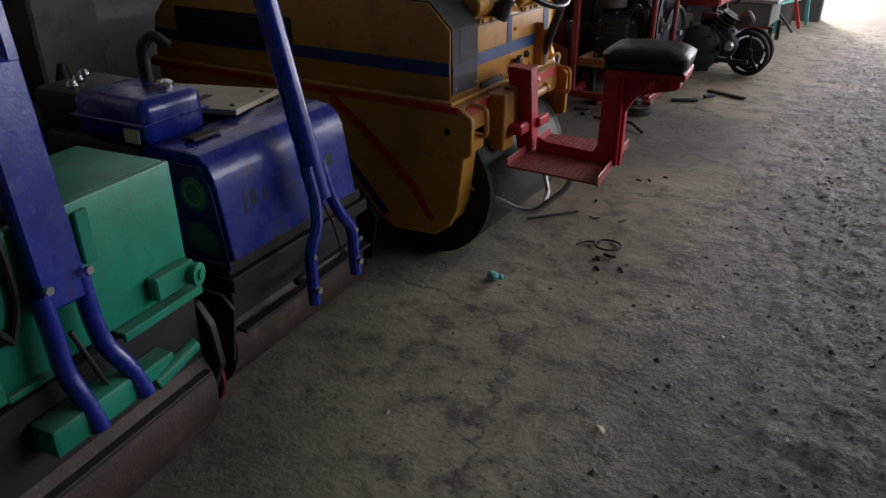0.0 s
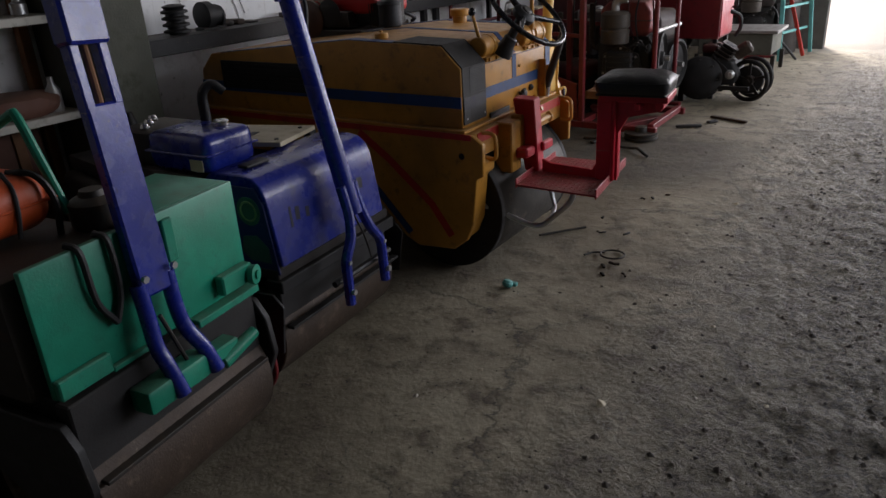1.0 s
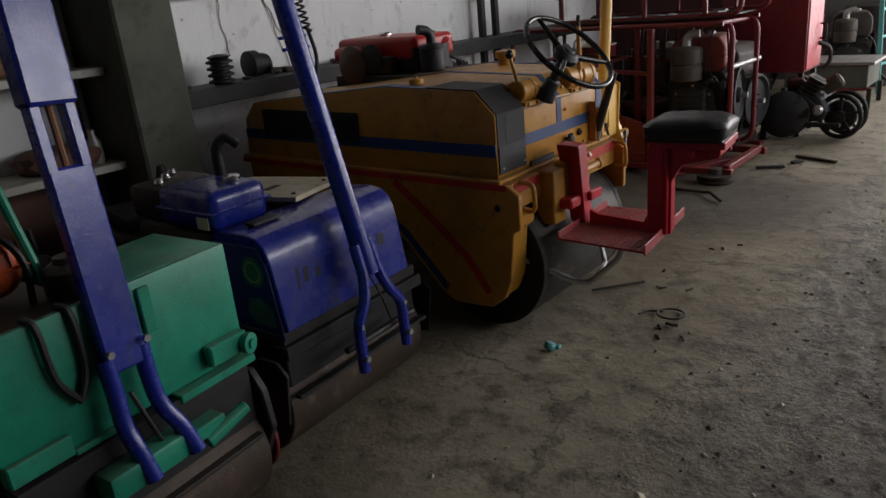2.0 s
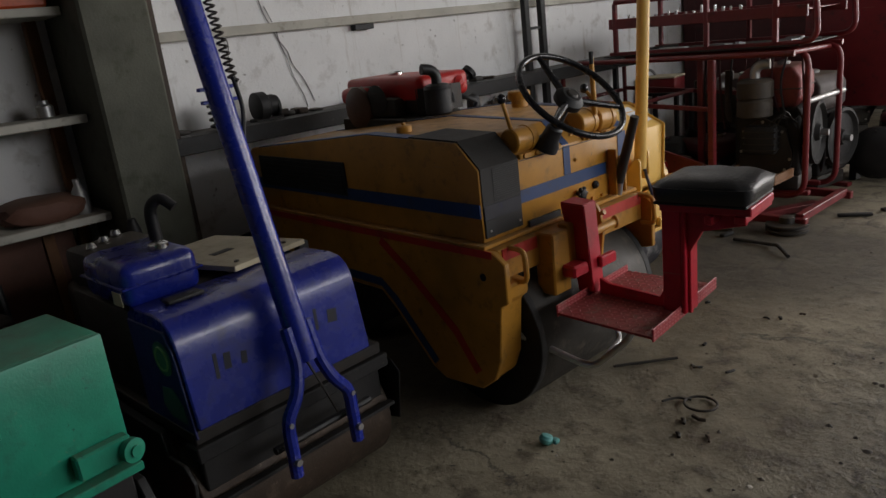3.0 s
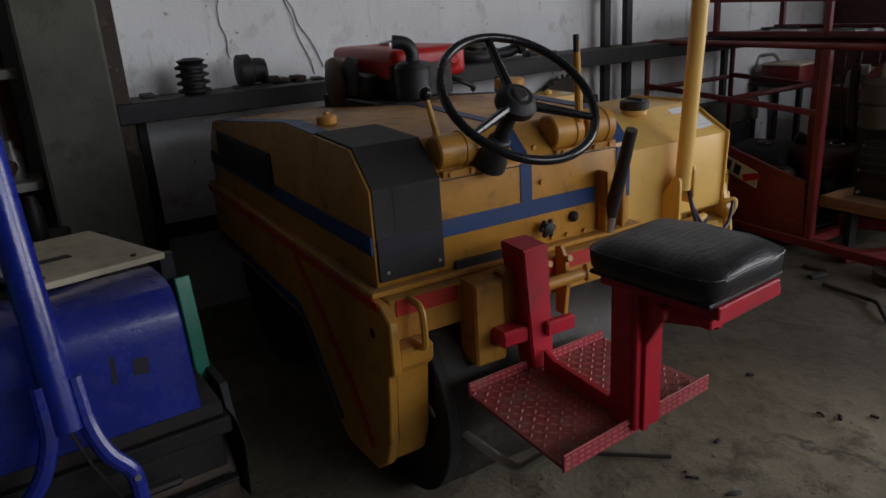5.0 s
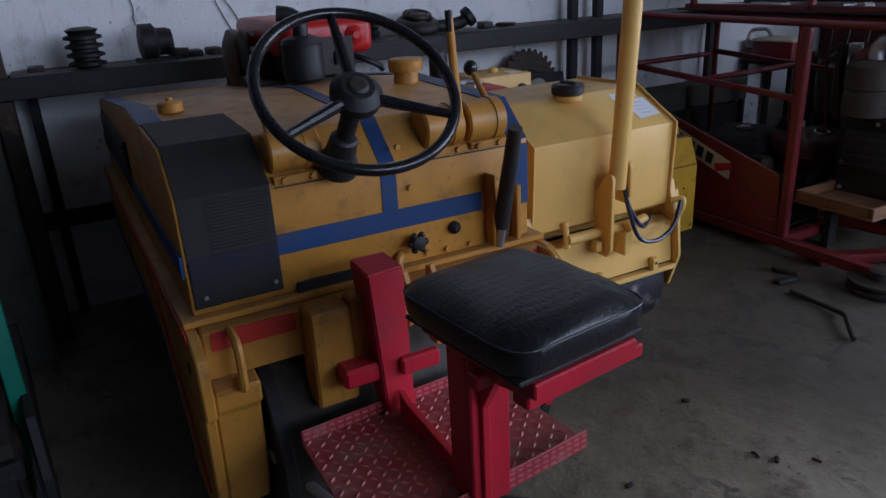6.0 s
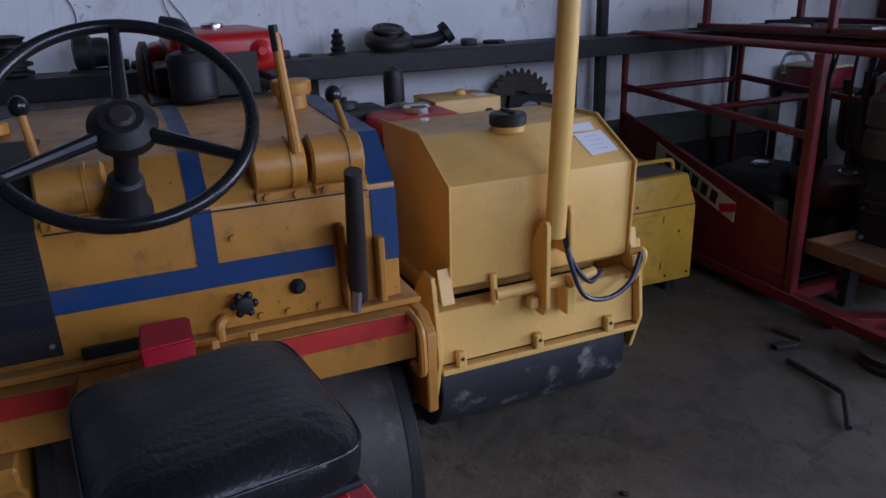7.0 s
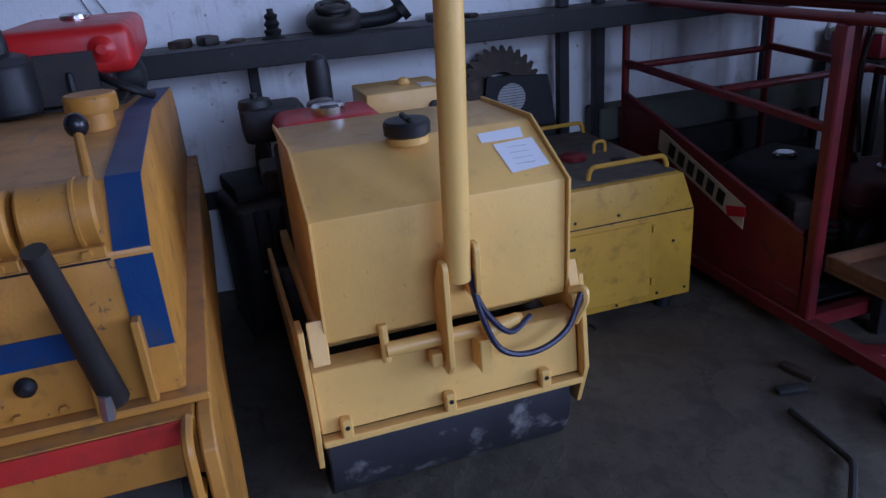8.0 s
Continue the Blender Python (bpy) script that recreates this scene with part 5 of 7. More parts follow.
def carriage_clutter():
    """Dark spare parts heaped on the carriage bed and hung in the frame."""
    rng = random.Random(41)
    for k in range(16):
        x, y = rng.uniform(-3.05, -2.2), rng.uniform(5.70, 6.30)
        r, L = rng.uniform(0.012, 0.03), rng.uniform(0.10, 0.28)
        a = rng.uniform(-1.2, 1.2)
        z = 0.122 + r
        bm = tube(bm0(), [(x - L / 2 * math.cos(a), y - L / 4 * math.sin(a), z), (x, y, z + rng.uniform(0.0, 0.02)), (x + L / 2 * math.cos(a), y + L / 4 * math.sin(a), z)], r, 8, 3)
        tagged(part("pipe_offcut", bm, (IRON, BLACK, RUST, DIMRED)[k % 4]), "short dark greasy pipe piece on the carriage bed", "pipe", "pipes on the carriage")
    for k in range(7):
        x, y = -2.95 + 0.12 * k, rng.uniform(5.72, 5.85)
        r = rng.uniform(0.04, 0.07)
        bm = lathe(bm0(), (x, y, 0.121), (rng.uniform(-0.2, 0.2), 0, 1), [(r, 0), (r, 0.02), (r * 0.6, 0.03), (r * 0.6, 0.06), (r * 0.9, 0.07), (r * 0.9, 0.09)], 20)
        tagged(part("drive_wheel", bm, (BLACK, IRON)[k % 2]), "dark grooved drive wheel lying on the carriage bed", "wheel", "drive wheels on the carriage")
    for k in range(8):
        x0 = -2.28 + 0.09 * k
        bm = tube(bm0(), [(x0, 5.98, 1.04), (x0 + rng.uniform(-0.05, 0.05), 5.94, 0.85), (x0 + rng.uniform(-0.08, 0.08), 5.96, rng.uniform(0.55, 0.7))], 0.007, 6, 5)
        tagged(part("hanging_hose", bm, (RUBBER, DIMRED)[k % 2]), "thin dark hose hanging inside the red frame", "hose", "hoses in the frame")


carriage_clutter()
for x, y, z, turn in ((-2.42, 6.72, 0.0, 12), (-1.90, 6.72, 0.0, -8)):
    big_engine("diesel_engine", (x, y, 0.03), turn, "dark sooty diesel engine behind the red carriage")
crate = thing("red_toolbox", (-3.22, 7.00, 0.70), "worn red steel box with a dusty pale lid on a stand", "toolbox", "", 8, True)
part("body", box(bm0(), (-0.14, -0.12, 0.001), (0.14, 0.12, 0.12), 0.012, 2), DARKRED, crate)
part("lid", box(bm0(), (-0.145, -0.125, 0.1205), (0.145, 0.125, 0.138), 0.008, 2), CREAM, crate)
part("handle", tube(bm0(), rounded([(-0.139, -0.05, 0.09), (-0.22, -0.05, 0.06), (-0.24, 0.0, 0.18), (-0.14, 0.05, 0.19), (-0.10, 0.05, 0.137)], 0.04), 0.012, 8), ALU, crate)
stand = thing("iron_stand", (-3.2, 7.0, 0), "dark iron stand against the wall behind the carriage", "stand")
part("top", box(bm0(), (-3.43, 6.86, 0.675), (-3.02, 7.16, 0.699), 0.004), GREASE, stand)
for x in (-3.42, -3.06):
    for y in (6.87, 7.12):
        part("leg", box(bm0(), (x, y, 0.0), (x + 0.035, y + 0.035, 0.6745), 0.003), GREASE, stand)


# ---- blue walk-behind roller ----
def blue_roller():
    t = thing("walk_behind_roller", (-1.503, 1.788, 0), "blue walk-behind roller with a rounded bonnet and a raised steering pole", "vibratory roller", "", 4.0, True)
    prof = [(0.0, 0.478), (-0.03, 0.68), (-0.038, 0.72), (-0.055, 0.755), (-0.085, 0.778), (-0.13, 0.786), (-0.27, 0.782), (-0.30, 0.76), (-0.30, 0.478)]
    bonnet = part("bonnet", prism(bm0(), prof, "y", 0.0, 0.605, 0.004), BLUE, t, "glossy dark blue rounded bonnet")
    part("side_cover", prism(bm0(), [(-0.012, 0.45), (-0.045, 0.69), (-0.075, 0.75), (-0.29, 0.75), (-0.29, 0.45)], "y", -0.008, -0.001, 0.002), DEEPBLUE, bonnet)
    part("round_sticker", cyl(bm0(), (-0.11, -0.0085, 0.668), (-0.11, -0.0105, 0.668), 0.05, n=32), surface("sticker_green", (0.06, 0.15, 0.11), 0.5, dust=0.1), bonnet, "round green sticker with a pale ring")
    part("sticker_ring", torus(bm0(), (-0.11, -0.0106, 0.668), (0, 1, 0), 0.033, 0.004, 32, 6), surface("sticker_pale", (0.2, 0.3, 0.14), 0.5, dust=0.1), bonnet)
    part("oval_patch", prism(bm0(), [(-0.04, 0.49), (-0.045, 0.545), (-0.09, 0.585), (-0.15, 0.575), (-0.165, 0.52), (-0.13, 0.49)], "y", -0.0105, -0.0085), surface("patch_green", (0.05, 0.12, 0.11), 0.55, dust=0.1), bonnet)
    # worn dark brand mark, drawn as plain bars
    for y0, w, z0, hgt in ((0.09, 0.016, 0.59, 0.07), (0.125, 0.03, 0.605, 0.045), (0.175, 0.026, 0.60, 0.035), (0.43, 0.015, 0.60, 0.065), (0.49, 0.05, 0.605, 0.04)):
        a0, a1 = (0.478 - z0) * 0.1485, (0.478 - z0 - hgt) * 0.1485
        part("brand_bar", bar(bm0(), (a0, y0, z0), (a1, y0 + 0.006, z0 + hgt), w * 0.7, 0.0015, 0, (1, 0, 0)), INK, bonnet)
    part("belt_guard", prism(bm0(), [(-0.245, 0.20), (-0.25, 0.30), (-0.265, 0.42), (-0.285, 0.56), (-0.31, 0.68), (-0.32, 0.715), (-0.335, 0.71), (-0.325, 0.68), (-0.30, 0.56), (-0.28, 0.42), (-0.265, 0.30), (-0.26, 0.20)], "y", 0.664, 0.706, 0.003), GREEN, t, "glossy green belt guard strip")
    part("latch", box(bm0(), (-0.20, 0.06, 0.787), (-0.15, 0.17, 0.80), 0.006, 2), BLACK, bonnet)
    # frame and drums
    part("front_bar", box(bm0(), (-0.07, -0.02, 0.385), (0.0, 0.67, 0.43), 0.004), BLACK, t)
    # dark plate standing in for the shade between bonnet and drum
    part("dark_gap_plate", box(bm0(), (-0.062, 0.0, 0.275), (-0.034, 0.65, 0.3845), 0.004), GREASE, t, "dark plate filling the gap above the drum")
    for y in (-0.05, 0.69):
        part("side_frame", prism(bm0(), [(-0.10, 0.30), (-0.15, 0.45), (-0.75, 0.45), (-0.80, 0.30), (-0.35, 0.30), (-0.25, 0.18), (-0.10, 0.18)], "y", y, y + 0.025, 0.003), BLACK, t)
        part("guard_flap", prism(bm0(), [(0.03, 0.36), (-0.01, 0.40), (-0.10, 0.40), (-0.10, 0.16), (0.0, 0.18)], "y", y - 0.012 if y < 0 else y - 0.006, y - 0.001, 0.002), BLACK, t)
    for x in (-0.22, -0.68):
        part("drum", drum_with_ends(bm0(), x, -0.02, 0.67, 0.195, 0.195), RUST, t, "rust-brown steel drum")
    part("scraper", bar(bm0(), (0.0, -0.01, 0.255), (0.0, 0.66, 0.255), 0.03, 0.012, 0.002), BLACK, t)
    part("deck", box(bm0(), (-0.82, -0.01, 0.43), (-0.02, 0.66, 0.468), 0.004), IRON, t)
    # steering pole on its fork
    m = (Matrix.Translation((-1.503, 1.788, 0)) @ pose(0, 0, 0, 0, 0, 4.0)).inverted()
    lo, hi = m @ Vector((-1.452, 2.105, 0.575)), m @ Vector((-1.70, 2.066, 1.72))
    pole = part("steering_pole", tube(bm0(), [lo, lo.lerp(hi, 0.5), hi], 0.035, 24, 1, 0.032), BLUE, t, "glossy blue round steering pole")
    up = (hi - lo).normalized()
    for s in (0.64, 0.67):
        part("clamp", bar(bm0(), lo.lerp(hi, s) + Vector((-0.01, -0.05, 0)), lo.lerp(hi, s) + Vector((-0.01, 0.055, 0)), 0.018, 0.01, 0.002), BLUE, pole)
    part("spring", tube(bm0(), [lo.lerp(hi, 0.68 + 0.0026 * k) + Vector((0.012 * math.cos(k * 1.05) + 0.02, 0.046 + 0.012 * math.sin(k * 1.05), 0)) for k in range(120)], 0.0035, 6), IRON, pole, "dark coil spring")
    part("cable", tube(bm0(), [lo.lerp(hi, 0.69) + Vector((0.02, 0.046, 0)), lo.lerp(hi, 0.62) + Vector((0.03, 0.04, 0)), lo.lerp(hi, 0.56) + Vector((0.02, 0.025, 0)), lo.lerp(hi, 0.52) + Vector((0.01, 0.015, 0))], 0.006, 8, 5), RUBBER, pole)
    for sgn in (-1, 1):
        base = [lo + up * 0.11 + Vector((0.008, sgn * 0.034, 0)), lo + Vector((0.01, sgn * 0.036, 0.0)), lo + Vector((0.03, sgn * 0.062 - 0.004, -0.075)), lo + Vector((0.035, sgn * 0.11 - 0.006, -0.13)), lo + Vector((0.04, sgn * 0.112 - 0.008, -0.30))]
        fork = part("fork_arm", tube(bm0(), rounded(base, 0.03, 3), 0.019, 10), BLUE, t)
        part("bolt", bolt(bm0(), base[-1] + Vector((0.015, 0, 0.05)), (1, 0, 0), 0.011, 0.012), STEEL, fork)
        part("bolt", bolt(bm0(), base[3] + Vector((0.012, 0, -0.01)), (1, 0, 0), 0.008, 0.01), STEEL, fork)
    part("thin_cable", tube(bm0(), [lo + Vector((0.0, 0, 0.0)), lo + Vector((0.02, 0.03, -0.10)), lo + Vector((0.01, 0.07, -0.2))], 0.004, 6, 5), IRON, t)
    part("tie_rod", tube(bm0(), [lo + Vector((0, -0.15, -0.22)), lo + Vector((0, 0.2, -0.22))], 0.012, 8), BLACK, t)
    # engine at the back
    tank = part("fuel_tank", box(bm0(), (-0.55, -0.01, 0.77), (-0.255, 0.225, 0.905), 0.035, 3), BLUE, t, "glossy blue fuel tank")
    part("tank_band", box(bm0(), (-0.556, -0.016, 0.835), (-0.249, 0.231, 0.842), 0.003), BLUE, tank)
    part("tank_cap", lathe(bm0(), (-0.335, 0.147, 0.903), (0, 0, 1), [(0.026, 0), (0.03, 0.004), (0.03, 0.018), (0.02, 0.024)], 20), CHROME, tank)
    part("tank_sticker", box(bm0(), (-0.34, -0.0125, 0.785), (-0.28, -0.011, 0.825)), CREAM, tank)
    part("crankcase", box(bm0(), (-0.72, 0.0, 0.47), (-0.31, 0.36, 0.768), 0.02, 2), IRON, t)
    part("valve_cover", box(bm0(), (-0.76, 0.02, 0.769), (-0.57, 0.26, 0.89), 0.02, 2), IRON, t)
    for k in range(3):
        part("fitting", lathe(bm0(), (-0.62 - 0.05 * k, 0.06 + 0.06 * k, 0.888), (0, 0, 1), [(0.016, 0), (0.018, 0.01), (0.012, 0.025)], 12), CHROME, t)
    part("exhaust", tube(bm0(), [(-0.46, 0.20, 0.76), (-0.46, 0.20, 0.92), (-0.455, 0.20, 1.0), (-0.43, 0.225, 1.03), (-0.40, 0.25, 1.0)], 0.021, 12, 4, 0.016), RUBBER, t, "hooked black exhaust pipe")


blue_roller()
cream = thing("cover_board", (-1.9, 2.2, 0.8), "cream board with stains lying over the blue roller's engine", "board")
a, b = Vector((-1.752, 2.088, 0.792)), Vector((-1.89, 2.42, 0.77))
dirn = (b - a).normalized()
back = Vector((-dirn.y, dirn.x, 0.02)) * 0.40
bm = bm0()
low = [bm.verts.new(p) for p in (a, b, b + back, a + back)]
top = [bm.verts.new(v.co + Vector((0, 0, 0.018))) for v in low]
bm.faces.new(low), bm.faces.new(top)
for k in range(4):
    bm.faces.new((low[k], low[(k + 1) % 4], top[(k + 1) % 4], top[k]))
bmesh.ops.bevel(bm, geom=bm.edges[:], offset=0.002, segments=1, affect="EDGES")
part("board", bm, CREAM, cream)
part("slot", bar(bm0(), a + back * 0.45 + dirn * 0.10 + Vector((0, 0, 0.019)), a + back * 0.45 + dirn * 0.19 + Vector((0, 0, 0.019)), 0.03, 0.003, 0.001), BLACK, cream)
for s in (0.05, 0.29):
    part("bolt", bolt(bm0(), a + back * 0.09 + dirn * s + Vector((0, 0, 0.018)), (0, 0, 1), 0.008, 0.006), IRON, cream)
for dx, dy in ((-0.05, 0.03), (-0.17, 0.33)):
    part("support", box(bm0(), (-1.757 + dx - 0.02, 2.094 + dy - 0.02, 0.46), (-1.757 + dx + 0.02, 2.094 + dy + 0.02, 0.775), 0.003), BLACK, cream)


# ---- green walk-behind roller ----
def green_roller():
    t = thing("walk_behind_roller", (-1.38, 0.928, 0), "green walk-behind roller with a blue steering handle", "vibratory roller", "", 7.6, True)
    face = part("front_cover", box(bm0(), (-0.02, 0.0, 0.51), (0.0, 0.685, 0.84), 0.005, 2), GREEN, t, "glossy green sheet-steel cover")
    part("tool_box", box(bm0(), (-0.30, 0.36, 0.52), (-0.021, 0.685, 0.84), 0.005, 2), GREEN, t)
    part("low_strip", box(bm0(), (0.0005, 0.0, 0.512), (0.022, 0.15, 0.565), 0.004), GREEN, t)
    part("low_lip", box(bm0(), (0.0005, 0.15, 0.505), (0.02, 0.30, 0.52), 0.003), GREEN, t)
    part("ledge", box(bm0(), (-0.02, 0.43, 0.485), (0.035, 0.69, 0.508), 0.003), GREEN, t)
    part("bolt_block", box(bm0(), (0.0005, 0.545, 0.53), (0.035, 0.675, 0.59), 0.005), GREEN, t)
    part("bolt_boss", lathe(bm0(), (0.03, 0.665, 0.552), (1, 0.25, 0), [(0.026, 0), (0.03, 0.004), (0.03, 0.022), (0.014, 0.024), (0.014, 0.03)], 22), GREEN, t)
    part("notch_plate", box(bm0(), (0.0005, 0.395, 0.70), (0.012, 0.43, 0.82), 0.003), GREEN, t)
    for y in (0.155, 0.235):
        part("strap", tube(bm0(), [(-0.02, y - 0.02, 0.85), (0.012, y - 0.01, 0.83), (0.014, 0.155 if y < 0.2 else 0.225, 0.70), (0.016, 0.195, 0.625)], 0.0085, 8, 5), RUBBER, t)
    part("base_frame", box(bm0(), (-0.80, 0.02, 0.40), (-0.03, 0.66, 0.50), 0.006), IRON, t)
    # dark plate that fills the dark gap between cover and drum
    part("dark_gap_plate", box(bm0(), (-0.018, 0.0, 0.305), (0.030, 0.66, 0.50), 0.005), GREASE, t, "dark plate filling the gap above the drum")
    part("yoke_plate", box(bm0(), (0.031, 0.16, 0.385), (0.105, 0.38, 0.455), 0.012, 2), GREEN, t)
    part("yoke_plate", box(bm0(), (0.031, 0.381, 0.39), (0.09, 0.51, 0.43), 0.005), GREEN, t)
    part("pivot_tube", cyl(bm0(), (0.075, 0.445, 0.375), (0.095, 0.575, 0.415), 0.024, 0.018, bev=0.003), GREEN, t)
    for y in (-0.03, 0.665):
        part("side_plate", prism(bm0(), [(0.06, 0.40), (0.02, 0.46), (-0.80, 0.46), (-0.82, 0.30), (-0.35, 0.30), (-0.2, 0.20), (0.03, 0.18), (0.075, 0.28)], "y", y, y + 0.025, 0.004), BLACK, t)
    part("red_disc", cyl(bm0(), (-0.09, 0.70, 0.20), (-0.09, 0.715, 0.20), 0.13, n=32, bev=0.003), DARKRED, t, "dark red painted side disc")
    for x in (-0.14, -0.62):
        part("drum", drum_with_ends(bm0(), x, 0.0, 0.66, 0.20, 0.20), RUST, t, "rust-brown steel drum")
    part("scraper", bar(bm0(), (0.055, 0.02, 0.275), (0.055, 0.64, 0.275), 0.03, 0.012, 0.002), IRON, t)
    # blue handle
    m = (Matrix.Translation((-1.38, 0.928, 0)) @ pose(0, 0, 0, 0, 0, 7.6)).inverted()
    lo, mid, hi = (m @ Vector(p) for p in ((-1.388, 1.238, 0.72), (-1.452, 1.250, 1.16), (-1.535, 1.274, 1.72)))
    dirv = (mid - lo).normalized()
    side = Vector((0, 1, 0))
    handle = part("steering_handle", bar(bm0(), lo - dirv * 0.06, mid - dirv * 0.02, 0.108, 0.035, 0.006, (1, 0, 0)), BLUE, t, "flat blue steering handle")
    for sgn in (-1, 1):
        part("fork_prong", bar(bm0(), mid - dirv * 0.03 + side * sgn * 0.040, mid + dirv * 0.12 + side * sgn * 0.040, 0.028, 0.035, 0.004, (1, 0, 0)), BLUE, handle)
    part("handle_sleeve", bar(bm0(), mid + dirv * 0.115, hi, 0.118, 0.06, 0.008, (1, 0, 0)), BLUE, handle)
    part("inner_rod", tube(bm0(), [mid - dirv * 0.02, mid + dirv * 0.13], 0.008, 8), WOOD, handle)
    for sgn in (-1, 1):
        arm = [lo - dirv * 0.02 + side * sgn * 0.048, lo - dirv * 0.12 + side * sgn * 0.046, lo - dirv * 0.19 + Vector((0.005, sgn * 0.052, 0)), lo - dirv * 0.25 + Vector((0.02, sgn * 0.062 + 0.02, 0)), lo - dirv * 0.33 + Vector((0.03, sgn * 0.065 + 0.035, 0))]
        bm = tube(bm0(), rounded(arm, 0.05, 4), 0.021, 12)
        part("fork_arm", bm, BLUE, handle)
        part("bolt", bolt(bm0(), arm[0] + Vector((0.028, 0, 0.02)), (1, 0, 0), 0.010, 0.01), STEEL, handle)
    part("link_rod", tube(bm0(), [lo - dirv * 0.12 + Vector((0.0, -0.01, 0)), lo - dirv * 0.27 + Vector((0.005, 0.03, 0))], 0.006, 8), IRON, handle)
    # engine behind the cover
    tank = part("fuel_tank", box(bm0(), (-0.42, 0.03, 0.835), (-0.20, 0.275, 0.985), 0.06, 5), ORANGE, t, "orange-red fuel tank")
    part("tank_cap", lathe(bm0(), (-0.27, 0.13, 0.983), (0, 0, 1), [(0.03, 0), (0.036, 0.004), (0.036, 0.02), (0.025, 0.025)], 20), CHROME, tank)
    part("tank_hose", tube(bm0(), [(-0.26, 0.20, 0.985), (-0.21, 0.235, 0.975), (-0.185, 0.255, 0.91), (-0.19, 0.25, 0.80)], 0.009, 8, 5), RUBBER, tank)
    part("tank_strap", tube(bm0(), [(-0.196, 0.15, 0.84), (-0.193, 0.16, 0.90), (-0.205, 0.17, 0.955), (-0.25, 0.18, 0.990)], 0.006, 8, 4), RUBBER, tank)
    part("tank_rim", box(bm0(), (-0.425, 0.025, 0.905), (-0.195, 0.28, 0.912), 0.003), ORANGE, tank)
    part("crankcase", box(bm0(), (-0.44, -0.03, 0.50), (-0.05, 0.34, 0.815), 0.02, 2), IRON, t)
    part("air_cleaner", lathe(bm0(), (-0.15, 0.337, 0.812), (0, 0, 1), [(0.06, 0), (0.065, 0.01), (0.065, 0.07), (0.05, 0.08), (0.035, 0.085), (0.03, 0.10)], 24), IRON, t)
    a, b = m @ Vector((-1.70, 1.172, 1.105)), m @ Vector((-1.60, 1.185, 0.86))
    part("throttle_lever", tube(bm0(), [a + Vector((-0.09, -0.02, -0.035)), a + Vector((-0.03, 0, 0.0)), a, a.lerp(b, 0.5), b], 0.0125, 10, 3), GREEN, t, "bent green lever")


green_roller()


# ---- things on the rack and the hood ----
def ribbed_pulley(name, c, label):
    prof = [(0.035, 0)]
    for k in range(4):
        h = 0.012 + k * 0.033
        prof += [(0.048, h), (0.07, h + 0.005), (0.07, h + 0.016), (0.048, h + 0.023)]
    prof += [(0.062, 0.15), (0.03, 0.16)]
    tagged(part(name, lathe(bm0(), c, (0, 0, 1), prof, 24), BLACK), label, "pulley")


ribbed_pulley("ribbed_pulley", (-3.21, 2.845, 1.072), "black ribbed pulley standing on the wall shelf")
pump = thing("water_pump", (-3.25, 3.12, 1.072), "black cast pump body with a round flange on the wall shelf", "pump")
part("housing", lathe(bm0(), (-3.26, 3.05, 1.15), (0, 1, 0), [(0.04, 0), (0.075, 0.01), (0.075, 0.06), (0.055, 0.075), (0.055, 0.115)], 24), BLACK, pump)
part("flange", cyl(bm0(), (-3.26, 3.165, 1.14), (-3.26, 3.18, 1.14), 0.06, n=20), BLACK, pump)
part("foot", box(bm0(), (-3.30, 3.03, 1.0725), (-3.22, 3.20, 1.09), 0.004), BLACK, pump)
part("stub", tube(bm0(), [(-3.26, 3.18, 1.10), (-3.25, 3.24, 1.096)], 0.022, 12), IRON, pump)
rng = random.Random(21)
for k in range(9):
    y = (3.28, 3.36, 3.45, 3.75, 3.85, 3.95, 4.75, 4.9, 2.66)[k]
    x, r = -3.30 + rng.uniform(-0.05, 0.04), rng.uniform(0.018, 0.03)
    bm = box(bm0(), (-0.05, -0.03, 0), (0.05, 0.03, rng.uniform(0.015, 0.035)), 0.008, 2, Matrix.Translation((x, y, 1.0725)) @ pose(0, 0, 0, 0, 0, rng.uniform(-40, 40)))
    tagged(part("iron_scrap", bm, (IRON, RUST)[k % 2]), "small dark iron scrap lying on the wall shelf", "scrap", "scrap on the shelf")
jack = thing("screw_jack", (-3.24, 4.09, 1.072), "small black stepped iron part standing on the wall shelf", "jack")
part("body", lathe(bm0(), (-3.24, 4.09, 1.072), (0, 0, 1), [(0.045, 0), (0.045, 0.01), (0.028, 0.02), (0.034, 0.035), (0.022, 0.045), (0.03, 0.06), (0.02, 0.075), (0.026, 0.09), (0.012, 0.10), (0.012, 0.115)], 20), BLACK, jack)
turbo = thing("pump_casing", (-3.24, 4.36, 1.072), "grey cast pump casing with a pipe elbow on the wall shelf", "pump")
part("volute", torus(bm0(), (-3.25, 4.33, 1.122), (0.25, 0, 1), 0.075, 0.035, 32, 12), IRON, turbo)
part("back_plate", lathe(bm0(), (-3.25, 4.33, 1.0725), (0, 0, 1), [(0.09, 0), (0.09, 0.012), (0.05, 0.02), (0.05, 0.10), (0.03, 0.11)], 28), IRON, turbo)
part("top_ring", torus(bm0(), (-3.25, 4.33, 1.172), (0.25, 0, 1), 0.06, 0.012, 28, 8), IRON, turbo)
part("elbow", tube(bm0(), [(-3.23, 4.39, 1.112), (-3.22, 4.48, 1.112), (-3.21, 4.55, 1.122), (-3.20, 4.59, 1.147)], 0.03, 14, 4), BLACK, turbo)
part("elbow_flange", cyl(bm0(), (-3.20, 4.575, 1.138), (-3.195, 4.60, 1.155), 0.048, n=18), BLACK, turbo)



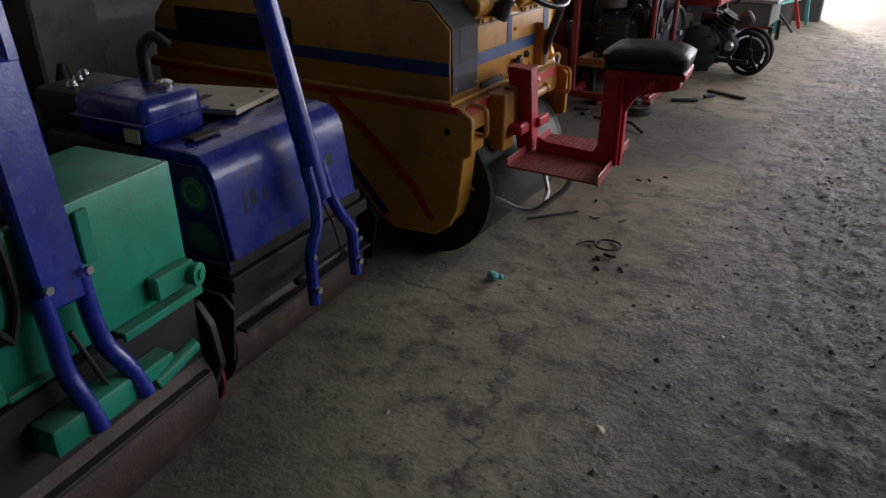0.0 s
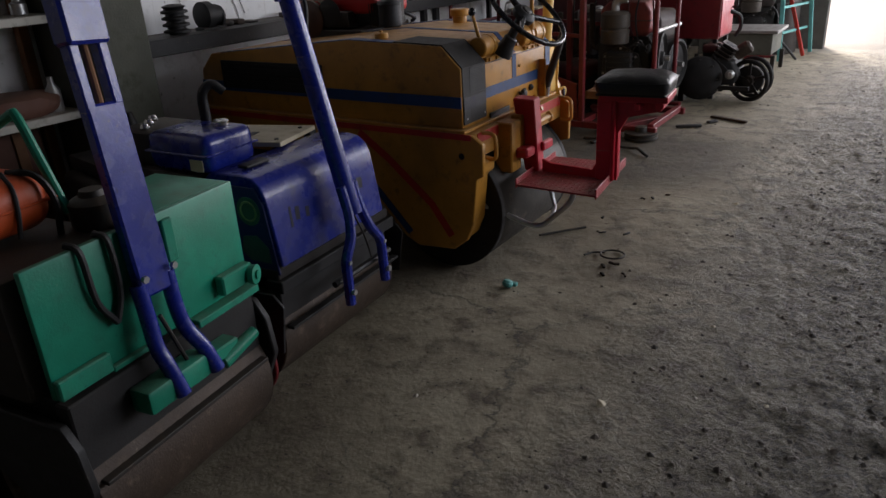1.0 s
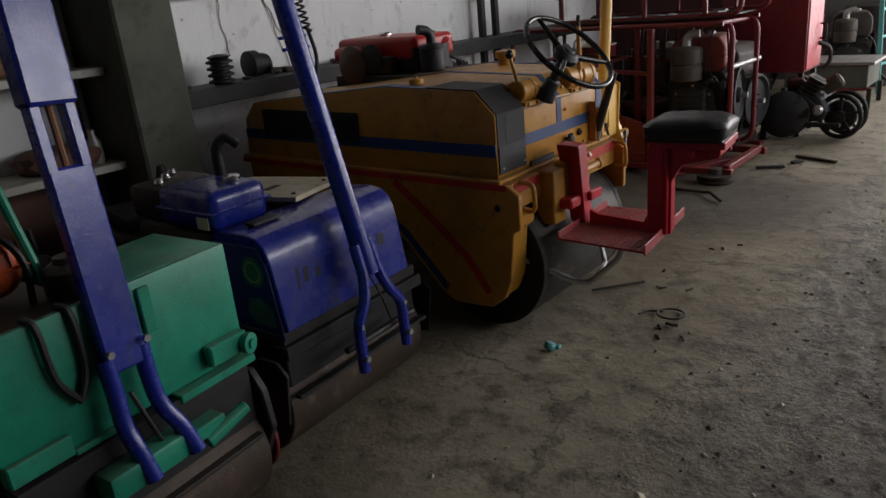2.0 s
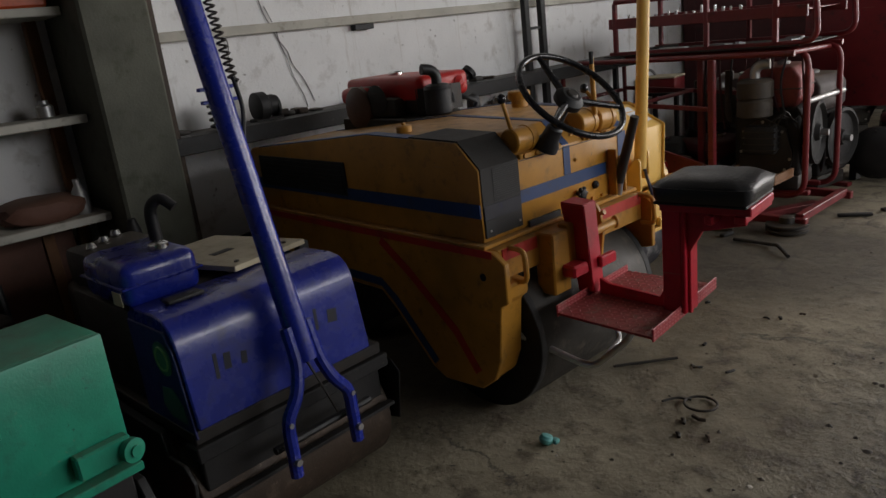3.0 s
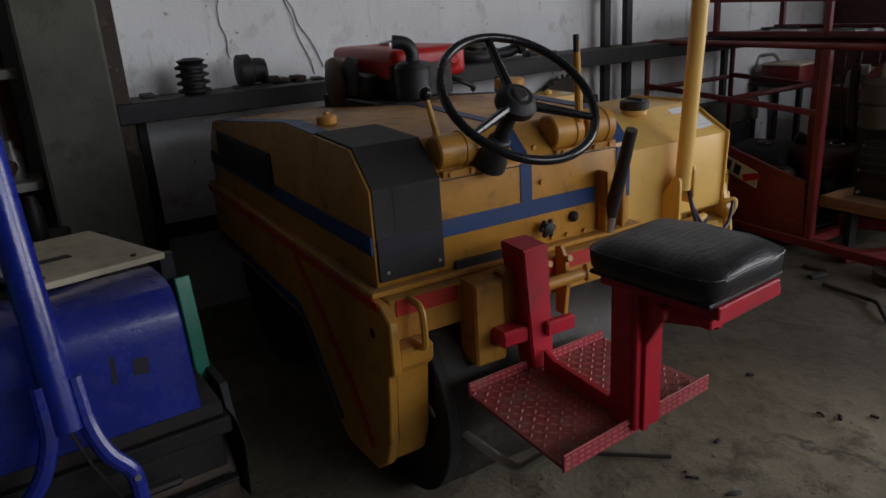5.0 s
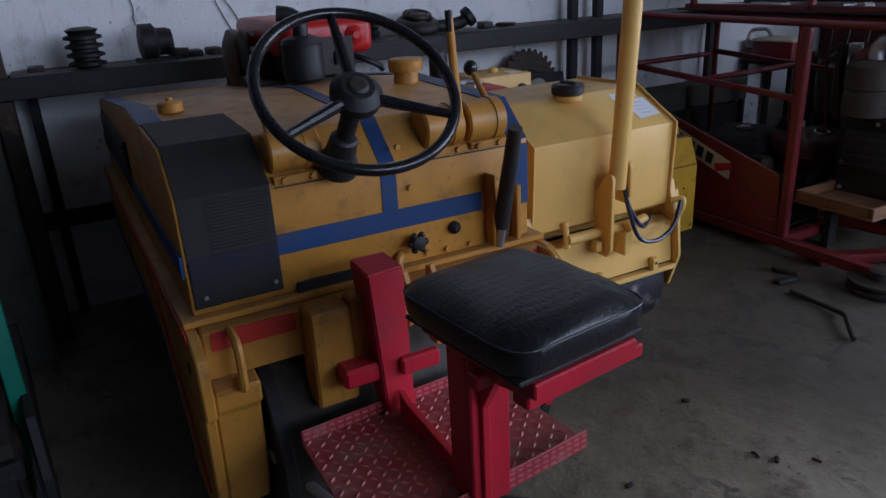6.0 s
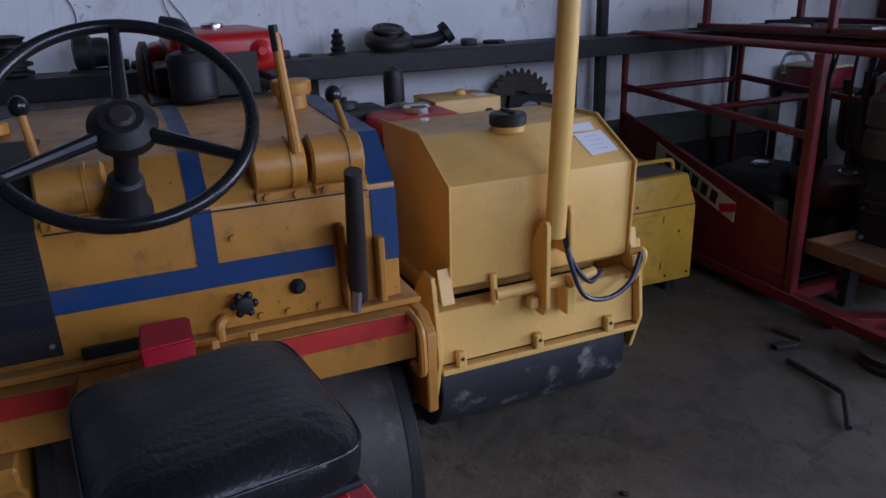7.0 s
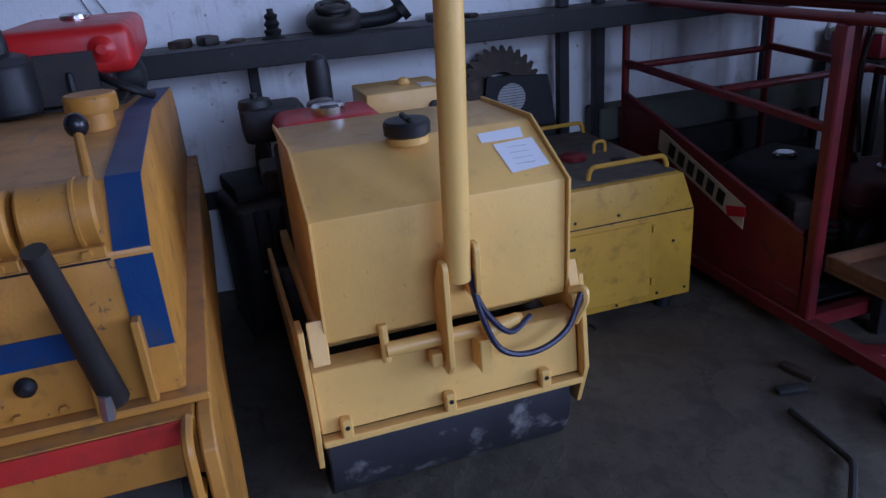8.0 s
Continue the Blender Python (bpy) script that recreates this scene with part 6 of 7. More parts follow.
def hood_engine():
    """The engine that stands on the roller's hood, its tank towards the gateway."""
    t = thing("petrol_engine", (-2.55, 3.47, 1.02), "red-tanked petrol engine standing on the roller's hood", "engine", "", 0, False)
    part("base_board", box(bm0(), (-2.80, 3.28, hood_top(-2.80) - 0.004), (-2.30, 3.62, 1.058), 0.004), IRON, t)
    part("crankcase", box(bm0(), (-2.74, 3.30, 1.059), (-2.40, 3.60, 1.15), 0.02, 2), IRON, t)
    part("fan_cover", lathe(bm0(), (-2.66, 3.30, 1.11), (0, -1, 0), [(0.10, 0), (0.10, 0.02), (0.07, 0.035), (0.02, 0.04)], 28), surface("brown_fan_cover", (0.10, 0.05, 0.035), 0.5, dust=0.2), t, "brown round fan cover")
    part("shroud", box(bm0(), (-2.83, 3.30, 1.12), (-2.62, 3.55, 1.20), 0.03, 3), ENGRED, t)
    tank = part("fuel_tank", box(bm0(), (-2.84, 3.35, 1.125), (-2.27, 3.67, 1.240), 0.03, 4), ENGRED, t, "dusty red fuel tank")
    part("tank_cap", lathe(bm0(), (-2.62, 3.51, 1.238), (0, 0, 1), [(0.034, 0), (0.038, 0.004), (0.038, 0.014), (0.03, 0.02)], 22), CHROME, tank)
    part("tank_stripe", box(bm0(), (-2.80, 3.3465, 1.185), (-2.56, 3.3495, 1.205)), SHELFWHITE, tank)
    part("dark_recess", lathe(bm0(), (-2.52, 3.299, 1.14), (0, -1, 0), [(0.07, 0), (0.075, 0.008), (0.06, 0.012)], 24), BLACK, t)
    part("cylinder", box(bm0(), (-2.40, 3.36, 1.075), (-2.27, 3.56, 1.18), 0.012, 2), BLACK, t)
    for k in range(5):
        part("fin", box(bm0(), (-2.30 + 0.014 * k, 3.35, 1.07), (-2.295 + 0.014 * k, 3.58, 1.185)), IRON, t)
    part("air_cleaner", lathe(bm0(), (-2.20, 3.395, 1.066), (0, 0, 1), [(0.055, 0), (0.062, 0.008)] + [(0.062 + 0.003 * (k % 2), 0.014 + 0.011 * k) for k in range(10)] + [(0.058, 0.128), (0.035, 0.136)], 24), RUBBER, t, "black ribbed air cleaner pot")
    part("intake_elbow", tube(bm0(), [(-2.20, 3.395, 1.195), (-2.20, 3.395, 1.235), (-2.21, 3.375, 1.262), (-2.225, 3.335, 1.270)], 0.024, 12, 3), RUBBER, t)
    part("front_boss", lathe(bm0(), (-2.27, 3.60, 1.185), (1, 0, 0), [(0.03, 0), (0.032, 0.006), (0.02, 0.012), (0.012, 0.02)], 16), ENGRED, tank)
    part("tap", tube(bm0(), [(-2.27, 3.52, 1.14), (-2.24, 3.52, 1.135), (-2.235, 3.52, 1.10)], 0.010, 8, 3), BLACK, tank)
    part("spark_lead", tube(bm0(), [(-2.29, 3.57, 1.13), (-2.24, 3.61, 1.11), (-2.23, 3.66, 1.085), (-2.27, 3.69, 1.065)], 0.010, 8, 4), RUBBER, t)
    part("flywheel_cover", lathe(bm0(), (-2.48, 3.60, 1.095), (0, 1, 0), [(0.05, 0), (0.055, 0.02), (0.05, 0.06), (0.02, 0.07)], 20), BLACK, t)


hood_engine()

# toothed disc leaning on the wall
disc = thing("toothed_disc", (-3.5, 5.16, 0.55), "rusty brown toothed cutting disc leaning against the wall", "disc")
m = Matrix.Translation((-3.33, 5.05, 0.755)) @ pose(0, 0, 0, 0, 80, 0)
bm = bm0()
outer = []
for k in range(28):
    for da, r in ((0.0, 0.165), (0.10, 0.190), (0.16, 0.186), (0.19, 0.163)):
        a = k * 6.2831853 / 28 + da
        outer.append((r * math.cos(a), r * math.sin(a)))
n = len(outer)
inner = [(0.075 * math.cos(6.2831853 * k / n), 0.075 * math.sin(6.2831853 * k / n)) for k in range(n)]
rows = []
for z in (-0.004, 0.004):
    rows.append(([bm.verts.new(m @ Vector((*p, z))) for p in outer], [bm.verts.new(m @ Vector((*p, z))) for p in inner]))
for k in range(n):
    j = (k + 1) % n
    for o, i2 in rows:
        bm.faces.new((o[k], o[j], i2[j], i2[k]))
    bm.faces.new((rows[0][0][k], rows[0][0][j], rows[1][0][j], rows[1][0][k]))
    bm.faces.new((rows[0][1][k], rows[0][1][j], rows[1][1][j], rows[1][1][k]))
part("blade", bm, RUST, disc)
guard = thing("machine_guard", (-3.36, 5.1, 0), "dark sheet-steel machine stand with a round wire-mesh window", "guard")
part("stand", box(bm0(), (-3.43, 4.92, 0.0), (-3.30, 5.30, 0.57), 0.006), BLACK, guard)
part("panel", prism(bm0(), [(4.93, 0.5705), (5.30, 0.5705), (5.26, 0.80), (4.97, 0.82)], "x", -3.312, -3.30, 0.002), BLACK, guard)
part("mesh_window", cyl(bm0(), (-3.299, 5.08, 0.715), (-3.294, 5.08, 0.715), 0.066, n=32), ALU, guard, "round pale wire-mesh window")
for k in range(-5, 6):
    L = math.sqrt(max(0.0, 0.066**2 - (k * 0.012) ** 2))
    part("wire", bar(bm0(), (-3.2925, 5.08 + k * 0.012, 0.715 - L), (-3.2925, 5.08 + k * 0.012, 0.715 + L), 0.002, 0.002), IRON, guard)
    part("wire", bar(bm0(), (-3.2925, 5.08 - L, 0.715 + k * 0.012), (-3.2925, 5.08 + L, 0.715 + k * 0.012), 0.002, 0.002), IRON, guard)

# low dark machines between the rollers and the wall
def gearbox(c, size, turn, label):
    """A dark oily gearbox with ribs, a round end cover, a shaft and a drain plug."""
    t = thing("gearbox", c, label, "gearbox", "", turn, True)
    sx, sy, sz = size
    body = part("casing", box(bm0(), (-sx / 2, -sy / 2, 0.03), (sx / 2, sy / 2, sz * 0.72), 0.035, 3), IRON, t)
    part("top_cover", box(bm0(), (-sx * 0.42, -sy * 0.4, sz * 0.72 + 0.0005), (sx * 0.42, sy * 0.4, sz * 0.80), 0.01, 2), BLACK, t)
    part("breather", lathe(bm0(), (0.0, sy * 0.2, sz * 0.80), (0, 0, 1), [(0.03, 0), (0.035, 0.01), (0.03, sz * 0.12), (0.015, sz * 0.18)], 16), BLACK, t)
    for k in range(5):
        y = -sy * 0.4 + sy * 0.8 * k / 4
        part("rib", box(bm0(), (sx / 2 - 0.002, y - 0.008, 0.06), (sx / 2 + 0.018, y + 0.008, sz * 0.68), 0.003), IRON, body)
    cover = part("end_cover", lathe(bm0(), (sx / 2 + 0.0185, 0.0, sz * 0.38), (1, 0, 0), [(min(sy, sz) * 0.26, 0), (min(sy, sz) * 0.26, 0.015), (min(sy, sz) * 0.12, 0.03), (0.03, 0.035)], 28), BLACK, t)
    for k in range(6):
        a = k * 6.2831853 / 6
        part("bolt", bolt(bm0(), (sx / 2 + 0.033, min(sy, sz) * 0.22 * math.cos(a), sz * 0.38 + min(sy, sz) * 0.22 * math.sin(a)), (1, 0, 0)), STEEL, cover)
    part("shaft", cyl(bm0(), (sx / 2 + 0.05, 0, sz * 0.38), (sx / 2 + 0.16, 0, sz * 0.38), 0.022), STEEL, t)
    part("side_pipe", tube(bm0(), [(0.0, sy / 2 - 0.01, sz * 0.5), (0.05, sy / 2 + 0.06, sz * 0.6), (0.02, sy / 2 + 0.08, sz * 0.8)], 0.02, 10, 4), RUBBER, t)
    for y in (-sy * 0.4, sy * 0.4):
        part("foot", box(bm0(), (-sx * 0.45, y - 0.03, 0.0), (sx * 0.45, y + 0.03, 0.0295), 0.004), IRON, t)


gearbox((-3.10, 3.92, 0), (0.32, 0.26, 0.75), 10, "dark oily gearbox on the floor behind the rollers")
gearbox((-2.95, 1.30, 0), (0.5, 0.6, 0.80), 20, "dark oily gearbox on the floor below the shelves")
gearbox((-2.72, 2.05, 0), (0.36, 0.40, 0.86), -10, "dark greasy gearbox standing beside the concrete pillar")
gearbox((-2.90, 0.45, 0), (0.5, 0.6, 0.95), -15, "black dusty gearbox on the floor below the shelves")

# gearbox added to fill the dark area behind the carriage
gearbox((-2.72, 7.34, 0), (0.55, 0.40, 0.70), 4, "large dark gearbox filling the dark area behind the red carriage")


# invented beams that fill the dark mass low on the wall
def timber_stack():
    t = thing("timber_stack", (-3.36, 6.5, 0), "stack of dark timber beams filling the dark area along the wall", "timber")
    for k in range(4):
        z = 0.001 + 0.151 * k
        part("beam", box(bm0(), (-3.44, 5.45 + 0.07 * (k % 2), z), (-3.29 + 0.012 * (k % 3), 6.80 - 0.05 * (k % 3), z + 0.15), 0.008, 1), GREASE if k < 3 else CONCRETE, t)


timber_stack()

# ---- far machines towards the gateway ----
def red_cabinet():
    t = thing("control_cabinet", (-1.65, 7.5, 0), "red sheet-metal cabinet standing on a low trolley", "cabinet")
    part("body", box(bm0(), (-2.1, 7.15, 0.54), (-1.415, 7.62, 1.62), 0.008, 2), DARKRED, t)
    part("end_panel", box(bm0(), (-1.4145, 7.17, 0.56), (-1.405, 7.60, 1.60), 0.003), RED, t)
    part("handle", tube(bm0(), rounded([(-1.405, 7.54, 0.9), (-1.36, 7.54, 0.9), (-1.36, 7.54, 0.78), (-1.405, 7.54, 0.78)], 0.02), 0.008, 8), BLACK, t)
    part("hose", tube(bm0(), [(-1.41, 7.5, 0.75), (-1.33, 7.55, 0.70), (-1.32, 7.56, 0.60), (-1.36, 7.55, 0.52)], 0.018, 8, 4), RUBBER, t)
    for x in (-2.08, -1.47):
        for y in (7.18, 7.56):
            part("leg", box(bm0(), (x, y, 0.0), (x + 0.04, y + 0.04, 0.539), 0.003), BLACK, t)


red_cabinet()
side = thing("machine_housing", (-2.8, 7.95, 0), "dark red machine housing against the wall behind the frames", "machine")
part("body", box(bm0(), (-3.43, 7.70, 0.10), (-2.15, 8.25, 1.75), 0.02, 2), DIMRED, side)
part("door", box(bm0(), (-3.3, 7.688, 0.3), (-2.3, 7.699, 1.6), 0.004), DIMRED, side)
for x in (-3.3, -2.3):
    part("foot", box(bm0(), (x, 7.75, 0.0), (x + 0.1, 8.2, 0.099), 0.003), BLACK, side)


def wheeled_engine():
    t = thing("engine_trolley", (-1.3, 7.2, 0), "grimy engine on a trolley with spoked iron wheels", "trolley")
    for y in (7.05, 7.24):
        w = part("wheel", torus(bm0(), (-1.125, y + 0.12, 0.188), (0.25, 1, 0), 0.168, 0.020, 44, 8), BLACK, t, "black spoked wheel")
        part("hub", cyl(bm0(), (-1.13, y + 0.09, 0.188), (-1.12, y + 0.15, 0.188), 0.045), IRON, w)
        for k in range(5):
            a = k * 6.2831853 / 5 + 0.3
            part("spoke", bar(bm0(), (-1.125 + 0.03 * math.cos(a), y + 0.12, 0.188 + 0.03 * math.sin(a)), (-1.125 + 0.161 * math.cos(a), y + 0.12, 0.188 + 0.161 * math.sin(a)), 0.026, 0.02, 0.002, (0, 1, 0)), BLACK, w)
    part("axle", tube(bm0(), [(-1.125, 7.12, 0.188), (-1.125, 7.44, 0.188)], 0.014, 8), IRON, t)
    part("brake_drum", lathe(bm0(), (-1.13, 7.20, 0.188), (0, 1, 0), [(0.03, 0), (0.12, 0.004), (0.125, 0.012), (0.125, 0.05), (0.10, 0.06)], 32), GREASE, t)
    for y in (7.02, 7.42):
        part("frame_rail", box(bm0(), (-1.72, y, 0.12), (-1.09, y + 0.04, 0.155), 0.004), BLACK, t)
    part("prop", box(bm0(), (-1.70, 7.03, 0.0), (-1.65, 7.45, 0.119), 0.004), BLACK, t)
    part("crankcase", prism(bm0(), [(-1.66, 0.156), (-1.24, 0.156), (-1.20, 0.24), (-1.26, 0.36), (-1.40, 0.40), (-1.60, 0.36), (-1.68, 0.25)], "y", 7.06, 7.42, 0.02, 3), GREASE, t)
    shroud = part("fan_shroud", lathe(bm0(), (-1.52, 7.058, 0.215), (0.15, -1, 0), [(0.19, 0), (0.195, 0.012), (0.19, 0.05), (0.15, 0.085), (0.07, 0.10), (0.02, 0.10)], 36), GREASE, t, "greasy round fan shroud")
    for k in range(8):
        a = k * 6.2831853 / 8
        part("bolt", bolt(bm0(), (-1.52 + 0.165 * math.cos(a), 6.99, 0.215 + 0.165 * math.sin(a)), (0.15, -1, 0), 0.009, 0.012), IRON, shroud)
    barrel = part("cylinder", bar(bm0(), (-1.38, 7.14, 0.36), (-1.29, 7.14, 0.50), 0.11, 0.12, 0.015, (0, 1, 0)), GREASE, t)
    for k in range(5):
        p = Vector((-1.375, 7.14, 0.375)).lerp(Vector((-1.295, 7.14, 0.49)), k / 4)
        part("cooling_fin", bar(bm0(), p, p + Vector((0.004, 0, 0.007)), 0.15, 0.16, 0, (0, 1, 0)), IRON, barrel)
    part("fuel_tank", box(bm0(), (-1.54, 7.10, 0.42), (-1.40, 7.34, 0.50), 0.03, 3), DIMRED, t, "grimy dark red fuel tank")
    part("tank_strap", box(bm0(), (-1.545, 7.18, 0.385), (-1.395, 7.20, 0.503), 0.003), IRON, t)
    part("muffler", lathe(bm0(), (-1.24, 7.20, 0.42), (0.5, 0.1, 0.35), [(0.02, -0.04), (0.055, -0.03), (0.06, 0), (0.06, 0.10), (0.045, 0.12), (0.02, 0.125)], 20), RUST, t)
    part("carburettor", lathe(bm0(), (-1.26, 7.03, 0.26), (0.2, -1, 0.1), [(0.035, 0), (0.04, 0.01), (0.04, 0.04), (0.025, 0.05), (0.02, 0.07)], 16), STEEL, t)
    part("fuel_line", tube(bm0(), [(-1.44, 7.12, 0.42), (-1.38, 7.02, 0.38), (-1.30, 7.0, 0.32), (-1.26, 7.0, 0.28)], 0.007, 8, 5), RUBBER, t)


wheeled_engine()


def far_bench():
    t = thing("steel_bench", (-1.5, 9.0, 0), "dusty low steel bench near the gateway", "bench")
    part("top", box(bm0(), (-2.0, 8.55, 0.42), (-1.15, 9.15, 0.45), 0.004), ALU, t)
    part("drawer", box(bm0(), (-1.95, 8.57, 0.20), (-1.20, 9.12, 0.419), 0.006), CONCRETE, t)
    for x in (-1.98, -1.2):
        for y in (8.57, 9.09):
            part("leg", box(bm0(), (x, y, 0.0), (x + 0.04, y + 0.04, 0.199), 0.003), IRON, t)


far_bench()
big_engine("diesel_engine", (-1.65, 9.85, 0.03), 15, "dusty stationary engine beside the gateway")
big_engine("diesel_engine", (-2.4, 8.75, 0.03), 60, "dark stationary engine behind the steel bench")
ladder = thing("step_ladder", (-1.3, 9.6, 0), "pale teal painted step ladder legs", "ladder")
for x0, x1, y in ((-1.26, -1.36, 9.50), (-1.05, -1.22, 10.3)):
    part("leg", bar(bm0(), (x0, y, 0.0), (x1, y + 0.1, 1.7), 0.045, 0.03, 0.004, (0, 1, 0)), TEAL, ladder)
for k in range(5):
    part("rung", bar(bm0(), (-1.30 - 0.012 * k, 9.53 + 0.02 * k, 0.3 + 0.28 * k), (-1.12 - 0.02 * k, 10.28, 0.3 + 0.28 * k), 0.03, 0.025, 0.003), TEAL, ladder)
part("foot_bar", tube(bm0(), [(-1.30, 9.5, 0.26), (-1.18, 9.55, 0.12), (-1.10, 9.6, 0.012)], 0.014, 8, 3), BLACK, ladder)
barrel = thing("oil_barrel", (-1.5, 10.25, 0), "dark dented oil barrel by the gateway", "barrel")
part("shell", lathe(bm0(), (-1.5, 10.25, 0.0), (0, 0, 1), [(0.28, 0), (0.29, 0.01), (0.29, 0.28), (0.30, 0.29), (0.29, 0.30), (0.29, 0.58), (0.30, 0.59), (0.29, 0.60), (0.29, 0.87), (0.28, 0.88)], 40), IRON, barrel)
part("red_strut", bar(bm0(), (-1.08, 9.98, 0.0), (-1.3, 9.98, 0.7), 0.04, 0.03, 0.003, (0, 1, 0)), BANDRED, barrel)

# ---- loose pieces on the floor ----
ballcap = thing("plastic_cap", (-1.242, 2.857, 0), "small crumpled pale teal plastic cap on the floor", "cap")
part("cap", lathe(bm0(), (-1.242, 2.852, 0.003), (0.15, 0.35, 1), [(0.018, 0), (0.024, 0.006), (0.026, 0.018), (0.02, 0.03), (0.008, 0.034)], 14), TEAL, ballcap)
part("tab", box(bm0(), (-1.226, 2.86, 0.004), (-1.20, 2.885, 0.022), 0.006, 2), TEAL, ballcap)
bm = tube(bm0(), [(-1.377, 3.465, 0.008), (-1.29, 3.57, 0.009), (-1.205, 3.675, 0.008)], 0.0065, 8, 3)
tagged(part("iron_rod", bm, IRON), "thin bent dark iron rod lying on the floor", "rod")
bm = torus(bm0(), (-0.947, 3.39, 0.008), (0, 0.05, 1), 0.058, 0.005, 40, 8)
tagged(part("wire_ring", bm, IRON), "dark wire ring lying on the floor", "ring")
bm = tube(bm0(), [(-0.99, 3.40, 0.006), (-1.04, 3.38, 0.007), (-1.07, 3.33, 0.006)], 0.005, 6, 3)
tagged(part("wire_offcut", bm, IRON), "short dark wire offcut on the floor", "wire")
bm = tube(bm0(), [(-0.93, 3.30, 0.006), (-0.90, 3.29, 0.007), (-0.88, 3.30, 0.006)], 0.007, 6)
tagged(part("bolt_offcut", bm, RUST), "short rusty bolt offcut on the floor", "bolt")
bm = tube(bm0(), [Vector(p) for p in rounded([(-1.745, 5.28, 0.010), (-1.50, 5.26, 0.012), (-1.46, 5.22, 0.03), (-1.345, 5.10, 0.011)], 0.04)], 0.0105, 8)
tagged(part("hook_bar", bm, GREASE), "hooked black iron bar lying on the floor", "bar")
junk = thing("pulley_wheel", (-1.55, 5.56, 0), "dark greasy pulley wheel lying flat on the floor", "pulley")
part("rim", lathe(bm0(), (-1.56, 5.60, 0.0), (0, 0, 1), [(0.11, 0), (0.125, 0.005), (0.125, 0.018), (0.10, 0.024), (0.10, 0.034), (0.125, 0.04), (0.125, 0.052), (0.05, 0.055), (0.045, 0.09), (0.03, 0.095)], 32), IRON, junk)
bm = box(bm0(), (-0.30, -0.035, 0), (0.30, 0.035, 0.045), 0.004, 1, Matrix.Translation((-1.75, 5.92, 0.0)) @ pose(0, 0, 0, 0, 0, 62))
tagged(part("red_channel", bm, DARKRED), "short red steel channel lying beside the frame", "channel")
for k, (x, y, L, ang) in enumerate(((-1.33, 6.07, 0.10, 30), (-1.10, 6.40, 0.16, -20), (-1.2, 6.28, 0.05, 60), (-1.9, 5.45, 0.06, 15), (-1.83, 5.36, 0.05, 80))):
    bm = box(bm0(), (-L, -0.018, 0), (L, 0.018, 0.02), 0.006, 2, Matrix.Translation((x, y, 0.0)) @ pose(0, 0, 0, 0, 0, ang))
    tagged(part("iron_scrap", bm, (GREASE, RUST)[k % 2]), "small piece of dark iron scrap on the floor", "scrap", "scrap on the floor")
rng = random.Random(5)
for x, y in [(-0.94, 3.26), (-0.91, 3.17), (-0.82, 3.21), (-1.09, 4.26), (-0.98, 4.38), (-1.1, 3.65), (-1.18, 3.86), (-1.4, 4.3), (-0.98, 3.69), (-1.04, 4.29), (-2.45, 5.02)]:
    a, L = rng.uniform(0, 3.14), rng.uniform(0.010, 0.022)
    z = floor_height(x, y)
    bm = tube(bm0(), [(x - L * math.cos(a), y - L * math.sin(a), z + 0.004), (x, y, z + 0.007), (x + L * math.cos(a + 0.5), y + L * math.sin(a + 0.5), z + 0.004)], rng.uniform(0.004, 0.007), 6)
    tagged(part("floor_crumb", bm, (GREASE, RUST, IRON)[rng.randrange(3)]), "tiny dark metal crumb on the concrete floor", "crumb", "crumbs on the floor")
bench = thing("wood_tray", (-1.83, 5.75, 0.12), "orange-brown wooden tray with a lifted edge at the carriage", "tray")
part("bottom", box(bm0(), (-2.04, 5.645, 0.265), (-1.66, 5.93, 0.28), 0.003), WOOD, bench)
for lo, hi in (((-2.04, 5.645, 0.281), (-2.02, 5.93, 0.325)), ((-1.68, 5.645, 0.281), (-1.66, 5.93, 0.325)), ((-2.019, 5.645, 0.281), (-1.681, 5.66, 0.325))):
    part("board", box(bm0(), lo, hi, 0.003), WOOD, bench)
for x in (-2.0,):
    part("block", box(bm0(), (x - 0.02, 5.86, 0.0), (x + 0.02, 5.92, 0.2645), 0.003), GREASE, bench)


def pebble(rng, bm, x, y, r, z=0.0):
    n = 6
    ring = []
    a0 = rng.uniform(0, 6.28)
    for k in range(n):
        a = a0 + 6.2831853 * k / n
        rr = r * rng.uniform(0.7, 1.15)
        ring.append(bm.verts.new((x + rr * math.cos(a), y + rr * math.sin(a), z + r * rng.uniform(0.05, 0.3))))
    top = bm.verts.new((x + rng.uniform(-0.3, 0.3) * r, y + rng.uniform(-0.3, 0.3) * r, z + r * rng.uniform(0.6, 1.0)))
    for k in range(n):
        bm.faces.new((ring[k], ring[(k + 1) % n], top))


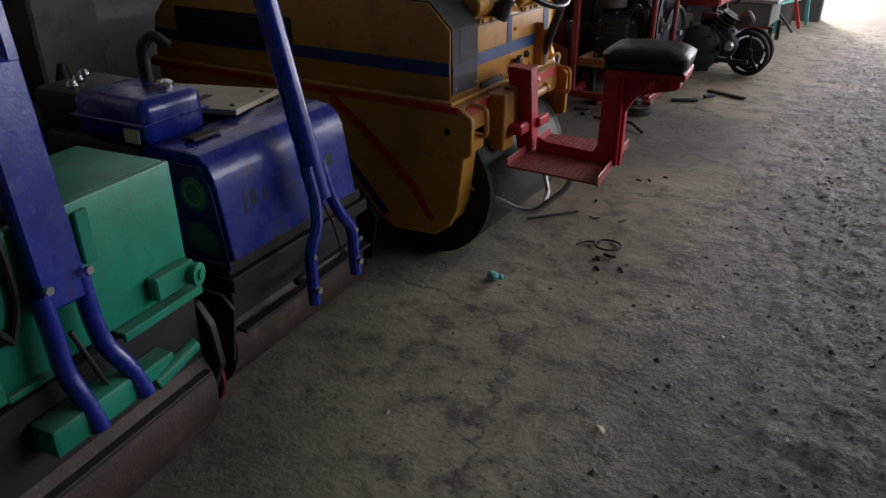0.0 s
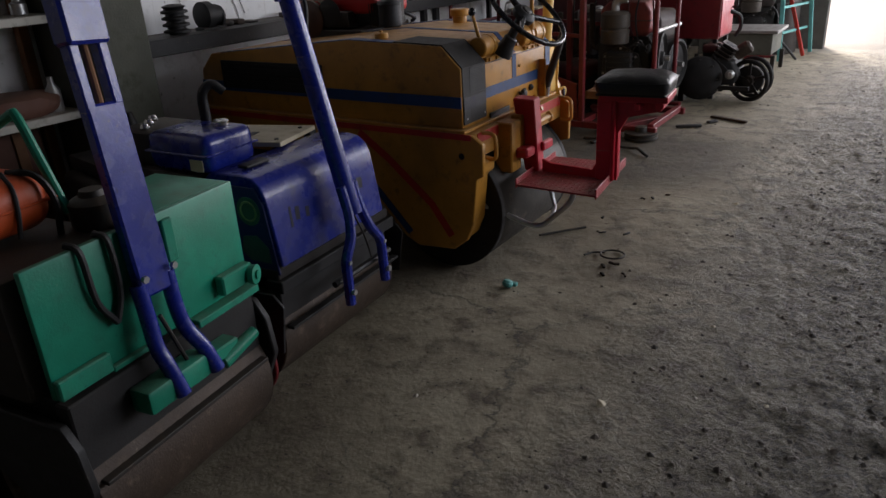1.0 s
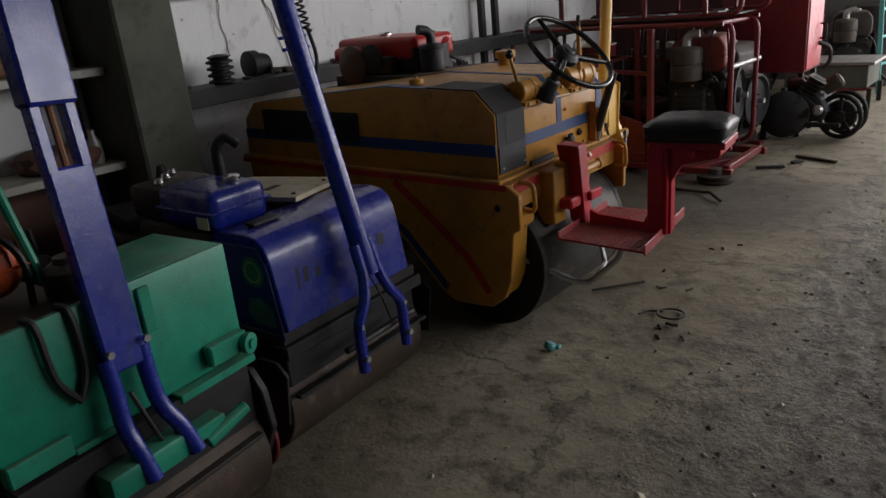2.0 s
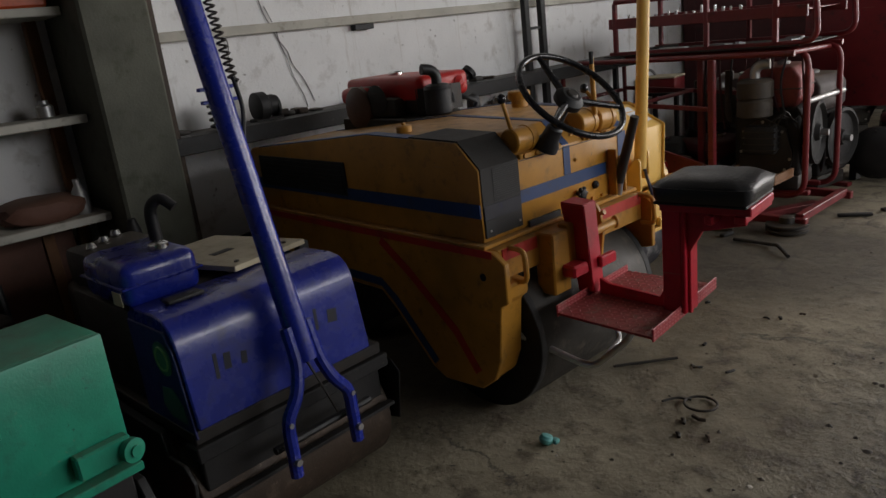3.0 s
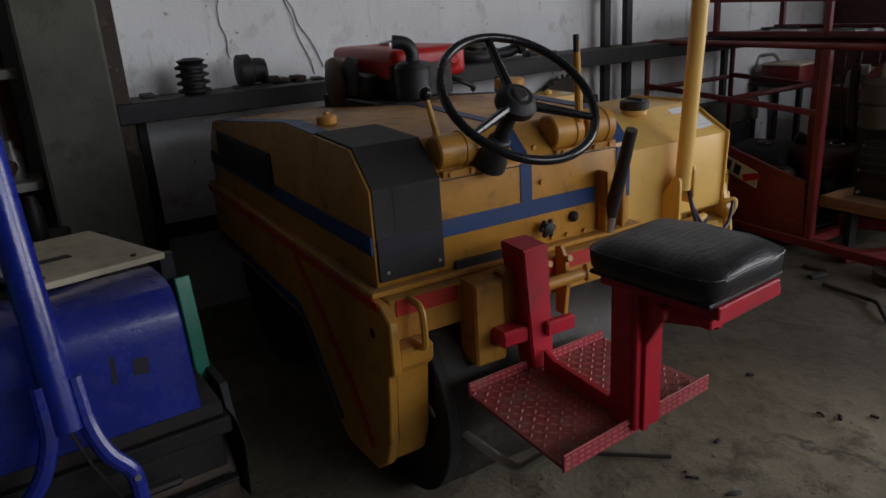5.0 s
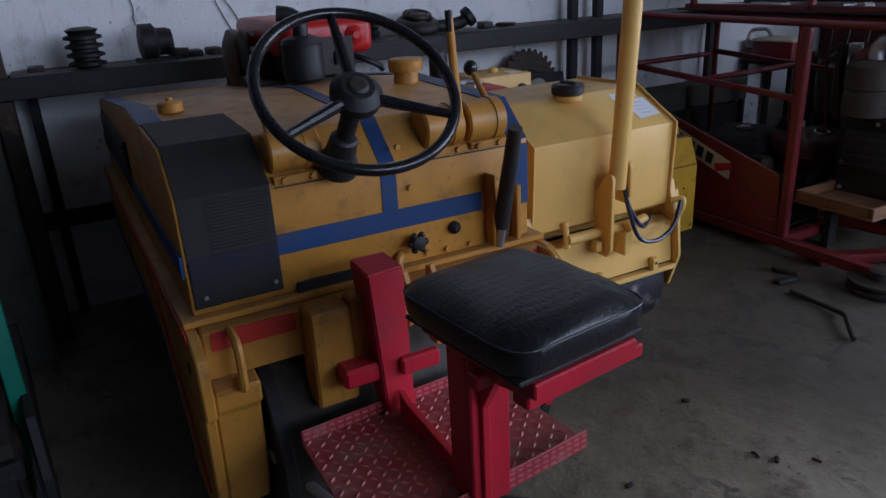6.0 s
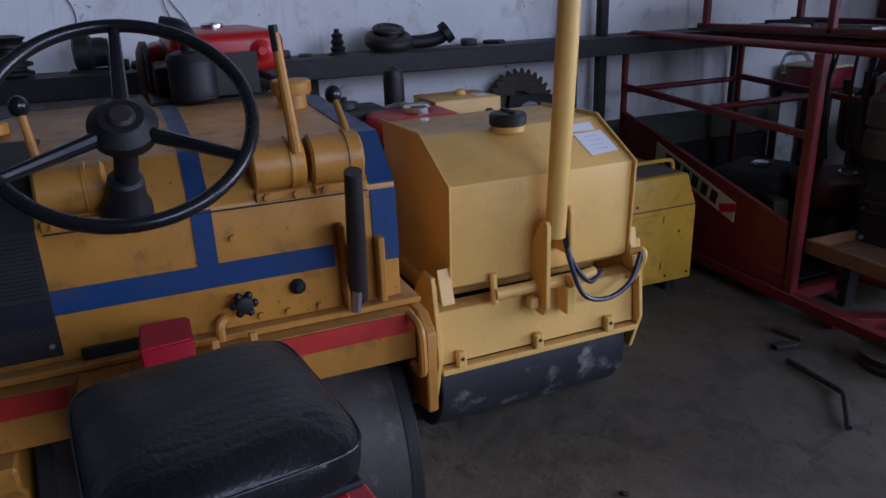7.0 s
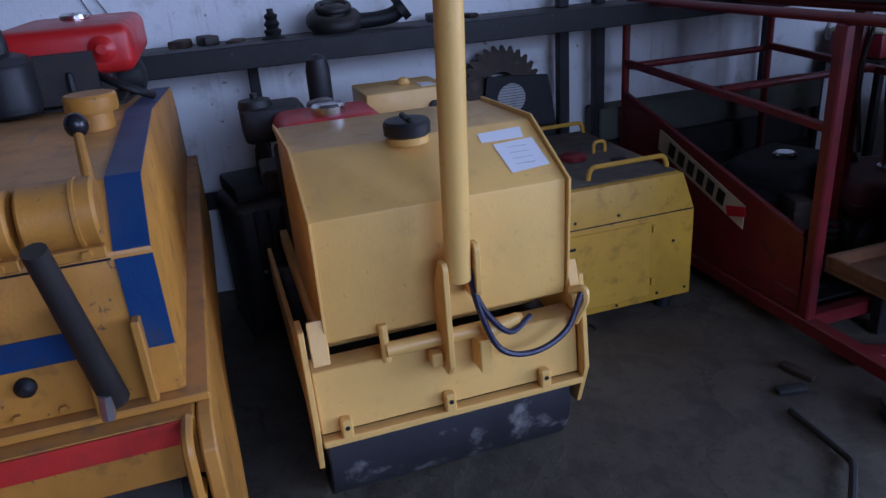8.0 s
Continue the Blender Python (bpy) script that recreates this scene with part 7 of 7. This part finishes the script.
def grit_material():
    mat = surface("mixed_grit", (0.2, 0.17, 0.14), 0.7, dust=0.2)
    nt = mat.node_tree
    bsdf = nt.nodes["Principled BSDF"]
    island = nt.nodes.new("ShaderNodeNewGeometry").outputs["Random Per Island"]
    dark = mix(nt, ramp(nt, island, 0.2, 0.9), (0.035, 0.028, 0.022), (0.17, 0.14, 0.11))
    nt.links.new(mix(nt, ramp(nt, island, 0.93, 0.96), dark, (0.42, 0.38, 0.32)), bsdf.inputs["Base Color"])
    return mat


GRIT = grit_material()


def gravel():
    rng = random.Random(77)
    verts, faces = [], []
    count = 0
    while count < 17000:
        x, y = rng.uniform(-1.2, 2.4), rng.uniform(0.6, 9.5)
        dens = min(1.0, max(0.06, (x + 0.7) / 0.9)) * (0.35 + 0.65 * (noise.noise((x * 1.4, y * 0.9, 9.0)) > -0.05))
        if rng.random() > dens:
            continue
        count += 1
        r = 0.003 + 0.014 * rng.random() ** 3.4
        a0, n0 = rng.uniform(0, 6.28), len(verts)
        z = floor_height(x, y) - 0.001
        for k in range(5):
            a, rr = a0 + 6.2831853 * k / 5, r * rng.uniform(0.7, 1.2)
            verts.append((x + rr * math.cos(a), y + rr * math.sin(a), z))
        verts.append((x + rng.uniform(-0.4, 0.4) * r, y + rng.uniform(-0.4, 0.4) * r, z + r * rng.uniform(0.35, 0.75)))
        faces += [(n0 + k, n0 + (k + 1) % 5, n0 + 5) for k in range(5)]
    me = bpy.data.meshes.new("gravel")
    me.from_pydata(verts, [], faces)
    me.materials.append(GRIT)
    tagged(new("gravel", me), "scattered small grey stones on the dirty floor", "gravel", "", "stuff")


gravel()
for x, y, r in ((-0.537, 2.205, 0.022), (-0.068, 2.451, 0.010), (-0.591, 4.37, 0.02), (-0.35, 2.9, 0.012), (-1.0, 2.2, 0.013), (-0.20, 1.7, 0.015), (-0.75, 1.45, 0.018)):
    bm = bm0()
    pebble(random.Random(int(x * 1000)), bm, x, y, r, 0.0)
    tagged(part("stone", bm, CREAM), "pale loose stone chip on the floor", "stone", "stones on the floor")
